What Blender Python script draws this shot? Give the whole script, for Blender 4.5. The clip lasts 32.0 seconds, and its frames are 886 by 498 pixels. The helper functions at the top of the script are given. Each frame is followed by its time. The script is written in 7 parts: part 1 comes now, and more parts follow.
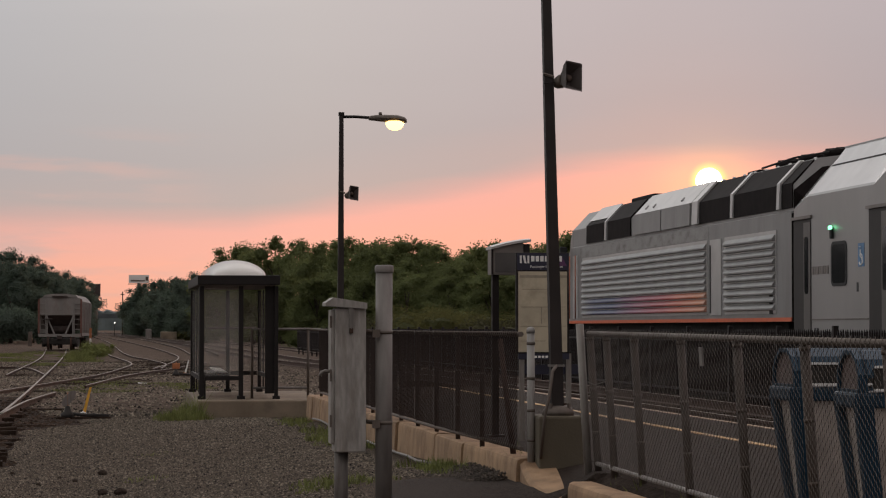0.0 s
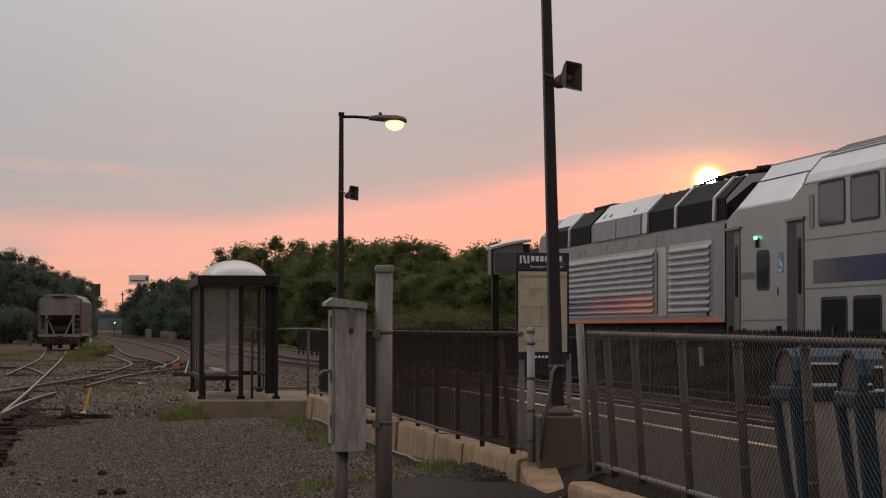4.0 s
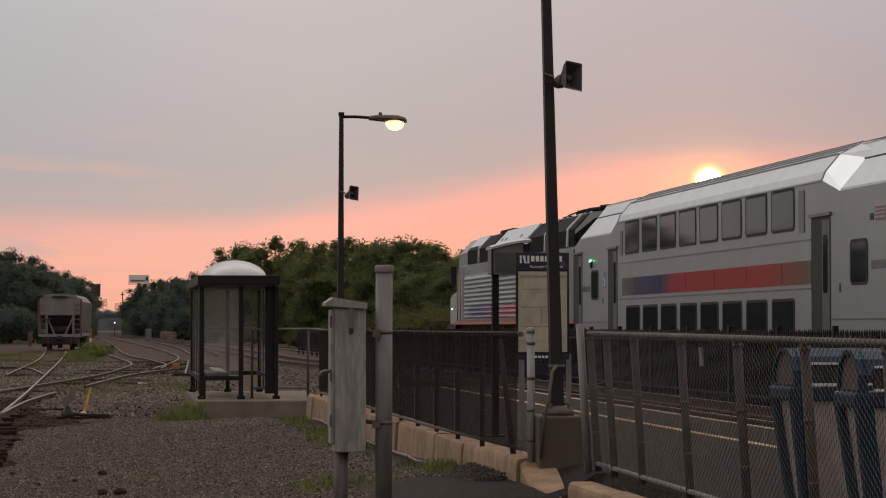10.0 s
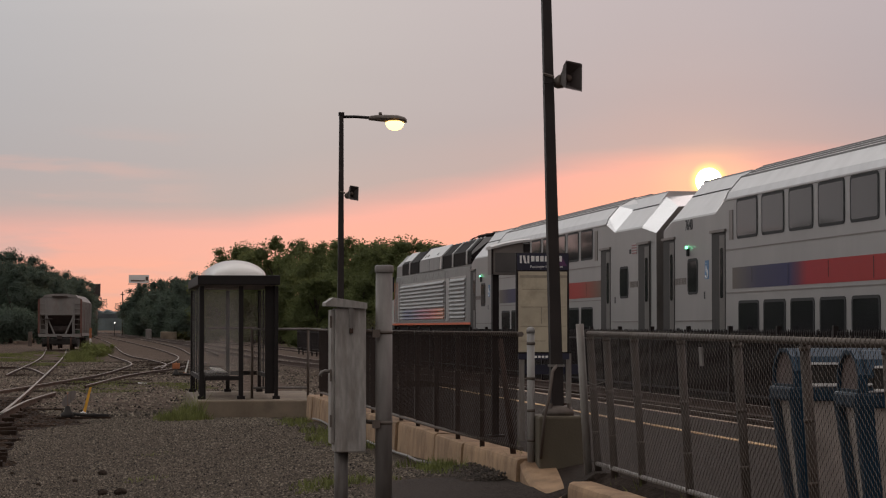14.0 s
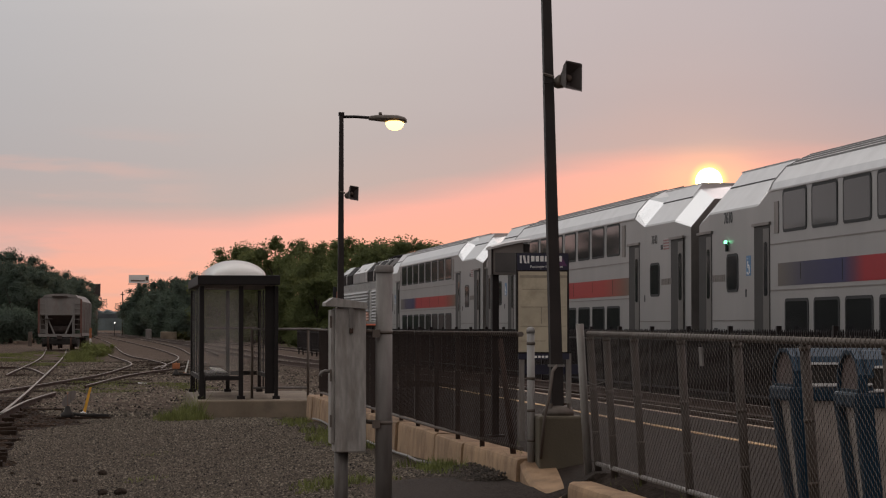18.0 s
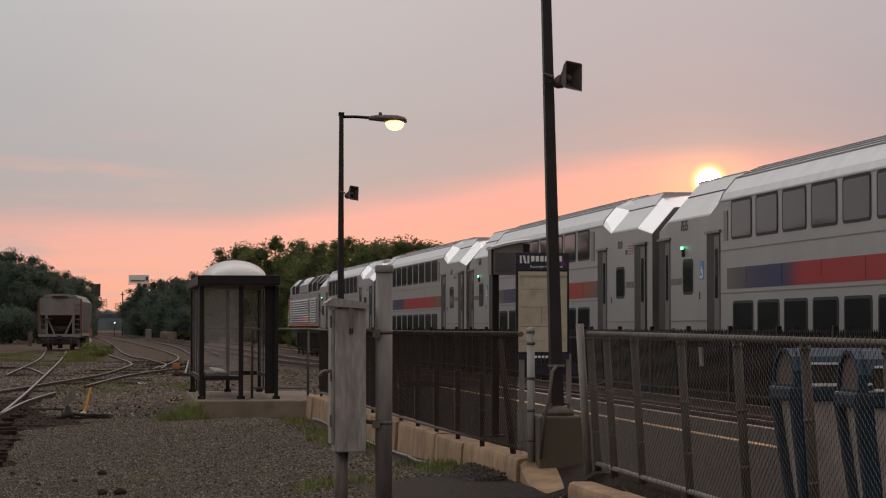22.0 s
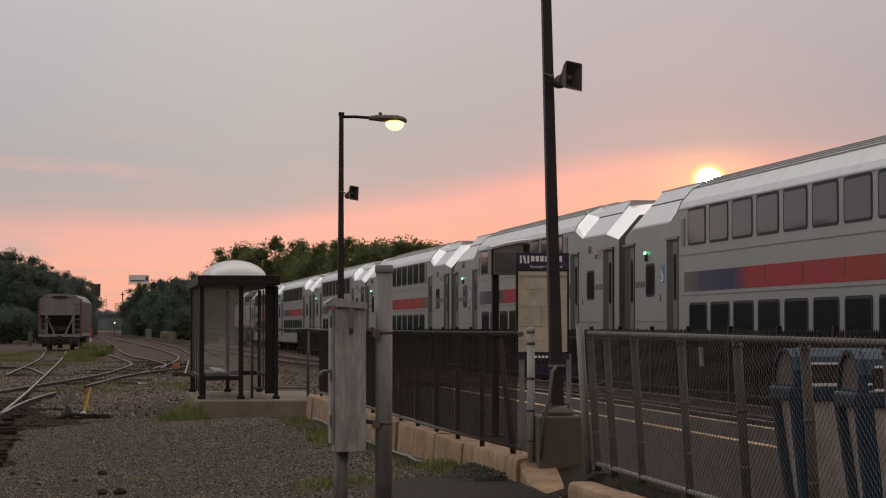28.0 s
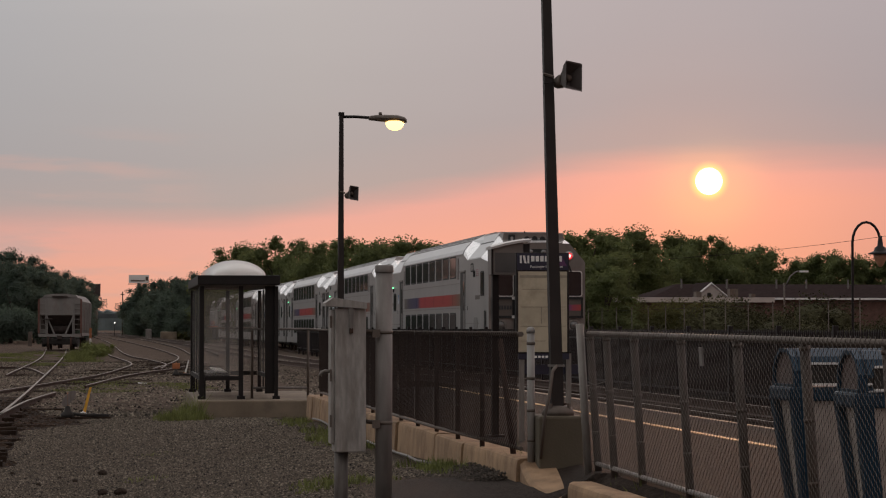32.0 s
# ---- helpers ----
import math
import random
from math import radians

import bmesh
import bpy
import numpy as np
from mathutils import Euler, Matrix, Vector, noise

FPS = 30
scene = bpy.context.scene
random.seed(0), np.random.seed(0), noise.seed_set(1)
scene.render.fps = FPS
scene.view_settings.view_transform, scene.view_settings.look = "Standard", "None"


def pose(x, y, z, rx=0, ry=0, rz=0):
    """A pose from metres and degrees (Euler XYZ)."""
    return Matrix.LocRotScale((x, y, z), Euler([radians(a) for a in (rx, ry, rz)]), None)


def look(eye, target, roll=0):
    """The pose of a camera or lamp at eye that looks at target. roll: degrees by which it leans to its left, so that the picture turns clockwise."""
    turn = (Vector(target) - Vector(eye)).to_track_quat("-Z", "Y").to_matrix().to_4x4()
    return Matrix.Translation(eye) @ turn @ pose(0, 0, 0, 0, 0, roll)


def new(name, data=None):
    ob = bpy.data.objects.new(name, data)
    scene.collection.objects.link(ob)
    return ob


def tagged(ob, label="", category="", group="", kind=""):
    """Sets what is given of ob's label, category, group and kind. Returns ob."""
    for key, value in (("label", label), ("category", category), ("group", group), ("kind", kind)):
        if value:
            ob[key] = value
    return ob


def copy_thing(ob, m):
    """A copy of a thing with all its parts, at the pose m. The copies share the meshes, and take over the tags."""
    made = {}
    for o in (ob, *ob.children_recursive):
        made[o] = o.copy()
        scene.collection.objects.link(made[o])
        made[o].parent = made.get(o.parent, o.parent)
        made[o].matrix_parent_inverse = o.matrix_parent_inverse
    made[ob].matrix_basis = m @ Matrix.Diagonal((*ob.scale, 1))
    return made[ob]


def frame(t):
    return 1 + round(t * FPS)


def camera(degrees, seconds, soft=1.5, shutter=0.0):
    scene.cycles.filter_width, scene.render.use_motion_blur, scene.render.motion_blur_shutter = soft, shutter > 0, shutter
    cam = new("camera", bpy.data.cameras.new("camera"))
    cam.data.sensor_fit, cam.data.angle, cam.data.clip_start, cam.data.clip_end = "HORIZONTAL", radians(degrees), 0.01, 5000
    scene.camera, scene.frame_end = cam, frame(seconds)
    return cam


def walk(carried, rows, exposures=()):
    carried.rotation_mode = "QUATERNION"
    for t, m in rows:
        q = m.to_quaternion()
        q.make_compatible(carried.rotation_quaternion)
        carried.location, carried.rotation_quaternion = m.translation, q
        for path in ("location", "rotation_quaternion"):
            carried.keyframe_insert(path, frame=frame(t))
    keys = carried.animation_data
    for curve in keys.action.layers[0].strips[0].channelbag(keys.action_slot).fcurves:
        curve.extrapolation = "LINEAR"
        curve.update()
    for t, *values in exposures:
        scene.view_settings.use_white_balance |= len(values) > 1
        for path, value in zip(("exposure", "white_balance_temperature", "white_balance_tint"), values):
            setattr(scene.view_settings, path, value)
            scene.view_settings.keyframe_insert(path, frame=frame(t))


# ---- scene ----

EYE = 1.6
cam = camera(21.38, 32.0, soft=1.15)
walk(cam, [(0, pose(0, 0, EYE, 91.928, 0, -7.986)), (32, pose(0, 0, EYE, 91.928, 0, -7.986))], exposures=[(0, 0.0), (30.9, 0.02), (31.5, -0.11), (32, -0.20)])

# ---- light ----
SUN_AZ, SUN_EL = radians(14.46), radians(3.56)
SUN_DIR = Vector((math.sin(SUN_AZ) * math.cos(SUN_EL), math.cos(SUN_AZ) * math.cos(SUN_EL), math.sin(SUN_EL)))


def dusk_world():
    w = bpy.data.worlds.new("dusk_sky")
    scene.world = w
    w.use_nodes = True
    nt = w.node_tree
    nt.nodes.clear()

    def nd(kind, operation="", interpolation_type="", blend_type="", data_type="", use_clamp=False):
        n = nt.nodes.new(kind)
        if operation:
            n.operation = operation
        if interpolation_type:
            n.interpolation_type = interpolation_type
        if data_type:
            n.data_type = data_type
        if blend_type:
            n.blend_type = blend_type
        if use_clamp:
            n.use_clamp = True
        return n

    def link(a, b):
        nt.links.new(a, b)

    def math_node(op, a, b=None, clamp=False):
        n = nd("ShaderNodeMath", operation=op, use_clamp=clamp)
        for i, v in enumerate((a, b)):
            if v is None:
                continue
            if isinstance(v, (int, float)):
                n.inputs[i].default_value = v
            else:
                link(v, n.inputs[i])
        return n.outputs[0]

    def mix(kind, fac, a, b):
        n = nd("ShaderNodeMix", data_type="RGBA", blend_type=kind)
        for sock, v in ((n.inputs[0], fac), (n.inputs[6], a), (n.inputs[7], b)):
            if isinstance(v, (int, float)):
                sock.default_value = v
            elif isinstance(v, tuple):
                sock.default_value = v
            else:
                link(v, sock)
        return n.outputs[2]

    tc = nd("ShaderNodeTexCoord")
    sep = nd("ShaderNodeSeparateXYZ")
    link(tc.outputs["Generated"], sep.inputs[0])
    x, y, z = sep.outputs
    # long, flat cloud streaks
    mp = nd("ShaderNodeMapping")
    mp.inputs["Scale"].default_value = (7, 7, 60)
    link(tc.outputs["Generated"], mp.inputs[0])
    noi = nd("ShaderNodeTexNoise")
    noi.inputs["Scale"].default_value = 1.3
    noi.inputs["Detail"].default_value = 6
    link(mp.outputs[0], noi.inputs["Vector"])
    wob = math_node("MULTIPLY", math_node("SUBTRACT", noi.outputs["Fac"], 0.5), 0.012)
    # the cloud's edge climbs towards the sun and is level past it
    lift = math_node("MULTIPLY", math_node("SUBTRACT", math_node("MINIMUM", math_node("MAXIMUM", x, 0.055), 0.222), 0.142), -0.16)
    el = math_node("ADD", math_node("ADD", z, wob), lift)
    ramp = nd("ShaderNodeValToRGB")
    el2 = math_node("POWER", math_node("MAXIMUM", el, 0.0), 0.5)
    link(el2, ramp.inputs[0])
    stops = [(e ** 0.5, c) for e, c in (
        (0.0, (0.84, 0.39, 0.275)), (0.02, (0.96, 0.44, 0.30)), (0.04, (1.0, 0.465, 0.34)), (0.0535, (0.93, 0.46, 0.375)), (0.060, (0.69, 0.435, 0.385)), (0.066, (0.545, 0.43, 0.40)),
        (0.085, (0.50, 0.435, 0.425)), (0.11, (0.515, 0.463, 0.458)), (0.145, (0.545, 0.497, 0.495)), (0.27, (0.78, 0.715, 0.70)), (0.45, (1.04, 0.965, 0.945)), (1.0, (0.98, 0.92, 0.905)))]
    els = ramp.color_ramp.elements
    while len(els) < len(stops):
        els.new(0.5)
    for e, (p, c) in zip(els, stops):
        e.position, e.color = p, (*c, 1)
    col = ramp.outputs[0]
    # the glow keeps to the west; round the rest of the horizon the cloud is grey
    side = nd("ShaderNodeMapRange", interpolation_type="SMOOTHSTEP")
    link(x, side.inputs[0])
    for i, v in ((1, -0.30), (2, -0.07), (3, 1.0), (4, 0.0)):
        side.inputs[i].default_value = v
    low_sky = nd("ShaderNodeMapRange", interpolation_type="SMOOTHSTEP")
    link(z, low_sky.inputs[0])
    for i, v in ((1, 0.05), (2, 0.12), (3, 1.0), (4, 0.0)):
        low_sky.inputs[i].default_value = v
    col = mix("MIX", math_node("MULTIPLY", side.outputs[0], low_sky.outputs[0]), col, (0.50, 0.43, 0.415, 1))
    # darker away from the sunset
    back = nd("ShaderNodeMapRange")
    link(y, back.inputs[0])
    for i, v in ((1, -1.0), (2, 0.6), (3, 0.55), (4, 1.0)):
        back.inputs[i].default_value = v
    col = mix("MULTIPLY", 1.0, col, back.outputs[0])
    # haze round the sun, and its disc
    dist = nd("ShaderNodeVectorMath", operation="DISTANCE")
    link(tc.outputs["Generated"], dist.inputs[0])
    dist.inputs[1].default_value = SUN_DIR
    d = dist.outputs["Value"]

    def falloff(r0, r1):
        m = nd("ShaderNodeMapRange", interpolation_type="SMOOTHERSTEP")
        link(d, m.inputs[0])
        for i, v in ((1, r0), (2, r1), (3, 1.0), (4, 0.0)):
            m.inputs[i].default_value = v
        return m.outputs[0]

    # the haze glows only below the cloud's edge
    under = nd("ShaderNodeMapRange", interpolation_type="SMOOTHSTEP")
    link(el, under.inputs[0])
    for i, v in ((1, 0.054), (2, 0.070), (3, 1.0), (4, 0.30)):
        under.inputs[i].default_value = v
    col = mix("ADD", math_node("MULTIPLY", falloff(0.0, 0.10), under.outputs[0]), col, (0.20, 0.060, 0.0, 1))
    col = mix("ADD", math_node("MULTIPLY", falloff(0.0, 0.035), under.outputs[0]), col, (0.22, 0.115, 0.01, 1))
    col = mix("ADD", falloff(0.0045, 0.0096), col, (0.3, 0.46, 0.0, 1))
    col = mix("ADD", falloff(0.0045, 0.0060), col, (30.0, 22.0, 10.0, 1))
    # a few lit streaks in the cloud, away from the sun
    mp2 = nd("ShaderNodeMapping")
    mp2.inputs["Scale"].default_value = (14, 14, 95)
    mp2.inputs["Rotation"].default_value = (0.0, 0.05, 0.0)
    link(tc.outputs["Generated"], mp2.inputs[0])
    noi2 = nd("ShaderNodeTexNoise")
    noi2.inputs["Scale"].default_value = 1.0
    noi2.inputs["Detail"].default_value = 7
    link(mp2.outputs[0], noi2.inputs["Vector"])
    st = nd("ShaderNodeMapRange", interpolation_type="SMOOTHSTEP")
    link(noi2.outputs["Fac"], st.inputs[0])
    for i, v in ((1, 0.48), (2, 0.68), (3, 0.0), (4, 1.0)):
        st.inputs[i].default_value = v
    west = nd("ShaderNodeMapRange", interpolation_type="SMOOTHSTEP")
    link(x, west.inputs[0])
    for i, v in ((1, -0.02), (2, 0.06), (3, 1.0), (4, 0.0)):
        west.inputs[i].default_value = v
    low = nd("ShaderNodeMapRange", interpolation_type="SMOOTHSTEP")
    link(z, low.inputs[0])
    for i, v in ((1, 0.072), (2, 0.088), (3, 1.0), (4, 0.0)):
        low.inputs[i].default_value = v
    streak = math_node("MULTIPLY", math_node("MULTIPLY", st.outputs[0], west.outputs[0]), low.outputs[0])
    col = mix("MIX", math_node("MULTIPLY", streak, 0.7), col, (0.68, 0.45, 0.40, 1))
    # cooler grey to the west, rosier past the sun
    tint = nd("ShaderNodeValToRGB")
    rng_x = nd("ShaderNodeMapRange")
    link(x, rng_x.inputs[0])
    for i, v in ((1, -0.1), (2, 0.4), (3, 0.0), (4, 1.0)):
        rng_x.inputs[i].default_value = v
    link(rng_x.outputs[0], tint.inputs[0])
    marks = ((0.08, (0.86, 0.915, 0.935)), (0.36, (0.995, 0.99, 0.965)), (0.6, (0.985, 0.935, 0.94)), (0.85, (0.90, 0.86, 0.885)))
    te = tint.color_ramp.elements
    while len(te) < len(marks):
        te.new(0.5)
    for e, (p, c) in zip(te, marks):
        e.position, e.color = p, (*c, 1)
    col = mix("MULTIPLY", 1.0, col, tint.outputs[0])
    # physical sky, faint under the cloud
    sky = nd("ShaderNodeTexSky")
    sky.sky_type, sky.sun_disc, sky.sun_elevation, sky.sun_rotation = "NISHITA", False, SUN_EL, SUN_AZ
    col = mix("ADD", 0.0004, col, sky.outputs[0])
    bg = nd("ShaderNodeBackground")
    bg.inputs["Strength"].default_value = 1.05
    link(col, bg.inputs[0])
    out = nd("ShaderNodeOutputWorld")
    link(bg.outputs[0], out.inputs[0])


dusk_world()
lamp = bpy.data.lights.new("sun", "SUN")
lamp.energy, lamp.angle, lamp.color = 0.45, radians(1.5), (1.0, 0.5, 0.28)
sun_ob = new("sun", lamp)
sun_ob.matrix_world = look(SUN_DIR * 300, (0, 0, 0))

# ---- materials ----


def mat(name, color, rough=0.7, metal=0.0, var=0.25, scale=6.0, bump=0.0, bump_scale=60.0, emit=None, stain=0.0, stain_color=(0.05, 0.03, 0.02), per_object=0.0,
        stretch=(1, 1, 1), stain_scale=1.5, spec=0.5, island=0.0, edge=0.2):
    m = bpy.data.materials.new(name)
    m.use_nodes = True
    nt = m.node_tree
    b = nt.nodes["Principled BSDF"]
    b.inputs["Roughness"].default_value = rough
    b.inputs["Metallic"].default_value = metal
    b.inputs["Specular IOR Level"].default_value = spec
    tc = nt.nodes.new("ShaderNodeTexCoord")
    mp = nt.nodes.new("ShaderNodeMapping")
    mp.inputs["Scale"].default_value = stretch
    nt.links.new(tc.outputs["Object"], mp.inputs[0])
    n1 = nt.nodes.new("ShaderNodeTexNoise")
    n1.inputs["Scale"].default_value = scale
    n1.inputs["Detail"].default_value = 8
    nt.links.new(mp.outputs[0], n1.inputs["Vector"])
    r = nt.nodes.new("ShaderNodeValToRGB")
    lo, hi = [max(0, c * (1 - var)) for c in color], [min(1, c * (1 + var)) for c in color]
    r.color_ramp.elements[0].color, r.color_ramp.elements[0].position = (*lo, 1), 0.5 - edge
    r.color_ramp.elements[1].color, r.color_ramp.elements[1].position = (*hi, 1), 0.5 + edge
    nt.links.new(n1.outputs["Fac"], r.inputs[0])
    col = r.outputs[0]

    def mixed(kind, fac, a, c):
        x = nt.nodes.new("ShaderNodeMix")
        x.data_type, x.blend_type = "RGBA", kind
        if isinstance(fac, float):
            x.inputs[0].default_value = fac
        else:
            nt.links.new(fac, x.inputs[0])
        nt.links.new(a, x.inputs[6])
        if isinstance(c, tuple):
            x.inputs[7].default_value = (*c, 1)
        else:
            nt.links.new(c, x.inputs[7])
        return x.outputs[2]

    if stain:
        n2 = nt.nodes.new("ShaderNodeTexNoise")
        n2.inputs["Scale"].default_value = stain_scale
        n2.inputs["Detail"].default_value = 10
        n2.inputs["Roughness"].default_value = 0.7
        nt.links.new(mp.outputs[0], n2.inputs["Vector"])
        mr = nt.nodes.new("ShaderNodeMapRange")
        mr.inputs[1].default_value, mr.inputs[2].default_value = 0.48, 0.7
        mr.inputs[3].default_value, mr.inputs[4].default_value = 0.0, stain
        nt.links.new(n2.outputs["Fac"], mr.inputs[0])
        col = mixed("MIX", mr.outputs[0], col, stain_color)
    if per_object:
        oi = nt.nodes.new("ShaderNodeObjectInfo")
        mr = nt.nodes.new("ShaderNodeMapRange")
        mr.inputs[3].default_value, mr.inputs[4].default_value = 1 - per_object, 1 + per_object
        nt.links.new(oi.outputs["Random"], mr.inputs[0])
        col = mixed("MULTIPLY", 1.0, col, mr.outputs[0])
    if island:
        ge = nt.nodes.new("ShaderNodeNewGeometry")
        mr = nt.nodes.new("ShaderNodeMapRange")
        mr.inputs[3].default_value, mr.inputs[4].default_value = 1 - island, 1 + island
        nt.links.new(ge.outputs["Random Per Island"], mr.inputs[0])
        col = mixed("MULTIPLY", 1.0, col, mr.outputs[0])
    nt.links.new(col, b.inputs["Base Color"])
    if bump:
        n3 = nt.nodes.new("ShaderNodeTexNoise")
        n3.inputs["Scale"].default_value = bump_scale
        n3.inputs["Detail"].default_value = 4
        nt.links.new(tc.outputs["Object"], n3.inputs["Vector"])
        bp = nt.nodes.new("ShaderNodeBump")
        bp.inputs["Strength"].default_value = bump
        bp.inputs["Distance"].default_value = 0.02
        nt.links.new(n3.outputs["Fac"], bp.inputs["Height"])
        nt.links.new(bp.outputs[0], b.inputs["Normal"])
    if emit:
        b.inputs["Emission Color"].default_value = (*emit[:3], 1)
        b.inputs["Emission Strength"].default_value = emit[3]
    return m


def banded(name, axis, stops, rough=0.4, metal=0.0, var=0.12, scale=4.0):
    """Paint that changes along one axis of its object: stops of (metres, colour)."""
    m = mat(name, (0.5, 0.5, 0.5), rough, metal, var, scale)
    nt = m.node_tree
    b = nt.nodes["Principled BSDF"]
    tc = nt.nodes.new("ShaderNodeTexCoord")
    sep = nt.nodes.new("ShaderNodeSeparateXYZ")
    nt.links.new(tc.outputs["Object"], sep.inputs[0])
    lo, hi = stops[0][0], stops[-1][0]
    mr = nt.nodes.new("ShaderNodeMapRange")
    mr.inputs[1].default_value, mr.inputs[2].default_value = lo, hi
    nt.links.new(sep.outputs[axis], mr.inputs[0])
    r = nt.nodes.new("ShaderNodeValToRGB")
    els = r.color_ramp.elements
    while len(els) < len(stops):
        els.new(0.5)
    for e, (p, c) in zip(els, stops):
        e.position, e.color = (p - lo) / (hi - lo), (*c, 1)
    nt.links.new(mr.outputs[0], r.inputs[0])
    x = nt.nodes.new("ShaderNodeMix")
    x.data_type, x.blend_type = "RGBA", "OVERLAY"
    x.inputs[0].default_value = 0.25
    old = b.inputs["Base Color"].links[0].from_socket
    nt.links.new(r.outputs[0], x.inputs[6])
    nt.links.new(old, x.inputs[7])
    nt.links.new(x.outputs[2], b.inputs["Base Color"])
    return m


def glass(name, color=(0.02, 0.02, 0.022), rough=0.06):
    return mat(name, color, rough, 0.0, 0.2, 3.0, spec=0.2)


M_GRAVEL = mat("gravel", (0.066, 0.049, 0.036), 0.95, 0, 0.9, 60, 1.0, 55, stain=0.6, stain_color=(0.043, 0.034, 0.026), stain_scale=0.45, edge=0.10, spec=0.1)
M_STONE = mat("crushed_stone", (0.124, 0.103, 0.079), 0.9, 0, 0.4, 9, island=1.1, spec=0.2)
M_BALLAST = mat("ballast", (0.106, 0.077, 0.060), 0.95, 0, 0.65, 9, 1.0, 30, stain=0.9, stain_color=(0.042, 0.030, 0.023), stain_scale=0.5, spec=0.04)
M_CINDER = mat("dark_cinder", (0.034, 0.025, 0.020), 0.95, 0, 0.5, 14, 0.9, 40, stain=0.7, stain_color=(0.055, 0.042, 0.034), stain_scale=1.2, spec=0.04)
M_ASPHALT = mat("asphalt", (0.034, 0.0245, 0.0192), 0.85, 0, 0.6, 40, 0.8, 90, stain=0.6, stain_color=(0.043, 0.031, 0.024), spec=0.14)
M_KERB = mat("kerb_concrete", (0.305, 0.192, 0.108), 0.85, 0, 0.28, 6, 0.5, 80, stain=0.75, stain_color=(0.16, 0.085, 0.045), per_object=0.2, stretch=(1, 1, 0.7), stain_scale=1.6)
M_CONC = mat("concrete", (0.22, 0.17, 0.12), 0.85, 0, 0.28, 3, 0.3, 80, stain=0.85, stain_color=(0.08, 0.055, 0.035))
M_PED = mat("pedestal_concrete", (0.092, 0.074, 0.048), 0.85, 0, 0.2, 3, 0.12, 60, stain=0.4, stain_color=(0.06, 0.045, 0.035))
M_RAIL = mat("worn_rail_steel", (0.19, 0.15, 0.125), 0.5, 0.8, 0.15, 8)
M_RUST = mat("rusty_steel", (0.06, 0.032, 0.022), 0.85, 0.2, 0.4, 12, 0.3, 80)
M_TIE = mat("creosoted_timber", (0.032, 0.021, 0.015), 0.95, 0, 0.5, 6, 0.7, 50, per_object=0.3, spec=0.08)
M_BRONZE = mat("dark_bronze_paint", (0.013, 0.0098, 0.009), 0.5, 0.1, 0.25, 5, spec=0.3)
M_POLE = mat("weathered_bronze_pole", (0.024, 0.0175, 0.0155), 0.55, 0.15, 0.25, 5, spec=0.4)
M_GALV = mat("galvanised_steel", (0.19, 0.17, 0.155), 0.62, 0.25, 0.2, 7, 0.1, 60, stain=0.35, stain_color=(0.10, 0.085, 0.07), stretch=(3, 3, 0.6))
M_GALVD = mat("weathered_galvanised_steel", (0.115, 0.092, 0.076), 0.65, 0.3, 0.25, 9, stain=0.6, stain_color=(0.09, 0.045, 0.025), stretch=(1, 1, 0.5))
# Rusty wire; the darkness of being backlit is put into its colour too.
M_WIRE = mat("fence_wire", (0.026, 0.016, 0.012), 0.8, 0.0, 0.25, 9, spec=0.1)
M_FPOST = mat("rusted_fence_post", (0.040, 0.025, 0.019), 0.8, 0.0, 0.3, 6, stain=0.6, stain_color=(0.07, 0.03, 0.018))
M_WIREB = mat("grey_fence_wire", (0.090, 0.073, 0.061), 0.7, 0.1, 0.3, 9, spec=0.25)
M_RAILB = mat("worn_fence_rail", (0.125, 0.10, 0.083), 0.65, 0.2, 0.3, 9, stain=0.5, stain_color=(0.08, 0.05, 0.035), stretch=(1, 0.5, 1))
M_FPOSTB = mat("grey_fence_post", (0.078, 0.06, 0.049), 0.7, 0.2, 0.3, 6, stain=0.5, stain_color=(0.06, 0.04, 0.03))
M_BLACK = mat("black_steel_paint", (0.013, 0.0085, 0.008), 0.5, 0.1, 0.2, 5, spec=0.3)
M_HORN = mat("grey_horn_plastic", (0.085, 0.068, 0.062), 0.6, 0, 0.2, 8)
M_BOX = mat("aluminium_case_paint", (0.31, 0.285, 0.26), 0.6, 0.2, 0.25, 9, 0.1, 40, stain=0.55, stain_color=(0.13, 0.10, 0.075), stretch=(4, 4, 0.8), stain_scale=2.2)
M_GATE = mat("pale_galvanised_pipe", (0.30, 0.28, 0.26), 0.55, 0.3, 0.2, 7, stain=0.4, stain_color=(0.13, 0.10, 0.08), stretch=(3, 3, 0.6), stain_scale=2.5)
M_GALVP = mat("rusting_gate_pipe", (0.20, 0.18, 0.16), 0.6, 0.2, 0.25, 7, stain=0.7, stain_color=(0.09, 0.05, 0.03), stretch=(3, 3, 0.6), stain_scale=2.5)
M_STUB = mat("rust_streaked_pipe", (0.12, 0.105, 0.095), 0.7, 0.2, 0.3, 8, stain=0.8, stain_color=(0.06, 0.035, 0.024), stretch=(3, 3, 0.6), stain_scale=2.5)
M_STEEL = mat("brushed_stainless", (0.37, 0.362, 0.355), 0.42, 0.7, 0.06, 1.2, stain=0.2, stain_color=(0.3, 0.285, 0.27), stretch=(1, 1, 0.4), stain_scale=0.8)
M_STEELD = mat("darker_stainless", (0.22, 0.20, 0.185), 0.42, 0.7, 0.15, 2, stain=0.5, stain_color=(0.11, 0.09, 0.078), stretch=(1, 1, 0.5), stain_scale=1.6)
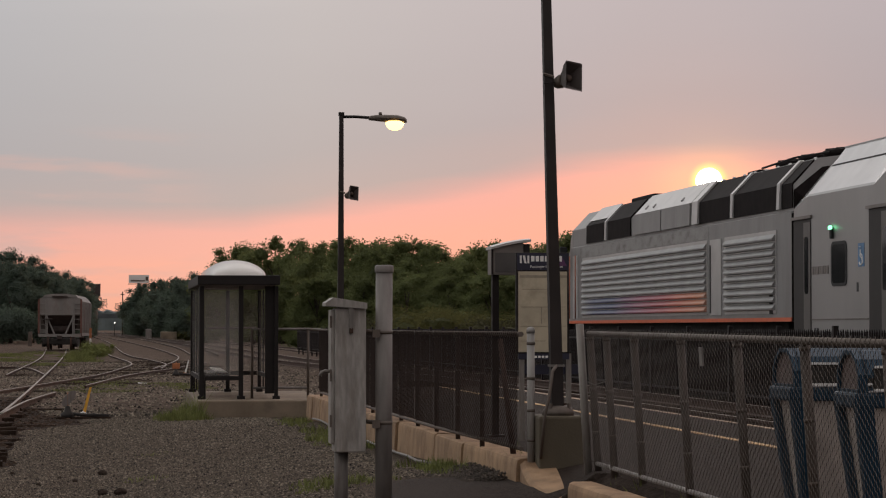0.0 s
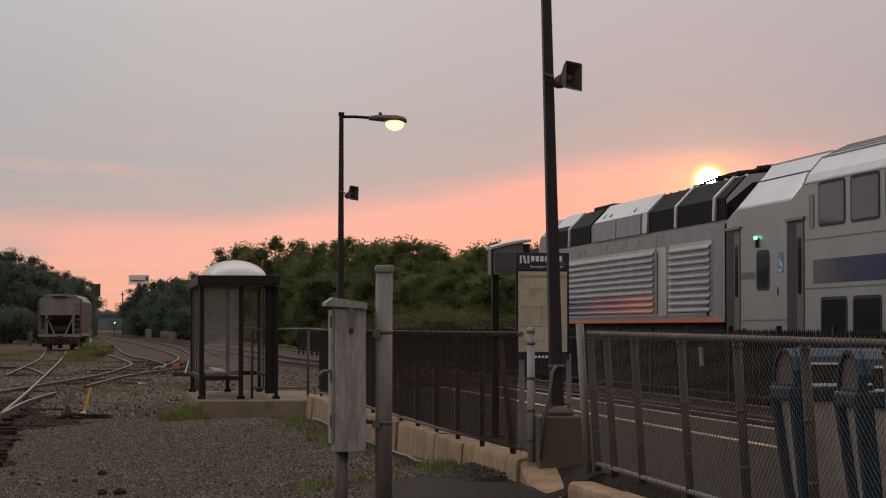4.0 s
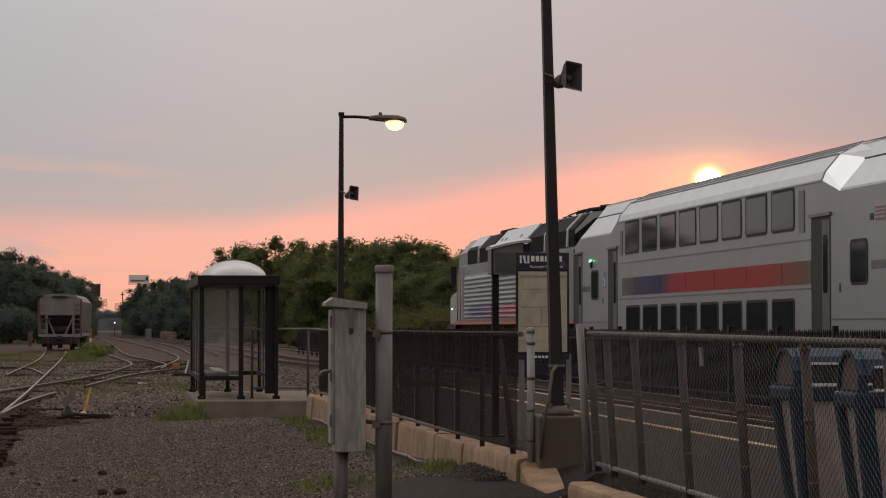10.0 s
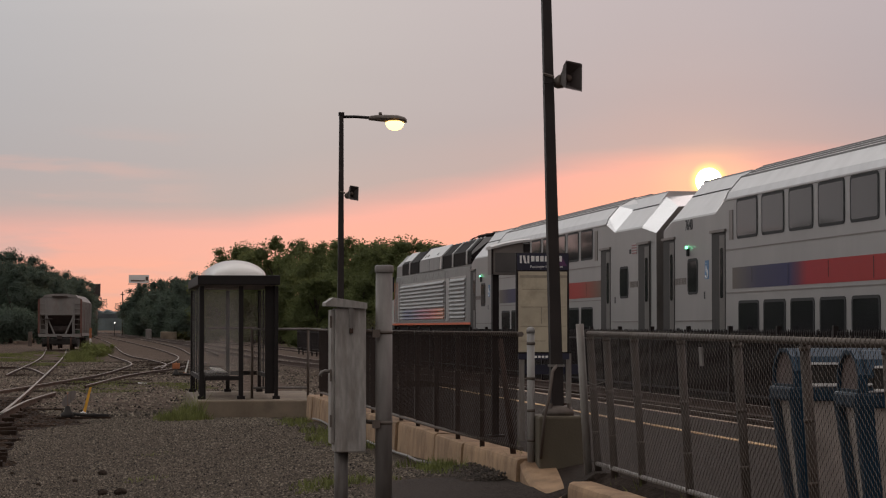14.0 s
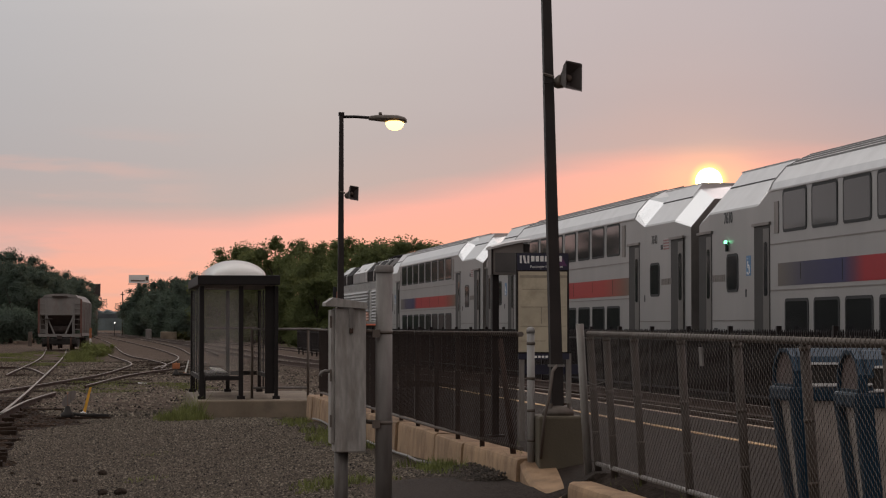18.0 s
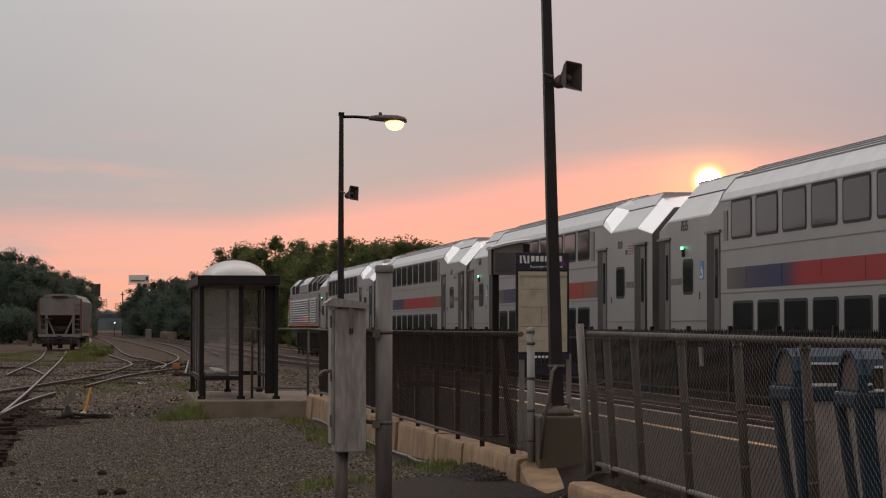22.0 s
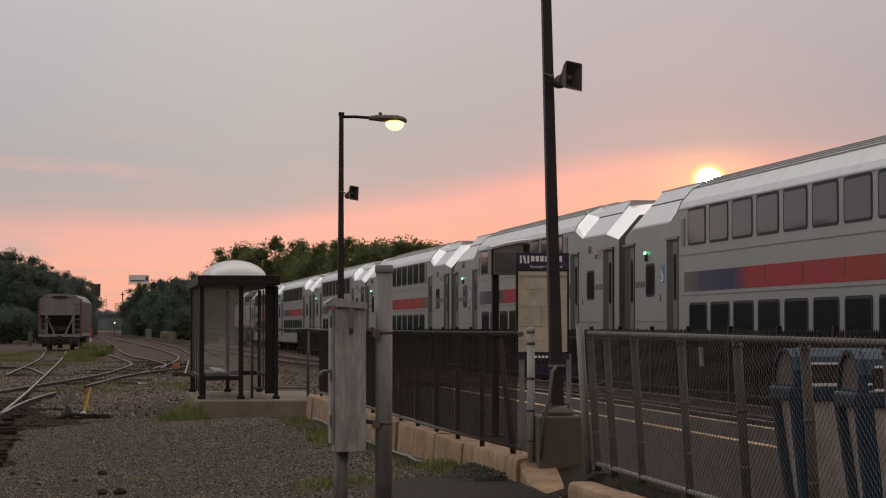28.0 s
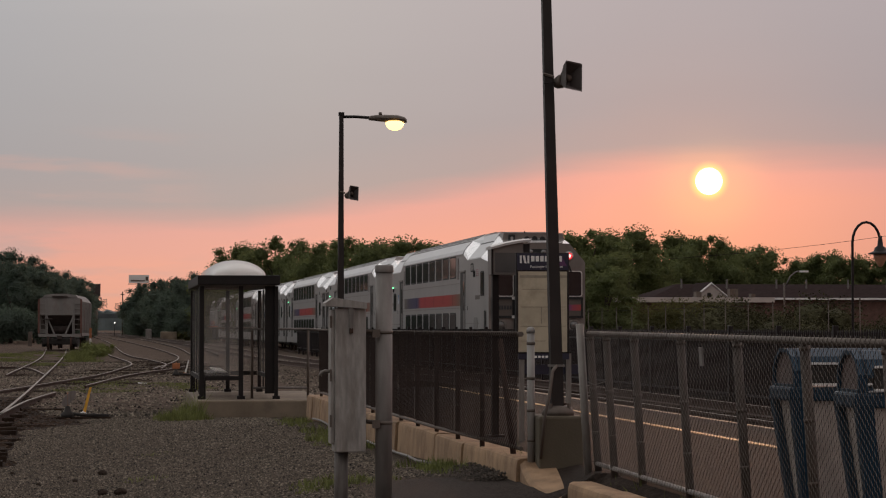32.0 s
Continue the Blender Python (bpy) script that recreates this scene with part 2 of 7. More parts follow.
M_ENDDOOR = mat("grimy_end_door", (0.125, 0.105, 0.092), 0.5, 0.4, 0.2, 3, stain=0.5, stain_color=(0.07, 0.055, 0.045), stretch=(1, 1, 0.5))
M_ROOF = mat("coach_roof_steel", (0.5, 0.49, 0.49), 0.35, 0.75, 0.08, 2)
M_ROOFD = mat("roof_rib_steel", (0.22, 0.215, 0.21), 0.5, 0.6, 0.1, 3)
M_GLASS = glass("tinted_window")
M_GLASSU = mat("tinted_upper_window", (0.03, 0.028, 0.03), 0.05, 0, 0.25, 0.9, spec=0.2)
M_FACET = mat("polished_steel_facet", (0.93, 0.91, 0.90), 0.22, 0.9, 0.04, 2)
M_SEAL = mat("rubber_seal", (0.012, 0.012, 0.012), 0.7)
# Near-black for joints, and for flat plates coloured with a recess's shade.
M_DARKGAP = mat("dark_gap", (0.024, 0.020, 0.018), 0.6, 0.2, 0.15, 4)
M_DOOR = mat("door_steel", (0.24, 0.23, 0.22), 0.45, 0.5, 0.1, 4)
M_LEAFDOOR = mat("side_door_leaf", (0.13, 0.12, 0.112), 0.45, 0.5, 0.1, 4)
M_NUMBER = mat("faded_number", (0.12, 0.115, 0.11), 0.6)
M_FLAGW = mat("faded_white_sticker", (0.42, 0.40, 0.39), 0.6)
# The sheen of polished frames is put into this pale base colour.
M_TRIM = mat("pale_sheen_trim", (0.62, 0.60, 0.58), 0.4, 0.3, 0.08, 6)
M_UNDER = mat("underframe_grime", (0.03, 0.026, 0.023), 0.85, 0.1, 0.4, 6)
M_LETTER = mat("dark_lettering", (0.03, 0.03, 0.033), 0.6)
M_WHITE = mat("white_paint", (0.75, 0.73, 0.7), 0.5, 0, 0.08, 6)
M_GREEN = mat("green_door_lamp", (0.1, 0.8, 0.3), 0.4, emit=(0.2, 1.0, 0.45, 3.2))
M_RED = mat("red_tail_lamp", (0.6, 0.02, 0.02), 0.3, emit=(1.0, 0.04, 0.05, 1.1))
M_REDC = mat("tail_lamp_core", (0.8, 0.3, 0.3), 0.3, emit=(1.0, 0.62, 0.58, 1.8))
M_HEAD = mat("headlight_lit", (0.9, 0.9, 0.8), 0.3, emit=(1.0, 0.95, 0.8, 9.0))
M_LENS = mat("unlit_lens", (0.16, 0.155, 0.15), 0.08, 0.5, 0.3, 14)
M_LOCO = mat("locomotive_grey", (0.26, 0.255, 0.25), 0.45, 0.35, 0.12, 2, stain=0.35, stain_color=(0.14, 0.13, 0.125), stretch=(1, 1, 0.4))
M_LOCOL = mat("locomotive_light_grey", (0.52, 0.51, 0.50), 0.36, 0.5, 0.1, 2)
M_PEEL = mat("peeling_grey_paint", (0.30, 0.295, 0.285), 0.5, 0.25, 0.12, 3, stain=1.0, stain_color=(0.13, 0.115, 0.105), stretch=(1, 1.6, 3.0), stain_scale=1.5)
M_NEARBLACK = mat("near_black_roof_parts", (0.011, 0.008, 0.0078), 0.6, 0.0, 0.4, 4, spec=0.04)
M_GRAB = mat("worn_orange_pipe", (0.36, 0.12, 0.065), 0.6, 0, 0.3, 9, stain=0.6, stain_color=(0.16, 0.09, 0.065))
M_ORANGE = mat("orange_stripe", (0.66, 0.13, 0.045), 0.45, 0, 0.1, 4)
RED, BLUE, GREYB = (0.33, 0.02, 0.028), (0.028, 0.03, 0.095), (0.13, 0.115, 0.10)
M_STRIPE = banded("tricolour_stripe", 1, ((-7.2, (0.14, 0.10, 0.075)), (-6.3, (0.20, 0.07, 0.045)), (-4.6, (0.33, 0.035, 0.028)), (2.4, RED), (2.9, (0.13, 0.03, 0.06)),
                                         (3.4, BLUE), (5.4, (0.045, 0.045, 0.085)), (6.9, GREYB)))
M_STRIPE.node_tree.nodes["Principled BSDF"].inputs["Specular IOR Level"].default_value = 0.12
M_LOCOBAND = banded("tricolour_louvre", 1, ((-5.4, (0.27, 0.24, 0.22)), (-4.6, (0.50, 0.19, 0.09)), (-2.8, (0.50, 0.13, 0.08)), (-1.6, (0.36, 0.06, 0.07)),
                                           (0.6, (0.26, 0.06, 0.11)), (2.6, (0.10, 0.055, 0.12)), (3.4, (0.035, 0.045, 0.12)), (5.4, (0.05, 0.06, 0.13)), (6.6, (0.20, 0.20, 0.21))))
M_LAMPON = mat("sodium_lamp_glow", (1, 0.7, 0.2), 0.4, emit=(1.0, 0.62, 0.22, 3.3))
M_YELLOW = mat("yellow_line_paint", (0.46, 0.27, 0.10), 0.6, 0, 0.4, 8, stain=1.0, stain_color=(0.055, 0.038, 0.028), stretch=(1, 0.5, 1), stain_scale=4.5)
M_TACT = mat("platform_edge_paint", (0.42, 0.28, 0.18), 0.6, 0, 0.4, 8, stain=1.0, stain_color=(0.055, 0.038, 0.028), stretch=(1, 0.5, 1), stain_scale=4.5)
M_DOME = mat("acrylic_dome", (0.9, 0.86, 0.81), 0.08, 0, 0.06, 3)
M_SIGNBLUE = mat("sign_blue", (0.016, 0.016, 0.035), 0.4, 0, 0.1, 3)
M_PAPER = mat("yellowed_timetable", (0.46, 0.395, 0.285), 0.6, 0, 0.15, 3, stain=0.55, stain_color=(0.25, 0.20, 0.135), stain_scale=4.0)
M_PAPERLINE = mat("timetable_rule", (0.27, 0.23, 0.17), 0.6)
M_PURPLE = mat("sign_emblem_purple", (0.10, 0.03, 0.10), 0.5)
M_BIN = mat("blue_bin_plastic", (0.008, 0.032, 0.056), 0.4, 0, 0.2, 4, stain=0.3, stain_color=(0.03, 0.03, 0.03), spec=0.3)
M_BINP = mat("pink_bin_panel", (0.11, 0.078, 0.068), 0.5, 0, 0.15, 4, stain=0.3, stain_color=(0.12, 0.06, 0.05))
M_BIND = mat("pale_bin_panel", (0.40, 0.34, 0.30), 0.6)
def let_through(m, color, share):
    """Adds light that passes through thin leaves."""
    nt = m.node_tree
    tl = nt.nodes.new("ShaderNodeBsdfTranslucent")
    tl.inputs[0].default_value = (*color, 1)
    mx = nt.nodes.new("ShaderNodeMixShader")
    mx.inputs[0].default_value = share
    nt.links.new(nt.nodes["Principled BSDF"].outputs[0], mx.inputs[1])
    nt.links.new(tl.outputs[0], mx.inputs[2])
    nt.links.new(mx.outputs[0], nt.nodes["Material Output"].inputs[0])
    return m


let_through(M_DOME, (0.95, 0.91, 0.86), 0.3)
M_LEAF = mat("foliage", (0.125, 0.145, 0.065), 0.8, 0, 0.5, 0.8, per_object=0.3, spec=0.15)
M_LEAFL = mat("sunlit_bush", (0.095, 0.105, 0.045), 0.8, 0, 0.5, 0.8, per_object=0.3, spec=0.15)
# The blue cast and lift of distance haze are put into this leaf colour.
M_LEAFHAZE = mat("haze_tinted_foliage", (0.105, 0.13, 0.108), 0.85, 0, 0.45, 0.8, per_object=0.2, spec=0.1)
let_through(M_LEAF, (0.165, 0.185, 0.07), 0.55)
let_through(M_LEAFHAZE, (0.105, 0.138, 0.095), 0.5)
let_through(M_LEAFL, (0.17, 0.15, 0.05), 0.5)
M_SCRUB = mat("dry_scrub", (0.07, 0.066, 0.034), 0.85, 0, 0.5, 0.7, spec=0.1)
M_BARK = mat("bark", (0.06, 0.045, 0.035), 0.9, 0, 0.3, 5, 0.5, 30)
M_GRASS = mat("grass", (0.145, 0.158, 0.05), 0.85, 0, 0.5, 2.5, spec=0.2)
M_HOPPER = mat("hopper_grey_paint", (0.23, 0.215, 0.20), 0.7, 0.1, 0.2, 1.5, stain=0.6, stain_color=(0.13, 0.06, 0.04), stretch=(1, 1, 0.4), stain_scale=0.8)
M_HOPD = mat("hopper_dark", (0.055, 0.04, 0.035), 0.8, 0.1, 0.3, 3)
M_SWY = mat("switch_target_yellow", (0.7, 0.36, 0.04), 0.5, 0, 0.15, 6)
M_SWO = mat("switch_flag_orange", (0.34, 0.12, 0.045), 0.5, 0, 0.15, 6)
# Distance haze is put into the base colours of ridge and bridge.
M_RIDGE = mat("hazy_woods", (0.11, 0.13, 0.13), 0.95, 0, 0.25, 0.12, spec=0.05)
M_BRIDGE = mat("haze_tinted_bridge", (0.09, 0.10, 0.105), 0.95, 0, 0.2, 0.3, spec=0.05)
M_BRICK = mat("far_brick", (0.12, 0.065, 0.05), 0.9, 0, 0.25, 3)
M_SHINGLE = mat("roof_shingle", (0.026, 0.0155, 0.0145), 0.95, 0, 0.3, 4, spec=0.06)
M_SIDING = mat("pale_siding", (0.38, 0.33, 0.3), 0.7, 0, 0.08, 3)
M_FLATROOF = mat("pale_flat_roof", (0.50, 0.43, 0.39), 0.7, 0, 0.15, 1)
M_CLEAR = mat("shelter_glazing", (0.55, 0.52, 0.49), 0.25)
_b = M_CLEAR.node_tree.nodes["Principled BSDF"]
_mixs = M_CLEAR.node_tree.nodes.new("ShaderNodeMixShader")
_tr = M_CLEAR.node_tree.nodes.new("ShaderNodeBsdfTransparent")
_tr.inputs[0].default_value = (0.97, 0.96, 0.95, 1)
# A pale diffuse share stands in for hazy reflections on the panes.
_mixs.inputs[0].default_value = 0.13
M_CLEAR.node_tree.links.new(_tr.outputs[0], _mixs.inputs[1])
M_CLEAR.node_tree.links.new(_b.outputs[0], _mixs.inputs[2])
M_CLEAR.node_tree.links.new(_mixs.outputs[0], M_CLEAR.node_tree.nodes["Material Output"].inputs[0])

# ---- mesh helpers ----


def box(bm, x0, x1, y0, y1, z0, z1, bevel=0.0):
    v = [bm.verts.new(p) for p in ((x0, y0, z0), (x1, y0, z0), (x1, y1, z0), (x0, y1, z0), (x0, y0, z1), (x1, y0, z1), (x1, y1, z1), (x0, y1, z1))]
    fs = [bm.faces.new([v[i] for i in q]) for q in ((0, 3, 2, 1), (4, 5, 6, 7), (0, 1, 5, 4), (1, 2, 6, 5), (2, 3, 7, 6), (3, 0, 4, 7))]
    if bevel:
        es = list({e for fc in fs for e in fc.edges})
        bmesh.ops.bevel(bm, geom=es, offset=bevel, segments=2, affect="EDGES", profile=0.5)
    return bm


def tube(bm, pts, r, n=8, r_end=None, cap=True):
    """A round bar through pts; r_end tapers it."""
    pts = [Vector(p) for p in pts]
    rings = []
    a = None
    for i, p in enumerate(pts):
        d = (pts[min(i + 1, len(pts) - 1)] - pts[max(i - 1, 0)]).normalized()
        if a is None:
            a = d.cross(Vector((0, 0, 1)) if abs(d.z) < 0.9 else Vector((1, 0, 0)))
        a = (a - d * a.dot(d)).normalized()
        b = d.cross(a)
        rr = r if r_end is None else r + (r_end - r) * i / (len(pts) - 1)
        rings.append([bm.verts.new(p + (a * math.cos(2 * math.pi * k / n) + b * math.sin(2 * math.pi * k / n)) * rr) for k in range(n)])
    for r0, r1 in zip(rings, rings[1:]):
        for k in range(n):
            bm.faces.new((r0[k], r0[(k + 1) % n], r1[(k + 1) % n], r1[k])).smooth = n > 6
    if cap:
        bm.faces.new(rings[0])
        bm.faces.new(rings[-1][::-1])
    return bm


def loft(bm, sections, closed=True, caps=True):
    rings = [[bm.verts.new(p) for p in s] for s in sections]
    n = len(rings[0])
    for r0, r1 in zip(rings, rings[1:]):
        for k in range(n if closed else n - 1):
            bm.faces.new((r0[k], r0[(k + 1) % n], r1[(k + 1) % n], r1[k]))
    if caps and closed:
        bm.faces.new(rings[0])
        bm.faces.new(rings[-1][::-1])
    return bm


def lathe(bm, prof, n=20, at=(0, 0, 0)):
    rings = [[bm.verts.new((at[0] + r * math.cos(2 * math.pi * k / n), at[1] + r * math.sin(2 * math.pi * k / n), at[2] + z)) for k in range(n)] for r, z in prof]
    for r0, r1 in zip(rings, rings[1:]):
        for k in range(n):
            bm.faces.new((r0[k], r0[(k + 1) % n], r1[(k + 1) % n], r1[k])).smooth = True
    bm.faces.new(rings[0][::-1])
    bm.faces.new(rings[-1])
    return bm


def rounded(y0, y1, z0, z1, r, n=4):
    """Corners of a rounded rectangle in the plane of y and z."""
    out = []
    for cy, cz, a0 in ((y1 - r, z1 - r, 0), (y0 + r, z1 - r, 90), (y0 + r, z0 + r, 180), (y1 - r, z0 + r, 270)):
        for i in range(n + 1):
            a = radians(a0 + 90 * i / n)
            out.append((cy + r * math.cos(a), cz + r * math.sin(a)))
    return out


def plate(bm, outline, axis, p0, p1):
    """A flat plate with that outline, thick from p0 to p1 along axis 0 (outline in y, z) or 1 (outline in x, z)."""
    def put(a, b, p):
        return (p, a, b) if axis == 0 else (a, p, b)
    return loft(bm, [[put(a, b, p0) for a, b in outline], [put(a, b, p1) for a, b in outline]])


def mesh_of(bm, name, material):
    bmesh.ops.recalc_face_normals(bm, faces=bm.faces)
    me = bpy.data.meshes.new(name)
    bm.to_mesh(me)
    bm.free()
    for m in material if isinstance(material, (list, tuple)) else (material,):
        me.materials.append(m)
    return me


def part(name, bm, material, parent=None, label=""):
    ob = new(name, mesh_of(bm, name, material) if isinstance(bm, bmesh.types.BMesh) else bm)
    ob.parent = parent
    return tagged(ob, label)


def thing(name, label, category, group="", at=None, kind=""):
    ob = new(name)
    ob.empty_display_size = 0.2
    if at is not None:
        ob.matrix_basis = at
    return tagged(ob, label, category, group, kind)


def solid(name, bm, material, label, category, group="", kind="", at=None):
    ob = new(name, mesh_of(bm, name, material))
    if at is not None:
        ob.matrix_basis = at
    return tagged(ob, label, category, group, kind)


def B(*a, **k):
    return box(bmesh.new(), *a, **k)


def T(*a, **k):
    return tube(bmesh.new(), *a, **k)

# ---- ground, tracks, platform ----
PLAT, EDGE_X, FENCE_X = 0.55, 6.86, 3.135
NEAR_X, NEAR_Z, TRAIN_X, TRAIN_Z = 9.14, 0.40, 12.87, 0.18
BEND = 2.91e-5


def smooth(a, b, v):
    u = min(1.0, max(0.0, (v - a) / (b - a)))
    return u * u * (3 - 2 * u)


def ground_z(x, y):
    """The lot lies at 0 and climbs to the gate in the fence; the track bed lies a little higher."""
    bank = (0.41 - 0.16 * smooth(17, 27, y) - 0.25 * smooth(33, 43, y)) * smooth(-0.6, 2.7, x) * (1 - smooth(4.2, 5.0, x))
    bank -= 0.10 * smooth(2.3, 2.9, x) * (1 - smooth(3.3, 3.5, x)) * (1 - smooth(16.4, 17.4, y)) * smooth(8, 10, y)
    bed = 0.1 * smooth(6.7, 7.6, x)
    bed += 0.08 * smooth(45, 52, y) * (1 - smooth(4.0, 6.0, x))
    rough = 0.012 * noise.noise((x * 1.1, y * 0.7, 0)) + 0.02 * noise.noise((x * 0.3, y * 0.2, 4))
    return bank + bed + rough - 0.012


def spaced(stops):
    out = []
    for (a, b, n) in stops:
        out += [a + (b - a) * i / n for i in range(n)]
    return out + [stops[-1][1]]


def cinder(x, y):
    """Where the lot's gravel gives way to the dark bed of the old siding."""
    edge = -1.38 + 0.5 * noise.noise((x * 0.7, y * 0.55, 9))
    return 22 < y < 43.4 and x < edge + 1.15 * smooth(37, 41.5, y) or 43.4 <= y < 53 and x < edge + 0.15 - 0.07 * (y - 43)


def make_ground():
    xs = spaced([(-2500, -60, 8), (-60, -10, 10), (-10, -3.5, 20), (-3.5, 0.5, 44), (0.5, 8, 30), (8, 40, 16), (40, 2500, 8)])
    ys = spaced([(-400, 0, 4), (0, 12, 6), (12, 50, 110), (50, 130, 80), (130, 400, 20), (400, 4500, 12)])
    verts = [(x, y, ground_z(x, y)) for y in ys for x in xs]
    n = len(xs)
    faces = [(j * n + i, j * n + i + 1, (j + 1) * n + i + 1, (j + 1) * n + i) for j in range(len(ys) - 1) for i in range(n - 1)]
    me = bpy.data.meshes.new("ground")
    me.from_pydata(verts, [], faces)
    me.materials.append(M_GRAVEL)
    me.materials.append(M_BALLAST)
    me.materials.append(M_CINDER)
    for p in me.polygons:
        c = p.center
        p.material_index = 2 if cinder(c.x, c.y) else 1 if c.y > 46 or c.x > 7 else 0
        p.use_smooth = True
    tagged(new("ground", me), "grey gravel lot and rail ballast with worn patches", "ground", kind="structure")


make_ground()


def make_asphalt():
    bm = bmesh.new()
    ys = spaced([(11.0, 18.6, 24)])
    rows = []
    for y in ys:
        x0 = 1.75 + 0.35 * (y - 14) / 4 + 0.05 * noise.noise((y, 0, 0)) - max(0, 15.6 - y) * 0.9
        row = [x0 + ((3.86 if 16.8 < y < 18.3 else 3.26) - x0) * i / 10 for i in range(11)]
        rows.append([bm.verts.new((x, y, ground_z(x, y) + 0.012 + max(0.0, 0.552 - ground_z(x, y) - 0.012) * smooth(3.1, 3.86, x))) for x in row])
    for r0, r1 in zip(rows, rows[1:]):
        for i in range(10):
            bm.faces.new((r0[i], r0[i + 1], r1[i + 1], r1[i])).smooth = True
    rows = []
    for j in range(13):
        u = -0.1 + 1.24 * j / 12
        y = 17.97 - 1.2 * u
        x0 = 3.355 - 0.13 * max(0.0, u) ** 2
        z0 = PLAT + 0.012 - 0.175 * (1 - max(0.0, 1 - max(0.0, u)) ** 1.6)
        rows.append([bm.verts.new((x0 + (3.865 - x0) * i / 8, y, z0 + (PLAT + 0.003 - z0) * smooth(0.0, 0.4, i / 8))) for i in range(9)])
    rows.append([bm.verts.new((v.co.x, v.co.y - 0.01, 0.3)) for v in rows[-1]])
    for r0, r1 in zip(rows, rows[1:]):
        for i in range(8):
            bm.faces.new((r0[i], r0[i + 1], r1[i + 1], r1[i])).smooth = True
    solid("pavement", bm, M_ASPHALT, "dark asphalt ramp leading up to the platform gate", "pavement", kind="structure")


make_asphalt()


def make_platform():
    base = tagged(new("platform", mesh_of(box(box(B(3.85, EDGE_X, -6, 41.6, -0.2, PLAT), FENCE_X + 0.1, 3.848, 18.25, 37.0, -0.2, PLAT - 0.001), 3.56, 3.848, -6, 16.8, -0.2, PLAT - 0.001), "platform", M_ASPHALT)),
                  "low asphalt station platform with painted edge lines", "platform", kind="structure")
    part("edge_strip", B(6.77, 6.84, -6, 41.5, PLAT, PLAT + 0.006), M_TACT, base, "worn pale edge strip")
    part("warning_line", B(5.74, 5.83, -6, 41.5, PLAT, PLAT + 0.005), M_YELLOW, base, "worn yellow warning line")
    part("edge_timber", B(EDGE_X, EDGE_X + 0.14, -6, 41.6, -0.1, PLAT - 0.02), M_TIE, base, "dark timber platform edge")


make_platform()


def train_path(s):
    return TRAIN_X - BEND * s * s


RAIL_PROF = [(-0.028, 0.0), (-0.028, -0.035), (-0.012, -0.05), (-0.012, -0.13), (-0.07, -0.15), (-0.07, -0.165), (0.07, -0.165), (0.07, -0.15), (0.012, -0.13), (0.012, -0.05),
             (0.028, -0.035), (0.028, 0.0)]


def rail(name, pts, parent=None, z=0.0, label=""):
    """A rail whose head runs through pts (x, y), at height z."""
    P = [Vector((p[0], p[1], z)) for p in pts]
    secs = []
    for i, p in enumerate(P):
        d = (P[min(i + 1, len(P) - 1)] - P[max(i - 1, 0)]).normalized()
        side = Vector((d.y, -d.x, 0))
        secs.append([p + side * a + Vector((0, 0, b)) for a, b in RAIL_PROF])
    bm = loft(bmesh.new(), secs)
    bm.faces.ensure_lookup_table()
    me = mesh_of(bm, name, [M_RUST, M_RAIL])
    for q in me.polygons:
        if q.normal.z > 0.9 and q.center.z > z - 0.02:
            q.material_index = 1
    ob = new(name, me)
    ob.parent = parent
    return tagged(ob, label)


def curve_pts(ctrl, step=2.5):
    """Smooth line through control points (Catmull-Rom)."""
    c = [Vector((a, b)) for a, b in ctrl]
    c = [c[0] * 2 - c[1]] + c + [c[-1] * 2 - c[-2]]
    out = []
    for i in range(1, len(c) - 2):
        n = max(2, int((c[i + 1] - c[i]).length / step))
        for k in range(n):
            t = k / n
            p = 0.5 * ((2 * c[i]) + (c[i + 1] - c[i - 1]) * t + (2 * c[i - 1] - 5 * c[i] + 4 * c[i + 1] - c[i + 2]) * t * t + (3 * c[i] - c[i - 1] - 3 * c[i + 1] + c[i + 2]) * t ** 3)
            out.append((p.x, p.y))
    out.append((c[-2].x, c[-2].y))
    return out


TIE_ME = mesh_of(B(-1.3, 1.3, -0.115, 0.115, -0.17, 0.0, bevel=0.012), "tie", M_TIE)


def track(name, label, centre, z, tie_range, far=False):
    """Two rails on timber ties along a centre line of (x, y) points."""
    t = thing(name, label, "railway track", kind="structure")
    for sgn in (-1, 1):
        pts = []
        for i, p in enumerate(centre):
            a, b = centre[max(i - 1, 0)], centre[min(i + 1, len(centre) - 1)]
            d = Vector((b[0] - a[0], b[1] - a[1])).normalized()
            pts.append((p[0] + sgn * 0.752 * d.y, p[1] - sgn * 0.752 * d.x))
        rail("rail", pts, t, z)
    lo, hi = tie_range
    acc, last = 0.0, None
    for i in range(len(centre) - 1):
        a, b = Vector(centre[i]), Vector(centre[i + 1])
        ln = (b - a).length
        k = -acc
        while k + 0.55 <= ln:
            k += 0.55
            p = a + (b - a) * (k / ln)
            if lo <= p.y <= hi:
                o = new("tie", TIE_ME)
                o.parent = t
                o.matrix_basis = pose(p.x + random.uniform(-.04, .04), p.y, z - 0.155 + random.uniform(-.01, .01), 0, 0, math.degrees(math.atan2(-(b - a).x, (b - a).y)) + random.uniform(-1.5, 1.5))
        acc = ln - k
    return t


def line_y(fn, y0, y1, n):
    return [(fn(y0 + (y1 - y0) * i / n), y0 + (y1 - y0) * i / n) for i in range(n + 1)]


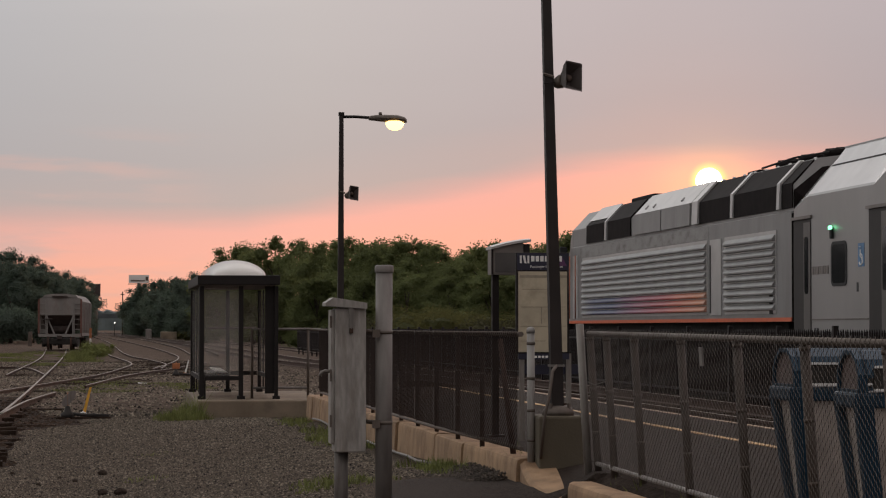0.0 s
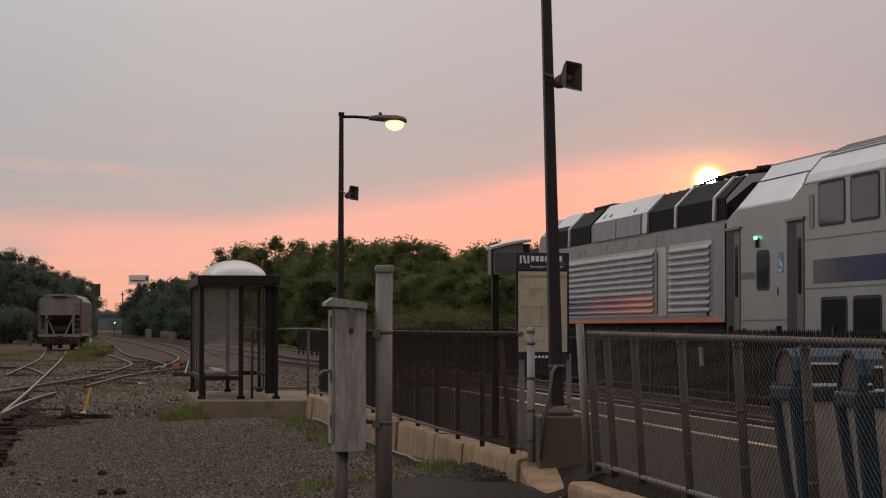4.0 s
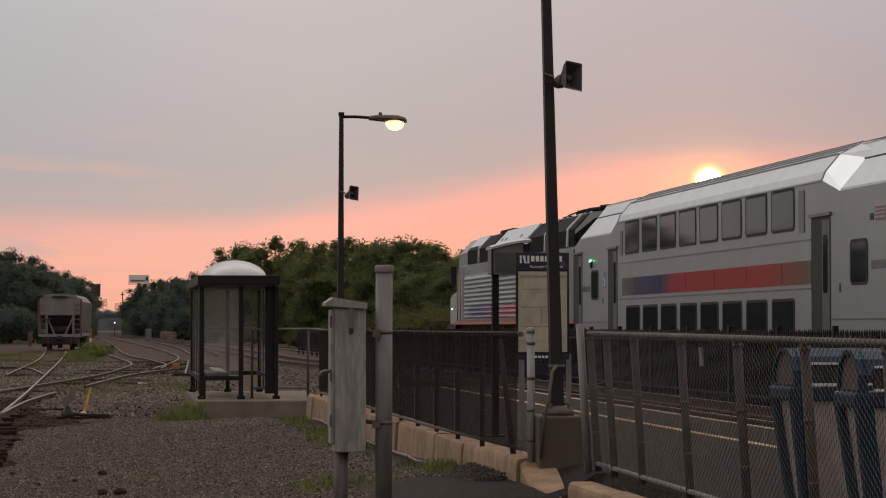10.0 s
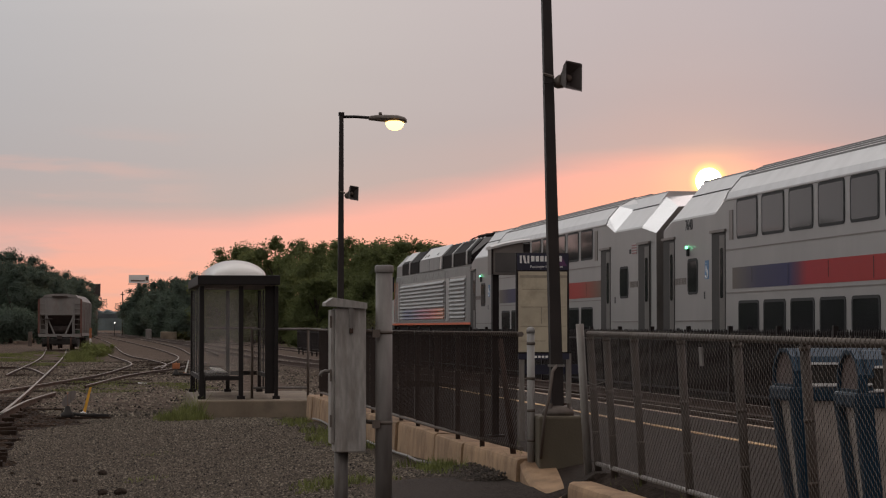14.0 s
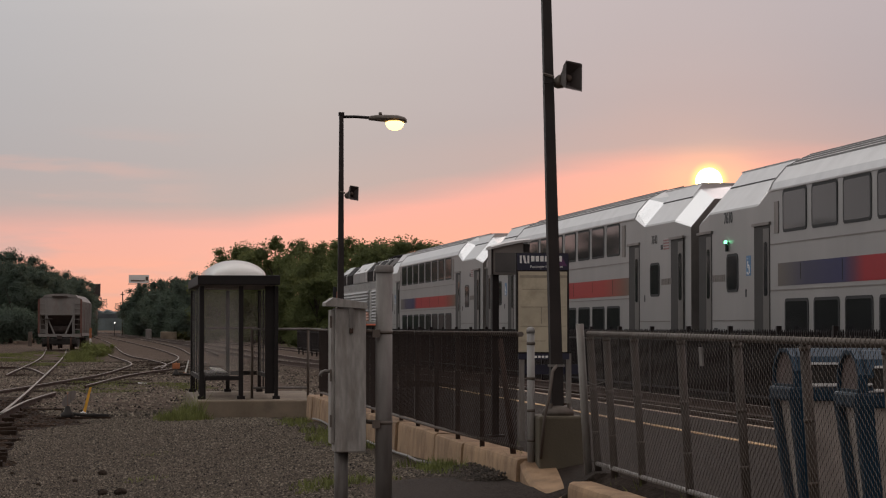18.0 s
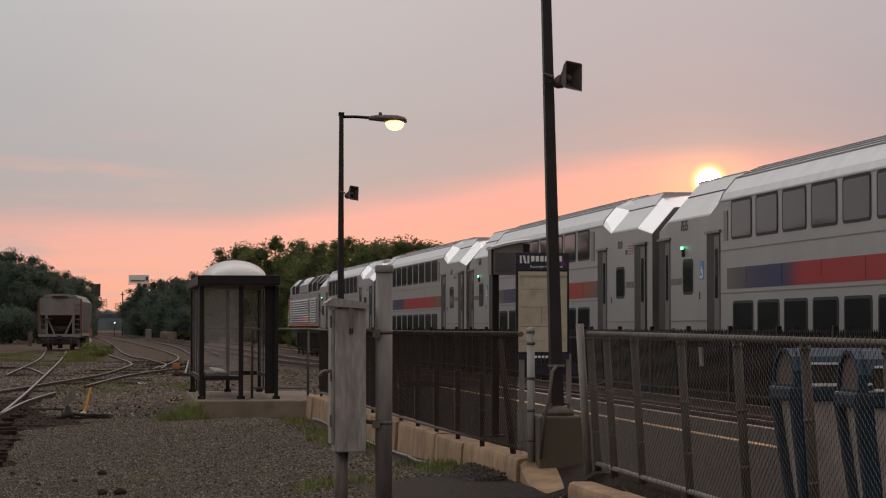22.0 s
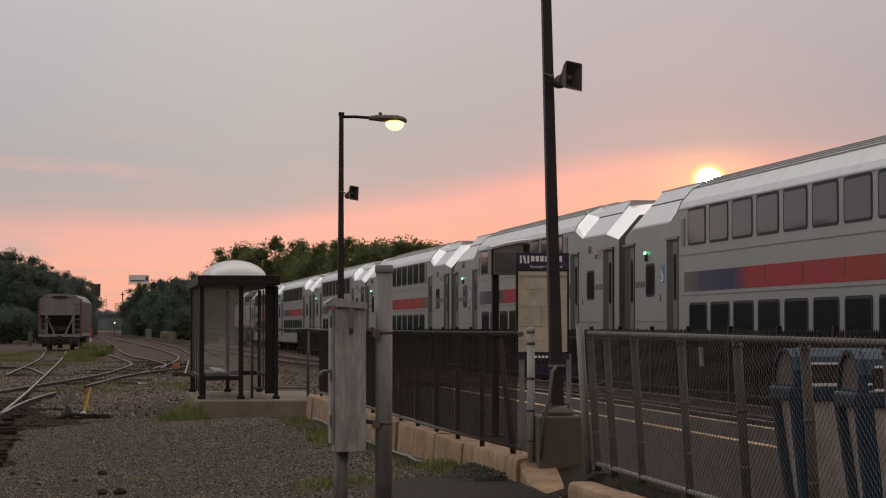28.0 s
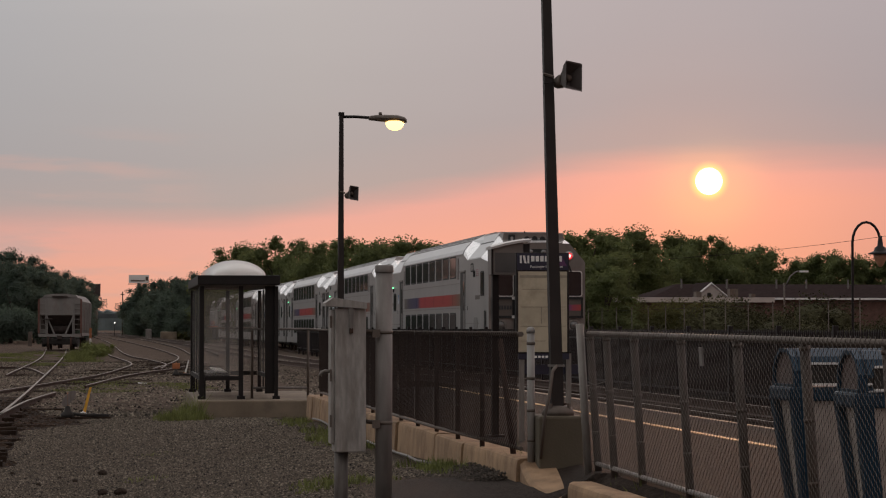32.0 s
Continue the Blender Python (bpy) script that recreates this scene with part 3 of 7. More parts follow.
track("track_main", "main line track under the train, rusty rails on timber ties", line_y(train_path, -20, 900, 60), TRAIN_Z + 0.0, (20, 40))
track("track_platform", "platform track with shiny rail heads on timber ties", line_y(lambda y: NEAR_X - BEND * y * y - 2.2 * smooth(50, 95, y), -20, 900, 90), NEAR_Z, (14, 60))
track("track_far", "far running track curving away on dark ballast", curve_pts([(5.0, 130.0), (5.45, 172.0), (5.2, 223.0), (4.2, 300.0), (2.1, 375.0), (-1.5, 480.0), (-9.0, 640.0)], 8), 0.15, (0, 0))
track("track_far", "far running track curving away on dark ballast", curve_pts([(8.0, 190.0), (7.6, 240.0), (7.0, 300.0), (5.5, 399.0), (2.9, 519.0), (-0.5, 660.0)], 8), 0.15, (0, 0))
YARD = thing("yard_turnouts", "rusty yard tracks and turnouts curving over stained ballast", "railway track", kind="structure")
YARD_LINES = []
for pts in (
    [(-1.95, 37.0), (-1.9, 39.7), (-2.0, 61.6), (-2.5, 119.0), (-3.2, 165)],
    [(-2.0, 37.0), (-1.9, 40.2), (-1.7, 48.0), (-1.3, 53.9)],
    [(-3.4, 47.0), (-2.6, 55.5), (-2.0, 60.4), (-0.4, 74.9), (0.4, 87.8), (0.72, 95.0), (0.6, 104.4), (-0.1, 123.6), (-0.6, 140), (-2.6, 165)],
    [(-0.7, 60.2), (0.5, 73.9), (2.1, 85.1), (2.7, 90.1), (3.9, 100.0)],
    [(1.4, 85.0), (1.8, 90.3), (2.4, 99.0), (3.1, 113.9), (3.3, 131.2), (2.8, 177.4), (0.4, 301.0), (-4, 480)],
    [(1.7, 85.4), (2.1, 95.9), (1.7, 108.0), (0.6, 137.5), (-0.7, 251.4), (-5, 480)],
    [(-6.2, 92.0), (-4.2, 89.8), (-3.1, 87.1), (-2.1, 74.3)],
    [(-3.3, 74.4), (-3.5, 114.8), (-4.6, 165)],
):
    rail("rail", curve_pts(pts), YARD, 0.15)
    YARD_LINES.append(curve_pts(pts, 0.56))
for i in range(40):
    o = new("tie", TIE_ME)
    o.parent = YARD
    yy = 25.5 + i * 0.56
    o.matrix_basis = pose(-2.58 - 0.012 * i + random.uniform(-.15, .12), yy + random.uniform(-.1, .1), 0.022 + random.uniform(-0.025, 0.02), random.uniform(-2, 2), random.uniform(-2, 2), random.uniform(-7, 7))


def yard_ties():
    """Old ties half sunk in the ballast under the yard rails."""
    r = random.Random(14)
    bm = bmesh.new()
    for n, line in enumerate(YARD_LINES):
        for i in range(0, len(line) - 1):
            (x, y), (x2, y2) = line[i], line[i + 1]
            if y > 110 or r.random() < (0.6 if n in (3, 4, 5) else 0.86):
                continue
            d = Vector((x2 - x, y2 - y)).normalized()
            sd = Vector((d.y, -d.x)) * r.uniform(0.8, 1.25)
            h = d * 0.105
            z = ground_z(x, y) + r.uniform(-0.012, 0.03)
            off = Vector((r.uniform(-.2, .2), 0))
            ring = [Vector((x, y)) + off + s_ * sd + e * h for s_, e in ((-1, -1), (1, -1), (1, 1), (-1, 1))]
            top = [bm.verts.new((p.x, p.y, z)) for p in ring]
            low = [bm.verts.new((p.x, p.y, z - 0.12)) for p in ring]
            bm.faces.new(top)
            for k in range(4):
                bm.faces.new((top[k], low[k], low[(k + 1) % 4], top[(k + 1) % 4]))
    o = part("sunken_ties", bm, M_TIE, YARD)
    tagged(o, kind="stuff")


yard_ties()


def make_kerb():
    """Concrete kerb blocks under the fence, with a tongue that sweeps down at the gate."""
    k = thing("kerb", "rust-stained tan concrete kerb blocks along the platform back", "kerb", kind="structure")
    y = 17.98
    i = 0
    while y < 36.4:
        ln = min((1.55, 1.25, 1.75, 1.35, 1.6)[i % 5], 36.75 - y)
        x0 = 3.105 - 0.0055 * (y - 18) + random.uniform(-.012, .012)
        zt = PLAT + 0.038 - 0.0018 * (y - 18) + random.uniform(-.01, .01)
        bm = loft(bmesh.new(), [[(x0 - 0.03, yy, 0.0), (3.36, yy, 0.0), (3.36, yy, zt - 0.02), (3.34, yy, zt), (x0 + 0.035, yy, zt), (x0 + 0.008, yy, zt - 0.012), (x0, yy, zt - 0.045)] for yy in (y, y + ln - 0.016)])
        part("kerb_block", bm, M_KERB, k)
        y += ln
        i += 1
    secs = []
    for i in range(11):
        u = i / 10
        e = smooth(0, 1, u)
        f0 = Vector((3.125 - 0.05 * math.sin(u * 2.4) + 0.10 * u * u, 17.97 - 1.32 * u, PLAT + 0.02 - 0.20 * (1 - (1 - u) ** 1.8)))
        f1 = Vector((3.37 - 0.13 * u * u, 17.97 - 1.20 * u, PLAT + 0.03 - 0.18 * (1 - (1 - u) ** 1.6)))
        secs.append([(f0.x - 0.01, f0.y, 0.1), (f1.x, f1.y, 0.1), tuple(f1), tuple(f0 + Vector((0.03, 0, 0))), (f0.x, f0.y, f0.z - 0.03)])
    part("kerb_flare", loft(bmesh.new(), secs), M_KERB, k)
    y = 16.6
    for ln in (1.15, 1.7, 1.9, 1.8):
        zt = PLAT - 0.05 + random.uniform(-.01, .01)
        bm = loft(bmesh.new(), [[(3.22, yy, 0.0), (3.43, yy, 0.0), (3.43, yy, zt - 0.01), (3.41, yy, zt), (3.27, yy, zt), (3.245, yy, zt - 0.012), (3.235, yy, zt - 0.045)] for yy in (y - ln + 0.016, y)])
        part("kerb_block", bm, M_KERB, k)
        y -= ln
    soil = bmesh.new()
    secs = []
    for j in range(60):
        yy = 10.0 + 6.72 * j / 59
        rise = 0.02 * noise.noise((yy * 4, 1, 0))
        secs.append([(3.42, yy, 0.2), (3.62, yy, 0.2), (3.62, yy, PLAT + 0.004), (3.53, yy, PLAT + 0.002 + rise), (3.46, yy, PLAT - 0.035 + rise), (3.42, yy, PLAT - 0.07)])
    tagged(part("soil_strip", loft(soil, secs), M_CINDER, k, "dark soil between kerb and platform"), kind="stuff")


make_kerb()

# ---- chain-link fences ----


def link_panel(length, height, px=0.062, pz=0.045, r=0.0015, wire=None, steps=2):
    """Woven wire: wavy upright wires hooked into their neighbours; along +y from 0, up from 0."""
    verts, faces = [], []
    n = int(length / px)
    m = math.ceil(height / pz)

    def strand(pts):
        base = len(verts)
        for i, (x, y, z) in enumerate(pts):
            p, q = pts[max(i - 1, 0)], pts[min(i + 1, len(pts) - 1)]
            dy, dz = q[1] - p[1], q[2] - p[2]
            ln = math.hypot(dy, dz)
            by, bz = -dz / ln * r, dy / ln * r
            verts.extend(((x - r, y, z), (x, y + by, z + bz), (x + r, y, z), (x, y - by, z - bz)))
        for i in range(len(pts) - 1):
            for k in range(4):
                a, b = base + 4 * i + k, base + 4 * i + (k + 1) % 4
                faces.append((a, b, b + 4, a + 4))
    for i in range(n):
        y0 = i * px
        pts = []
        for j in range(steps * m + 2):
            ph = j / steps * 2 * math.pi + (i % 2) * math.pi
            sgn = math.cos(ph)
            sgn = math.copysign(abs(sgn) ** 0.75, sgn)
            pts.append((0.003 * sgn, y0 + px * 0.5 + sgn * px * 0.52, j * pz / steps))
        strand(pts)
    me = bpy.data.meshes.new("wire_mesh")
    me.from_pydata(verts, [], faces)
    me.materials.append(wire or M_WIRE)
    return me


def chain_fence(name, label, x, posts, z_foot, z_top, thick=0.022, wire=None, post_paint=None, rail_paint=None, weave=(0.05, 0.05, 0.0029, 4)):
    f = thing(name, label, "chain-link fence", group="chain-link fences at the platform")
    y0, y1 = min(posts), max(posts)
    part("top_rail", T([(x, y0, z_top), (x, (y0 + y1) / 2, z_top), (x, y1, z_top)], 0.021, 10), rail_paint or M_GALVD, f)
    part("bottom_rail", T([(x, y0, z_foot + 0.08), (x, y0 + 5, z_foot + (0.04 if x < 3.3 else 0.08)), (x, y1, z_foot + (0.03 if x < 3.3 else 0.08))], 0.017, 8), M_GATE if rail_paint else M_GALVD, f)
    for i, y in enumerate(posts):
        if y == 17.98:      # the gate post stands there
            continue
        part("post", T([(x + 0.008, y, z_foot - (0.05 if x < 3.3 else 0.12)), (x + 0.008, y, z_top)], thick, 10), post_paint or M_FPOST, f)
    ps = sorted(posts)
    for a, b in zip(ps, ps[1:]):
        o = part("wire_mesh", link_panel(b - a, z_top - z_foot - 0.085, weave[0], weave[1], weave[2], wire, weave[3]), None, f)
        tagged(o, kind="stuff")
        o.matrix_basis = pose(x - 0.03, a, z_foot + 0.07)
    for y in ps[1:]:
        for z in (z_foot + 0.3, z_foot + 0.62, z_top - 0.05):
            part("tie_band", lathe(bmesh.new(), [(thick + 0.004, 0), (thick + 0.004, 0.02)], 10, (x + 0.008, y, z)), M_GALVD, f)
    return f


POSTS_A = [19.98 + 1.433 * i for i in range(12)]
fa = chain_fence("chain_link_fence", "weathered chain-link fence with rusty posts beside the platform", FENCE_X, [17.98] + POSTS_A, PLAT + 0.035, 1.552)
part("gate_post", T([(3.21, 17.95, 0.45), (3.205, 17.95, 1.572)], 0.030, 14), M_GATE, fa, "pale galvanised gate post")
part("post_cap", lathe(bmesh.new(), [(0.034, 0), (0.034, 0.02), (0.026, 0.04), (0.008, 0.048)], 14, (3.205, 17.95, 1.562)), M_GATE, fa)
for z in (0.72, 0.95, 1.2, 1.47):
    part("tension_band", lathe(bmesh.new(), [(0.034, 0), (0.034, 0.022)], 14, (3.207, 17.95, z)), M_GALVD, fa)
part("leaning_brace", T([(3.19, 18.65, 0.57), (3.18, 19.25, 1.5)], 0.024, 10), M_RUST, fa, "rusty leaning brace")
fb = chain_fence("chain_link_fence", "weathered chain-link fence in front of the blue bins", 3.5, [16.95, 16.38, 15.48, 14.17, 12.84, 11.54, 10.25, 9.0], PLAT - 0.04, 1.545, thick=0.027, wire=M_WIREB, post_paint=M_FPOSTB, rail_paint=M_RAILB, weave=(0.036, 0.047, 0.0015, 4))
fb.matrix_basis = Matrix.Translation((3.5, 13.5, 0.9)) @ Matrix.Rotation(radians(0.25), 4, 'X') @ Matrix.Rotation(radians(-3.6), 4, 'Y') @ Matrix.Translation((-3.5, -13.5, -0.9))
part("gate_post", T([(3.44, 17.0, 0.3), (3.447, 17.0, 1.62)], 0.03, 12), M_GALVP, fb, "grey gate post leaning slightly")
part("tag", B(3.455, 3.465, 13.45, 13.52, 1.38, 1.49), M_GALV, fb, "pale plastic tag on the mesh")
part("loose_wire", T([(3.45, 16.9, 1.20), (3.5, 16.85, 1.17), (3.56, 16.8, 1.19), (3.6, 16.78, 1.18)], 0.003, 5), M_GALV, fb)


def intertrack_fence():
    f = thing("picket_fence", "dark steel picket fence between the two tracks", "fence")
    x, y0, pitch = 10.7, 28.0, 3.03
    n = 38
    tip = loft(bmesh.new(), [[(a * k, b * k, z) for a, b in ((-1, -1), (1, -1), (1, 1), (-1, 1))] for z, k in ((0.32, 0.013), (1.535, 0.013), (1.58, 0.003))])
    picket = mesh_of(tip, "picket", M_BLACK)
    for i in range(300):
        o = new("picket", picket)
        o.parent = f
        o.matrix_basis = pose(x, y0 + i * 0.11, random.uniform(-.006, .006), random.uniform(-.6, .6), 0, 0)
    pk = bmesh.new()
    for i in range(300, int(110 / 0.11)):
        y = y0 + i * 0.11
        box(pk, x - 0.013, x + 0.013, y - 0.013, y + 0.013, 0.32, 1.57)
    o = part("picket_infill", pk, M_BLACK, f)
    tagged(o, kind="stuff")
    for z in (0.45, 1.38):
        part("picket_rail", B(x - 0.02, x + 0.02, y0, y0 + 110, z - 0.02, z + 0.02), M_BLACK, f)
    for i in range(n):
        y = 30.98 + (i - 1) * 3.02
        if y < y0 + 110:
            part("fence_post", B(x - 0.04, x + 0.04, y - 0.05, y + 0.05, 0.0, 1.635, bevel=0.008), M_BLACK, f)


intertrack_fence()

# ---- the train ----
HALF_W = 1.52


def mid_profile(k=1.0, w=HALF_W):
    right = [(w, 0.55), (w, 3.80), (w - 0.06, 3.95), (w - 0.30, 4.23), (w - 0.70, 4.43), (0.35, 4.52)]
    return right + [(-x, z) for x, z in right[::-1]]


def end_profile(w=HALF_W):
    right = [(w, 0.55), (w, 3.58), (w - 0.02, 3.62), (w - 0.44, 4.11), (w - 0.56, 4.25), (0.35, 4.31)]
    return right + [(-x, z) for x, z in right[::-1]]


def tip_profile(w=HALF_W - 0.03):
    right = [(w, 0.55), (w, 3.42), (w - 0.03, 3.46), (w - 0.36, 3.845), (w - 0.48, 3.985), (0.35, 4.02)]
    return right + [(-x, z) for x, z in right[::-1]]


def sec(profile, y):
    return [(x, y, z) for x, z in profile]


Y0 = 10.52        # from the door lamp back to the middle of a coach
FRONT, REAR = 2.1 + Y0, -23.15 + Y0


def window(parent, y0, y1, z0, z1, r=0.09, material=None, name="window", sides=(-1, 1)):
    for sd in sides:
        x = sd * HALF_W
        w = part(name, plate(bmesh.new(), rounded(y0, y1, z0, z1, r), 0, x - 0.01 * sd, x + 0.011 * sd), M_SEAL, parent)
        part("pane", plate(bmesh.new(), rounded(y0 + 0.06, y1 - 0.06, z0 + 0.05, z1 - 0.05, r - 0.03), 0, x, x + 0.012 * sd), material or M_GLASS, w)


def side_door(parent, y0, y1, z1=3.22):
    for sd in (-1, 1):
        x = sd * HALF_W
        # No recess is cut: a thin plate carries its shade as dark colour.
        d = part("side_door", B(min(x - .01 * sd, x + .006 * sd), max(x - .01 * sd, x + .006 * sd), y0, y1, 0.9, z1), M_DARKGAP, parent, "steel sliding door with its recess as a flat dark plate")
        ym = (y0 + y1) / 2
        part("door_leaf", B(min(x, x + .014 * sd), max(x, x + .014 * sd), y0 + 0.02, ym - 0.10, 0.9, z1 - 0.06), M_LEAFDOOR, d)
        part("door_window", plate(bmesh.new(), rounded(y0 + 0.13, ym - 0.16, 1.98, 2.92, 0.06), 0, x, x + 0.02 * sd), M_GLASS, d)
        part("door_header", B(min(x, x + .04 * sd), max(x, x + .04 * sd), y0 - 0.06, y1 + 0.06, z1, z1 + 0.05), M_STEELD, d)


def bars(parent, name, y0, n, z0, h, w, gap, sd=-1, material=None, x=HALF_W):
    """Plain bars in place of lettering that cannot be read."""
    bm = bmesh.new()
    for i in range(n):
        a = y0 - i * (w + gap)
        box(bm, min(sd * x, sd * (x + .008)), max(sd * x, sd * (x + .008)), a - w, a, z0, z0 + h)
    return part(name, bm, material or M_LETTER, parent)


def lettering(parent, text, size, m, material=None, name="lettering"):
    cu = bpy.data.curves.new(name, "FONT")
    cu.body, cu.size, cu.extrude, cu.offset = text, size, 0.003, 0.009 if size > 0.305 else 0.0
    ob = new(name, cu)
    dg = bpy.context.evaluated_depsgraph_get()
    me = bpy.data.meshes.new_from_object(ob.evaluated_get(dg))
    bpy.data.objects.remove(ob)
    me.materials.clear()
    me.materials.append(material or M_LETTER)
    o = new(name, me)
    o.parent = parent
    o.matrix_basis = m
    return o


def bogie(parent, y, r=0.42):
    b = part("bogie", B(-1.15, 1.15, y - 1.55, y + 1.55, 0.35, 0.75, bevel=0.06), M_UNDER, parent)
    for yy in (y - 1.3, y + 1.3):
        for sd in (-1, 1):
            w = lathe(bmesh.new(), [(r + 0.02, -0.07), (r + 0.02, -0.03), (r, -0.03), (r, 0.06), (r - 0.1, 0.07)], 24)
            bmesh.ops.transform(w, matrix=pose(sd * 0.752, yy, r, 0, 90 * sd, 0), verts=w.verts)
            part("wheel", w, M_RUST, b)


def coach(number_front, number_rear, cab=False, trim=True):
    """One double-deck coach; +y is forward, z from the rail head."""
    c = thing("passenger_coach", "stainless double-deck passenger coach with red and blue stripe on the rails", "rail coach", group="train cars")
    rear_sections = [sec(tip_profile(), REAR), sec(end_profile(), REAR + 1.22), sec(end_profile(), REAR + 3.9), sec(mid_profile(), REAR + 4.83)]
    front_sections = [sec(mid_profile(), FRONT - 5.0), sec(end_profile(), FRONT - 4.3), sec(end_profile(), FRONT - 0.85), sec(tip_profile(), FRONT)]
    bm = loft(bmesh.new(), rear_sections + front_sections)
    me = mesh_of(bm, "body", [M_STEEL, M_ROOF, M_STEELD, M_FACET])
    for p in me.polygons:
        yc = p.center.y
        if p.center.z > 3.45 and p.normal.z > 0.15 and abs(p.center.x) > (1.12 if REAR + 2 < yc < FRONT - 2 else 0.3) and (yc < REAR + 1.1 or REAR + 4.0 < yc < REAR + 4.75 or yc > FRONT - 0.8 or FRONT - 4.95 < yc < FRONT - 4.35):
            p.material_index = 3
        elif p.center.z > 3.7 and p.normal.z > 0.15:
            p.material_index = 1
        # end faces get the darker stainless
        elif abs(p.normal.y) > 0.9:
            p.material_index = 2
    ob = new("body", me)
    ob.parent = c
    rb = bmesh.new()
    for k, (x, z) in enumerate(((1.215, 4.235), (1.06, 4.31), (0.93, 4.375), (0.80, 4.435), (0.42, 4.515))):
        for sd in (-1, 1):
            box(rb, sd * x - 0.013, sd * x + 0.013, REAR + 4.9, FRONT - 5.1, z - 0.03, z + 0.02)
    part("roof_ribs", rb, M_ROOFD, c)
    part("drip_rail", B(-HALF_W - 0.02, -HALF_W + 0.02, REAR + 4.85, FRONT - 5.0, 3.79, 3.82), M_ROOF, c)
    part("roof_hatch", loft(bmesh.new(), [[(x, y, z) for x, z in ((-1.10, 4.09), (1.10, 4.09), (0.88, 4.37), (-0.88, 4.37))] for y in (REAR + 1.45, REAR + 4.8)]), M_ROOF, c)
    part("hatch_lip", B(-0.88, 0.88, REAR + 1.42, REAR + 4.85, 4.37, 4.395), M_ROOF, c)
    part("roof_hatch", loft(bmesh.new(), [[(x, y, z) for x, z in ((-1.10, 4.09), (1.10, 4.09), (0.86, 4.40), (-0.86, 4.40))] for y in (FRONT - 4.5, FRONT - 0.9)]), M_ROOF, c)
    for ya, yb in ((REAR + 1.4, REAR + 4.75), (FRONT - 4.5, FRONT - 0.9)):
        for sd in (-1, 1):
            part("hatch_seam", B(sd * 1.09 - 0.014, sd * 1.09 + 0.014, ya, yb, 4.075, 4.11), M_DARKGAP, c)
    for yy in (REAR + 4.83, FRONT - 5.06):
        part("roof_step", loft(bmesh.new(), [[(x * 1.004, y, z * 1.002) for x, z in mid_profile()[1:-1]] for y in (yy, yy + 0.06)]), M_ROOFD, c)
    part("hatch_lip", B(-0.87, 0.87, FRONT - 4.5, FRONT - 0.85, 4.40, 4.42), M_ROOF, c)
    for i in range(8):
        y1 = Y0 - 3.76 - 1.663 * i
        window(c, y1 - 1.38, y1, 3.05, 3.78, material=M_GLASSU, name="upper_window")
        y1 = Y0 - 3.86 - 1.65 * i
        window(c, y1 - 1.36, y1, 1.12, 1.92, name="lower_window")
    for y0, y1, z0, z1 in ((Y0 - 0.87, Y0 - 0.06, 2.08, 2.79),) + (() if cab else ((Y0 - 20.6, Y0 - 19.75, 2.08, 2.79),)):
        window(c, y0, y1, z0, z1, 0.12, name="vestibule_window")
    if cab:
        window(c, Y0 - 22.4, Y0 - 21.82, 2.41, 3.17, 0.06, name="cab_side_window")
        window(c, Y0 - 20.42, Y0 - 19.9, 3.18, 3.46, 0.05, material=M_DOOR, name="socket_panel")
        part("access_hatch", plate(bmesh.new(), [(Y0 - 21.25, 1.3), (Y0 - 20.5, 1.3), (Y0 - 20.5, 1.62), (Y0 - 20.6, 1.75), (Y0 - 21.15, 1.75), (Y0 - 21.25, 1.62)], 0, -HALF_W - 0.012, -HALF_W), M_DOOR, c)
        part("grab_recess", B(-HALF_W - 0.012, -HALF_W, Y0 - 22.72, Y0 - 22.5, 1.2, 1.95), M_DARKGAP, c)
        part("side_lamp", B(-HALF_W - 0.05, -HALF_W, Y0 - 20.72, Y0 - 20.62, 3.02, 3.22, bevel=0.015), M_SEAL, c)
    for y0, y1 in ((Y0 - 2.95, Y0 - 1.95), (Y0 + 1.02, Y0 + 2.0), (Y0 - 18.75, Y0 - 17.72)) + (() if cab else ((Y0 - 22.66, Y0 - 21.6),)):
        side_door(c, y0, y1)
    for sd in (-1, 1):
        x = sd * HALF_W
        part("stripe", B(min(x, x + .006 * sd), max(x, x + .006 * sd), Y0 - 17.7, Y0 - 3.45, 2.14, 2.53), M_STRIPE, c, "stripe that fades from blue to red to orange")
        for z in (2.06, 2.86, 1.55):
            y0, y1 = (Y0 - 17.7, Y0 - 3.0) if z != 1.55 else (Y0 - 1.9, Y0 + 1.0)
            part("side_seam", B(min(x, x + .012 * sd), max(x, x + .012 * sd), y0, y1, z, z + 0.018), M_STEELD, c)
        part("side_seam", B(min(x, x + .012 * sd), max(x, x + .012 * sd), Y0 - 21.5, Y0 - 18.8, 1.55, 1.568), M_STEELD, c)
        for k in range(6):
            part("stripe_joint", B(min(x, x + .009 * sd), max(x, x + .009 * sd), 5.73 - 2.25 * k, 5.755 - 2.25 * k, 2.17 if k % 2 else 2.24, 2.51), M_DARKGAP, c)
        part("vent_grille", B(min(x, x + .015 * sd), max(x, x + .015 * sd), Y0 - 17.35, Y0 - 17.05, 3.0, 3.7), M_STEELD, c)
        part("vent_grille", B(min(x, x + .015 * sd), max(x, x + .015 * sd), Y0 - 3.5, Y0 - 3.25, 3.05, 3.6), M_STEELD, c)
    part("lamp_housing", B(-HALF_W - 0.05, -HALF_W, Y0 - 0.19, Y0 - 0.11, 2.84, 3.02, bevel=0.01), M_SEAL, c)
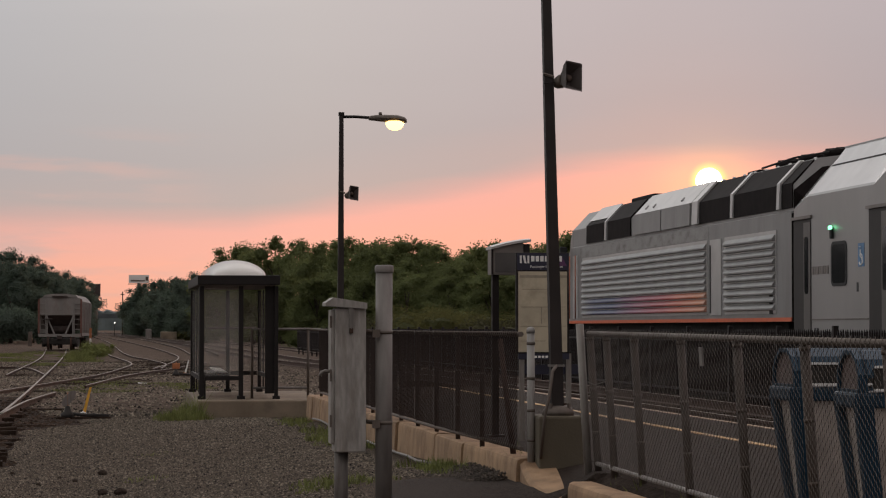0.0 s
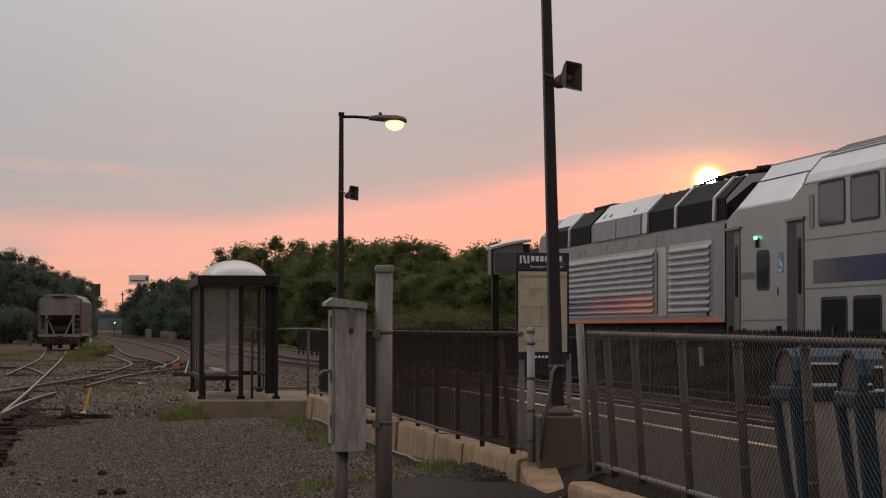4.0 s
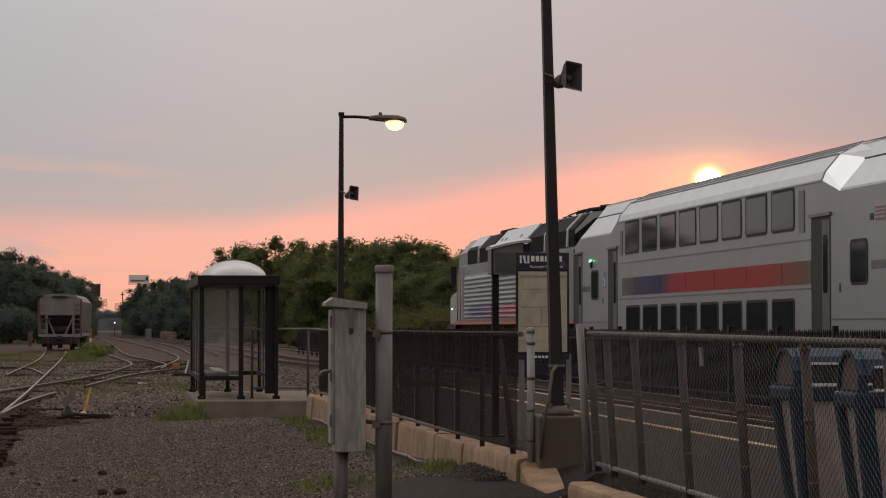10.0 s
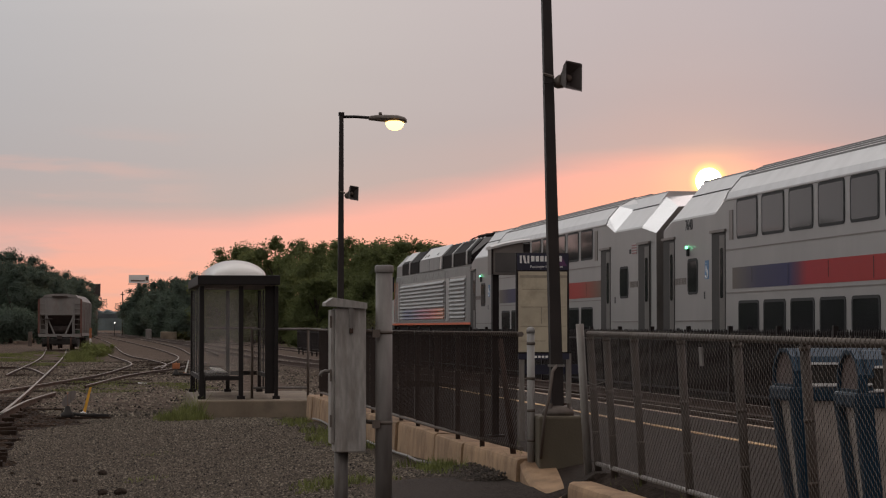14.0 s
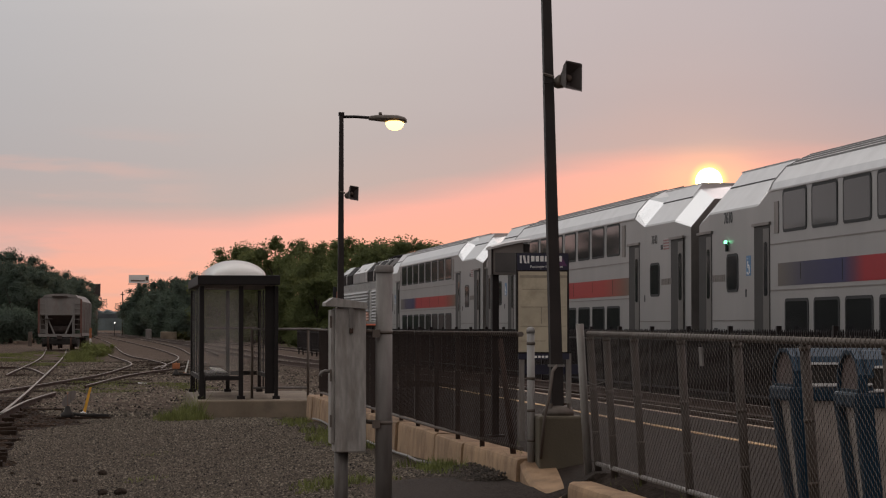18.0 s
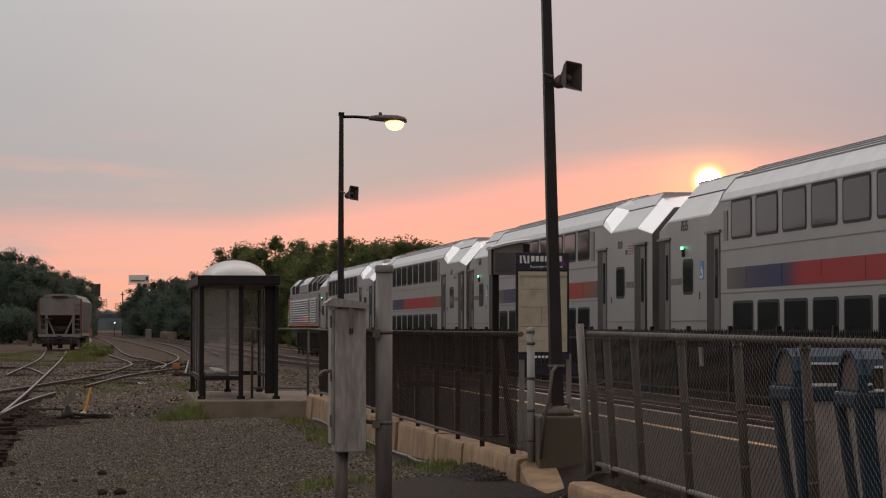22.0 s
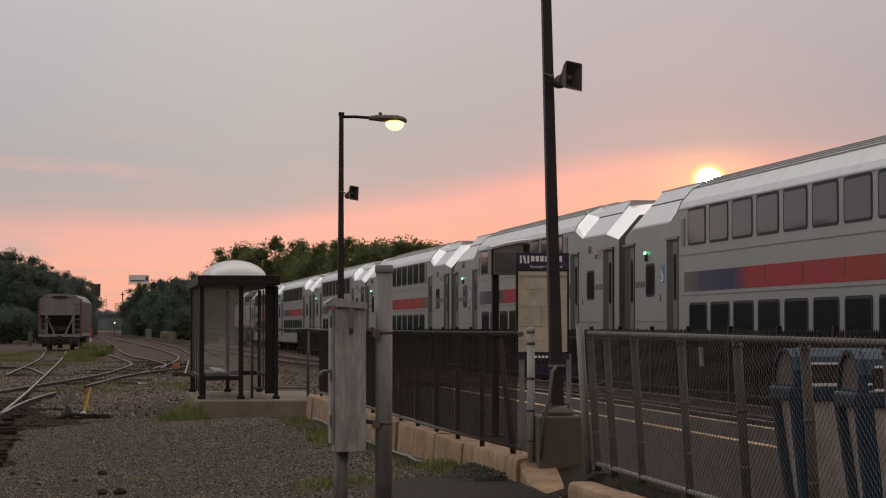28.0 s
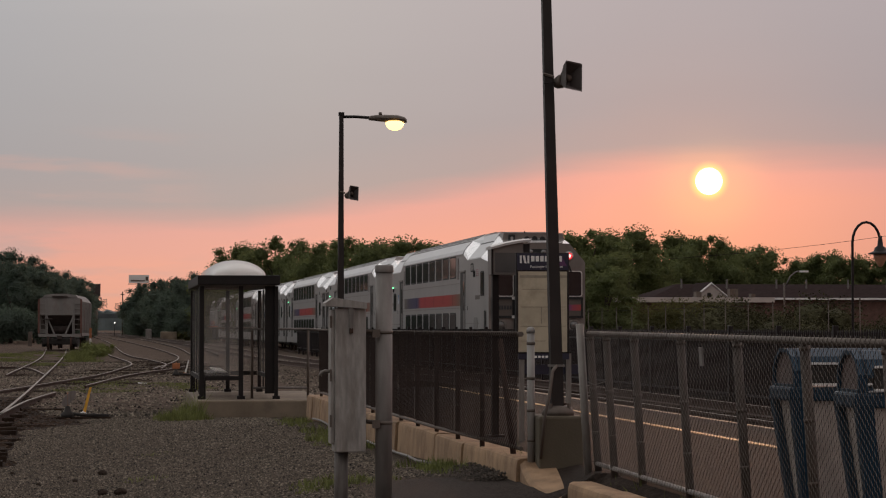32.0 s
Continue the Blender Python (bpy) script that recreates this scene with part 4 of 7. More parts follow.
    part("door_lamp", B(-HALF_W - 0.065, -HALF_W - 0.03, Y0 - 0.215, Y0 - 0.085, 2.985, 3.045, bevel=0.012), M_GREEN, c, "lit green door lamp")
    ac = part("access_sign", B(-HALF_W - 0.006, -HALF_W, Y0 - 1.72, Y0 - 1.42, 2.36, 2.72), mat_access, c, "pale blue access sticker")
    sy = bmesh.new()
    xs_ = -HALF_W - 0.009
    for i in range(10):
        a0, a1 = math.radians(60 + 27 * i), math.radians(60 + 27 * (i + 1))
        tube(sy, [(xs_, Y0 - 1.57 + 0.085 * math.cos(a), 2.47 + 0.085 * math.sin(a)) for a in (a0, a1)], 0.011, 5)
    tube(sy, [(xs_, Y0 - 1.545, 2.62), (xs_, Y0 - 1.555, 2.50), (xs_, Y0 - 1.62, 2.50), (xs_, Y0 - 1.66, 2.41)], 0.013, 5)
    lathe(sy, [(0.022, -0.003), (0.022, 0.003)], 10, (xs_, Y0 - 1.545, 2.665))
    part("access_symbol", sy, M_WHITE, ac)
    fl = part("flag_sticker", B(-HALF_W - 0.006, -HALF_W, Y0 - 21.45, Y0 - 20.97, 3.03, 3.27), M_FLAGW, c, "small faded striped flag sticker")
    st = bmesh.new()
    for i in range(4):
        box(st, -HALF_W - 0.011, -HALF_W - 0.005, Y0 - 21.44, Y0 - 20.98, 3.04 + 0.058 * i, 3.07 + 0.058 * i)
    part("flag_stripes", st, mat_flag, fl)
    bars(c, "faded_lettering", Y0 + 0.98, 7, 2.29, 0.13, 0.09, 0.045, material=M_STEELD)
    bars(c, "faded_lettering", Y0 - 20.76, 7, 2.31, 0.13, 0.09, 0.045, material=M_STEELD)
    bars(c, "small_label", Y0 + 0.85, 2, 1.22, 0.2, 0.08, 0.06)
    bars(c, "small_label", Y0 - 0.3, 3, 1.18, 0.13, 0.14, 0.03)
    bars(c, "door_button", Y0 - 1.35, 1, 1.98, 0.14, 0.07, 0)
    bars(c, "door_button", Y0 - 19.2, 1, 1.98, 0.14, 0.07, 0)
    bars(c, "small_label", Y0 - 20.2, 3, 1.2, 0.1, 0.14, 0.03)
    if not cab:
        bars(c, "side_socket", Y0 - 20.72, 1, 3.05, 0.10, 0.16, 0)
    flat = pose(-HALF_W - 0.004, 0, 0, 90, 0, -90)
    if number_front:
        lettering(c, number_front, 0.30, Matrix.Translation((0, Y0 + 0.12, 3.36)) @ flat, name="car_number")
    if number_rear and not cab:
        lettering(c, number_rear, 0.26, Matrix.Translation((0, Y0 - 19.88, 3.19)) @ flat, M_NUMBER, name="car_number")
    part("gangway", loft(bmesh.new(), [[(x, y, z) for x, z in ((-0.75, 0.7), (0.75, 0.7), (0.75, 3.2), (0.55, 3.4), (-0.55, 3.4), (-0.75, 3.2))] for y in (FRONT - 0.02, FRONT + 0.33)]), M_SEAL, c,
         "black rubber gangway bellows")
    if not cab:
        part("gangway", loft(bmesh.new(), [[(x, y, z) for x, z in ((-0.75, 0.7), (0.75, 0.7), (0.75, 3.2), (0.55, 3.4), (-0.55, 3.4), (-0.75, 3.2))] for y in (REAR + 0.02, REAR - 0.33)]), M_SEAL, c,
             "black rubber gangway bellows")
    else:
        cab_end(c, number_rear)
    part("underframe", B(-1.2, 1.2, REAR + 0.4, FRONT - 0.4, 0.42, 0.6), M_UNDER, c)
    for y in (REAR + 3.0, FRONT - 3.0):
        bogie(c, y)
    return c


def cab_end(c, number):
    """The blunt driving end: gangway frame, windows, lamps, horns and anti-climber boxes."""
    y = REAR
    frame_out = [(-0.705, 0.95), (-0.705, 3.26), (-0.66, 3.41), (-0.55, 3.50), (-0.42, 3.525), (0.45, 3.525), (0.58, 3.50), (0.69, 3.41), (0.735, 3.26), (0.735, 0.95), (0.525, 0.95), (0.525, 3.18), (0.49, 3.27), (0.41, 3.31), (-0.38, 3.31), (-0.46, 3.27), (-0.495, 3.18), (-0.495, 0.95)]
    part("gangway_frame", plate(bmesh.new(), frame_out, 1, y - 0.22, y + 0.02), M_SEAL, c, "black gangway frame")
    d = part("end_door", B(-0.52, 0.55, y - 0.05, y + 0.02, 0.95, 3.29), M_ENDDOOR, c, "grimy steel end door")
    part("door_window", plate(bmesh.new(), rounded(-0.34, 0.24, 2.36, 3.16, 0.08), 1, y - 0.075, y - 0.04), M_TRIM, d)
    part("pane", plate(bmesh.new(), rounded(-0.31, 0.21, 2.39, 3.13, 0.07), 1, y - 0.085, y - 0.05), M_GLASS, d)
    part("door_edge", B(0.30, 0.34, y - 0.07, y - 0.04, 0.95, 3.2), M_STEEL, d)
    part("door_seam", B(-0.45, 0.28, y - 0.06, y - 0.04, 2.28, 2.31), M_STEEL, d)
    if number:
        lettering(d, number, 0.31, Matrix.Translation((-0.36, y - 0.056, 1.42)) @ pose(0, 0, 0, 90, 0, 0), name="car_number")
    for sd in (-1, 1):
        w = part("cab_window", plate(bmesh.new(), rounded(sd * 1.06 - 0.34, sd * 1.06 + 0.34, 2.37, 3.16, 0.08), 1, y - 0.02, y + 0.01), M_TRIM, c)
        part("pane", plate(bmesh.new(), rounded(sd * 1.06 - 0.31, sd * 1.06 + 0.31, 2.40, 3.13, 0.06), 1, y - 0.03, y), M_GLASS, w)
        part("wiper", T([(sd * 1.05, y - 0.05, 3.12), (sd * 0.98, y - 0.06, 3.32)], 0.022, 6), M_SEAL, c)
        bx = part("buffer_panel", B(sd * 1.06 - 0.34, sd * 1.06 + 0.34, y - 0.06, y + 0.02, 1.74, 2.34), M_ENDDOOR, c)
        for z in (1.72, 2.29):
            part("panel_bar", B(sd * 1.06 - 0.35, sd * 1.06 + 0.35, y - 0.10, y, z, z + 0.07), M_SEAL, bx)
            part("bar_end", B(sd * 1.06 + (0.27 if sd < 0 else -0.35), sd * 1.06 + (0.35 if sd < 0 else -0.27), y - 0.115, y - 0.1, z - 0.01, z + 0.08), M_TRIM, bx)
        for dx in (-0.345, 0.285):
            part("panel_side", B(sd * 1.06 + dx, sd * 1.06 + dx + 0.06, y - 0.09, y, 1.79, 2.29), M_SEAL, bx)
        if sd > 0:
            part("stripe_patch", B(0.8, 1.36, y - 0.072, y - 0.05, 1.95, 2.13), banded_patch, bx)
        else:
            bm = bmesh.new()
            for i in range(6):
                box(bm, -1.28 + 0.085 * i, -1.28 + 0.085 * i + 0.06, y - 0.07, y - 0.05, 1.98, 2.10)
            part("faded_lettering", bm, M_LETTER, bx)
        lens = lathe(bmesh.new(), [(0.19, 0), (0.19, 0.05), (0.165, 0.065), (0.13, 0.05)], 24)
        bmesh.ops.transform(lens, matrix=pose(sd * 1.13, y, 1.50, 90, 0, 0), verts=lens.verts)
        hl = part("headlight", lens, M_STEELD, c)
        bulb = lathe(bmesh.new(), [(0.135, -0.02), (0.135, 0.0), (0.09, 0.022), (0.01, 0.03)], 20)
        bmesh.ops.transform(bulb, matrix=pose(sd * 1.13, y - 0.05, 1.50, 90, 0, 0), verts=bulb.verts)
        part("lens", bulb, M_LENS, hl)
        ring = lathe(bmesh.new(), [(0.15, 0), (0.145, 0.03), (0.135, 0.05), (0.1, 0.05)], 24)
        bmesh.ops.transform(ring, matrix=pose(sd * 1.02 - 0.03, y + 0.01, 3.61, 90, 0, 0), verts=ring.verts)
        rl = part("tail_lamp", ring, M_STEEL, c)
        core = lathe(bmesh.new(), [(0.102, 0), (0.102, 0.02), (0.06, 0.05), (0.01, 0.055)], 20)
        bmesh.ops.transform(core, matrix=pose(sd * 1.02 - 0.03, y - 0.03, 3.61, 90, 0, 0), verts=core.verts)
        part("lens", core, M_RED, rl, "lit red lens")
        hot = lathe(bmesh.new(), [(0.058, 0), (0.048, 0.02), (0.01, 0.03)], 16)
        bmesh.ops.transform(hot, matrix=pose(sd * 1.02 - 0.03, y - 0.072, 3.61, 90, 0, 0), verts=hot.verts)
        part("bulb", hot, M_REDC, rl)
    part("lamp_pod", plate(bmesh.new(), rounded(-0.32, 0.36, 3.62, 3.82, 0.09), 1, y - 0.02, y + 0.25), M_SEAL, c)
    for sd in (-1, 1):
        lens = lathe(bmesh.new(), [(0.085, 0), (0.085, 0.03), (0.01, 0.05)], 16)
        bmesh.ops.transform(lens, matrix=pose(sd * 0.2, y - 0.02, 3.72, 90, 0, 0), verts=lens.verts)
        part("upper_headlight", lens, M_LENS, c)
    hb = part("horn_box", loft(bmesh.new(), [[(x, yy, z) for x, z in ((-1.0, 3.88), (1.0, 3.88), (0.92, 4.33), (-0.92, 4.33))] for yy in (y + 0.6, y + 1.4)]), M_STEELD, c)
    for sd in (-1, 1):
        part("box_loop", plate(bmesh.new(), rounded(sd * 0.68 - 0.1, sd * 0.68 + 0.1, 3.95, 4.28, 0.04), 1, y + 0.53, y + 0.62), M_SEAL, hb)
        part("box_hole", plate(bmesh.new(), rounded(sd * 0.68 - 0.04, sd * 0.68 + 0.04, 4.02, 4.21, 0.02), 1, y + 0.515, y + 0.55), M_STEEL, hb)
    for i, (x, z) in enumerate(((-0.36, 4.10), (-0.24, 4.19), (-0.12, 4.10), (0.0, 4.20), (0.12, 4.10), (0.24, 4.19), (0.36, 4.10))):
        h = lathe(bmesh.new(), [(0.09, 0.0), (0.07, 0.04), (0.03, 0.15), (0.02, 0.3)], 12)
        bmesh.ops.transform(h, matrix=pose(x, y + 0.36, z - 0.06, -90, 0, 0), verts=h.verts)
        part("horn", h, M_SEAL, hb)
    for x in (-0.2, 0.55):
        part("aerial", T([(x, y + 1.0, 4.32), (x, y + 1.0, 4.40)], 0.02, 6), M_SEAL, hb)


mat_access = mat("access_sticker", (0.09, 0.20, 0.36), 0.5)
mat_flag = mat("flag_sticker", (0.26, 0.11, 0.11), 0.5)
banded_patch = banded("tricolour_patch", 0, ((0.9, (0.05, 0.06, 0.2)), (1.1, (0.3, 0.05, 0.08)), (1.42, (0.4, 0.06, 0.04))))


def locomotive():
    """Diesel locomotive; y counted from the first coach's door lamp as in LOC, +y forward."""
    L0 = 12.8       # middle of the locomotive ahead of the lamp
    c = thing("diesel_locomotive", "grey diesel locomotive with louvred sides and orange sill stripe", "locomotive", group="train cars")

    def Y(v):
        return v - L0

    w = HALF_W - 0.02

    def prof(zs, cant, top, ww=w):
        right = [(ww, 1.53), (ww, zs), (ww - 0.04, zs + 0.02), (ww - 0.04, zs + (top - zs) * 0.5), (ww - 0.04 - cant, top), (0.25, top + 0.1)]
        return right + [(-x, z) for x, z in right[::-1]]
    s = [(Y(2.2), prof(3.38, 0.42, 4.30)), (Y(21.2), prof(3.40, 0.42, 4.28))]
    s += [(Y(21.7), prof(3.30, 0.5, 3.95, w - 0.05)), (Y(22.1), prof(2.72, 0.35, 2.95, w - 0.08))]
    part("nose", loft(bmesh.new(), [sec(p, y) for y, p in ((Y(22.0), prof(2.55, 0.12, 2.72, w - 0.06)), (Y(23.9), prof(2.42, 0.14, 2.6, w - 0.12)), (Y(24.3), prof(2.2, 0.2, 2.3, w - 0.3)))]), M_LOCOL, c, "pale sloping nose")
    part("body", loft(bmesh.new(), [sec(p, y) for y, p in s]), M_LOCO, c)
    part("sill_stripe", B(-w - 0.012, w + 0.012, Y(2.2), Y(22.4), 1.53, 1.598), M_ORANGE, c, "bright orange sill stripe")
    part("underframe", B(-1.25, 1.25, Y(3.2), Y(22.3), 0.9, 1.53), M_UNDER, c)
    part("fuel_tank", B(-1.35, 1.35, Y(9.5), Y(16.0), 0.3, 1.3, bevel=0.12), M_UNDER, c)
    for y in (Y(6.2), Y(19.3)):
        bogie(c, y, 0.5)
    # louvred side panels
    for (a, b, z0, z1) in ((7.85, 19.7, 1.72, 3.06), (3.15, 6.45, 1.72, 3.06)):
        for sd in (-1, 1):
            fr = part("louvre_frame", B(min(sd * w, sd * (w + .012)), max(sd * w, sd * (w + .012)), Y(a) - 0.06, Y(b) + 0.06, z0 - 0.05, z1 + 0.05), M_LOCOL, c)
            n = 10
            for i in range(n):
                z = z0 + (z1 - z0) * i / n
                h = (z1 - z0) / n
                bm = bmesh.new()
                x0, x1 = sd * (w + 0.01), sd * (w + 0.07)
                loft(bm, [[(x0, yy, z + 0.005), (x1, yy, z + 0.02), (x1, yy, z + 0.045), (x0, yy, z + h - 0.01)] for yy in (Y(a), Y(b))])
                band = i <= 2 and a > 5
                part("louvre", bm, M_LOCOBAND if band else M_LOCO, fr)
    for sd in (-1, 1):
        part("weathered_panel", B(min(sd * w, sd * (w + .006)), max(sd * w, sd * (w + .006)), Y(7.7), Y(20.1), 3.13, 3.36), M_PEEL, c, "peeling streaked paint under the roof")
    part("side_door", B(-w - 0.02, -w, Y(6.75), Y(7.55), 1.66, 3.1), M_LOCOL, c)
    part("door_edge", B(-w - 0.028, -w, Y(7.48), Y(7.56), 1.7, 3.0), M_DARKGAP, c)
    part("rear_slot", B(-w - 0.02, -w, Y(3.3), Y(3.5), 1.66, 2.1), M_UNDER, c)
    part("grab_rail", T([(-w - 0.08, Y(20.3), 1.65), (-w - 0.08, Y(20.3), 3.2)], 0.015, 8), M_GRAB, c)
    part("grab_rail", T([(-w - 0.08, Y(21.0), 1.65), (-w - 0.08, Y(21.0), 3.2)], 0.015, 8), M_GRAB, c)
    part("cab_door", B(-w - 0.015, -w, Y(20.35), Y(20.95), 1.65, 3.2), M_LOCOL, c)
    # canted roof side: radiator openings as flat near-black plates, and pale hatches
    cz0, cz1, cx = 3.42, 4.30, 0.42

    def canted(name, a, b, material, z0=0.04, z1=0.96, lift=0.02, sl=0.0):
        for sd in (-1, 1):
            def at(u, y, out):
                x = w - 0.04 - cx * max(0.0, u - 0.5) * 2 + out * (1.0 if u < 0.5 else 0.75)
                return (sd * x, y, cz0 + (cz1 - cz0) * u + (0 if u < 0.5 else out * 0.6))
            us = [z0] + ([0.5] if z0 < 0.5 < z1 else []) + [z1]
            bm = bmesh.new()
            loft(bm, [[at(u, Y(e), lift) for u in us] + [at(u, Y(e), -0.01) for u in us[::-1]] for e in (a, b)])
            part(name, bm, material, c)
    canted("radiator_opening", 3.0, 5.95, M_NEARBLACK, lift=0.025)
    canted("radiator_opening", 6.1, 8.5, M_NEARBLACK, lift=0.025)
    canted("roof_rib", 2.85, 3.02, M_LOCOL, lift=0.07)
    canted("radiator_opening", 2.22, 2.85, M_NEARBLACK, lift=0.025)
    canted("roof_rib", 5.93, 6.1, M_LOCOL, lift=0.06)
    canted("roof_rib", 8.5, 8.95, M_LOCOL, lift=0.07)
    canted("roof_hatch", 9.2, 11.6, M_LOCO, lift=0.05, z1=0.5)
    canted("roof_hatch", 11.7, 14.2, M_LOCO, lift=0.05, z1=0.5)
    canted("roof_hatch", 9.2, 14.2, M_LOCOL, lift=0.04, z0=0.52, z1=1.0)
    canted("grille_opening", 14.6, 17.0, M_NEARBLACK, lift=0.03)
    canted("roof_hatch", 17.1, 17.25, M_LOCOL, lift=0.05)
    canted("cab_side_window", 17.4, 19.4, M_NEARBLACK, lift=0.03, z1=0.6)
    canted("roof_hatch", 17.3, 19.5, M_LOCOL, lift=0.04, z0=0.62, z1=1.0)
    for y in (10.2, 12.7, 13.4):
        part("lifting_eye", T([(-w + 0.17, Y(y), 3.93), (-w + 0.1, Y(y) + .05, 4.0), (-w + 0.17, Y(y) + .1, 4.06)], 0.02, 6), M_LOCO, c)
    for a, b, z in ((7.4, 8.2, 4.36), (16.2, 18.4, 4.40)):
        part("exhaust_cover", B(-0.6, 0.6, Y(a), Y(b), 4.3, z + 0.1, bevel=0.04), M_NEARBLACK, c)
    for yf in (2.95, 4.4, 5.85):
        fan = part("roof_fan", lathe(bmesh.new(), [(0.66, 0), (0.68, 0.05), (0.68, 0.12), (0.60, 0.14)], 24, (0, Y(yf), 4.36)), M_NEARBLACK, c, "round radiator fan in the roof")
        gd = bmesh.new()
        for k in range(6):
            a = math.pi * k / 6
            tube(gd, [(0.66 * math.cos(a), Y(yf) + 0.66 * math.sin(a), 4.50), (0, Y(yf), 4.56), (-0.66 * math.cos(a), Y(yf) - 0.66 * math.sin(a), 4.50)], 0.018, 5)
        part("fan_guard", gd, M_UNDER, fan)
    for yb in [2.5 + 0.75 * k for k in range(9)]:
        part("roof_bolt", lathe(bmesh.new(), [(0.035, 0), (0.035, 0.03), (0.015, 0.045)], 8, (-w + 0.52, Y(yb), 4.29)), M_LOCOL, c)
    part("walkway_rail", T([(-0.75, Y(2.4), 4.42), (-0.75, Y(4.5), 4.47), (-0.75, Y(6.6), 4.42)], 0.02, 6), M_NEARBLACK, c)
    part("rear_fairing", loft(bmesh.new(), [sec(prof(3.35, 0.5, 4.15), Y(2.2)), sec(prof(3.2, 0.6, 3.95, w - 0.2), Y(2.0))]), M_NEARBLACK, c)
    # nose
    part("windscreen", loft(bmesh.new(), [[(-1.22, Y(21.75), 3.2), (1.22, Y(21.75), 3.2), (1.1, Y(21.55), 3.88), (-1.1, Y(21.55), 3.88)], [(-1.22, Y(22.05), 3.02), (1.22, Y(22.05), 3.02), (1.05, Y(21.8), 3.86), (-1.05, Y(21.8), 3.86)]]), M_GLASS, c)
    part("mirror", B(-w - 0.22, -w - 0.04, Y(21.5), Y(21.62), 2.85, 3.45, bevel=0.02), M_SEAL, c)
    part("nose_step", B(-w + 0.06, w - 0.06, Y(22.3), Y(24.2), 1.36, 1.55), M_UNDER, c)
    for sd in (-1, 1):
        part("headlight", B(sd * 0.7 - 0.1, sd * 0.7 + 0.1, Y(24.2), Y(24.32), 1.95, 2.1, bevel=0.02), M_HEAD, c, "lit headlight")
    part("marker_lamp", B(-w + 0.075, -w + 0.13, Y(23.26), Y(23.34), 2.03, 2.09), M_GREEN, c, "small lit marker lamp")
    part("coupler", B(-0.12, 0.12, Y(2.0), Y(3.0), 0.75, 1.0, bevel=0.03), M_UNDER, c)
    return c


# cars and how far each middle stands behind (or ahead of) the first coach's door lamp
loco = locomotive()
plain = coach("", "")
numbered_a = coach("7640", "7640")
numbered_b = coach("7610", "7610")
CARS = [(loco, 12.8), (plain, -Y0), (numbered_a, -Y0 - 25.91), (numbered_b, -Y0 - 2 * 25.91), (coach("7635", "7635"), -Y0 - 3 * 25.91)]
fifth = coach("7611", "7611")
CARS += [(fifth, -Y0 - 4 * 25.91), (coach("", "7031", cab=True), -Y0 - 5 * 25.91)]

RUN = ((0, 36.2), (1, 36.83), (2, 37.72), (3, 38.97), (3.5, 39.73), (4.5, 41.4), (5.5, 43.26), (6, 44.24), (7, 46.43), (8, 48.93), (9, 51.75), (10, 54.92), (11, 58.5), (12, 62.45),
       (13, 66.8), (14, 71.46), (15, 76.55), (16, 82.1), (17, 88.05), (18, 94.4), (19, 101.1), (20, 108.18), (21, 115.76), (22, 123.66), (23, 131.86), (24, 140.35), (25, 149.26), (26, 158.6),
       (27, 168.5), (28, 178.75), (29, 189.2), (30, 200.26), (31, 211.4), (32, 222.9))


def car_pose(s):
    return pose(train_path(s), s, TRAIN_Z, 0, 0, math.degrees(math.atan(2 * BEND * s)))


def motions():
    for car, off in CARS:
        walk(car, [(t, car_pose(s + off)) for t, s in RUN])



# ---- shelter on its pad ----


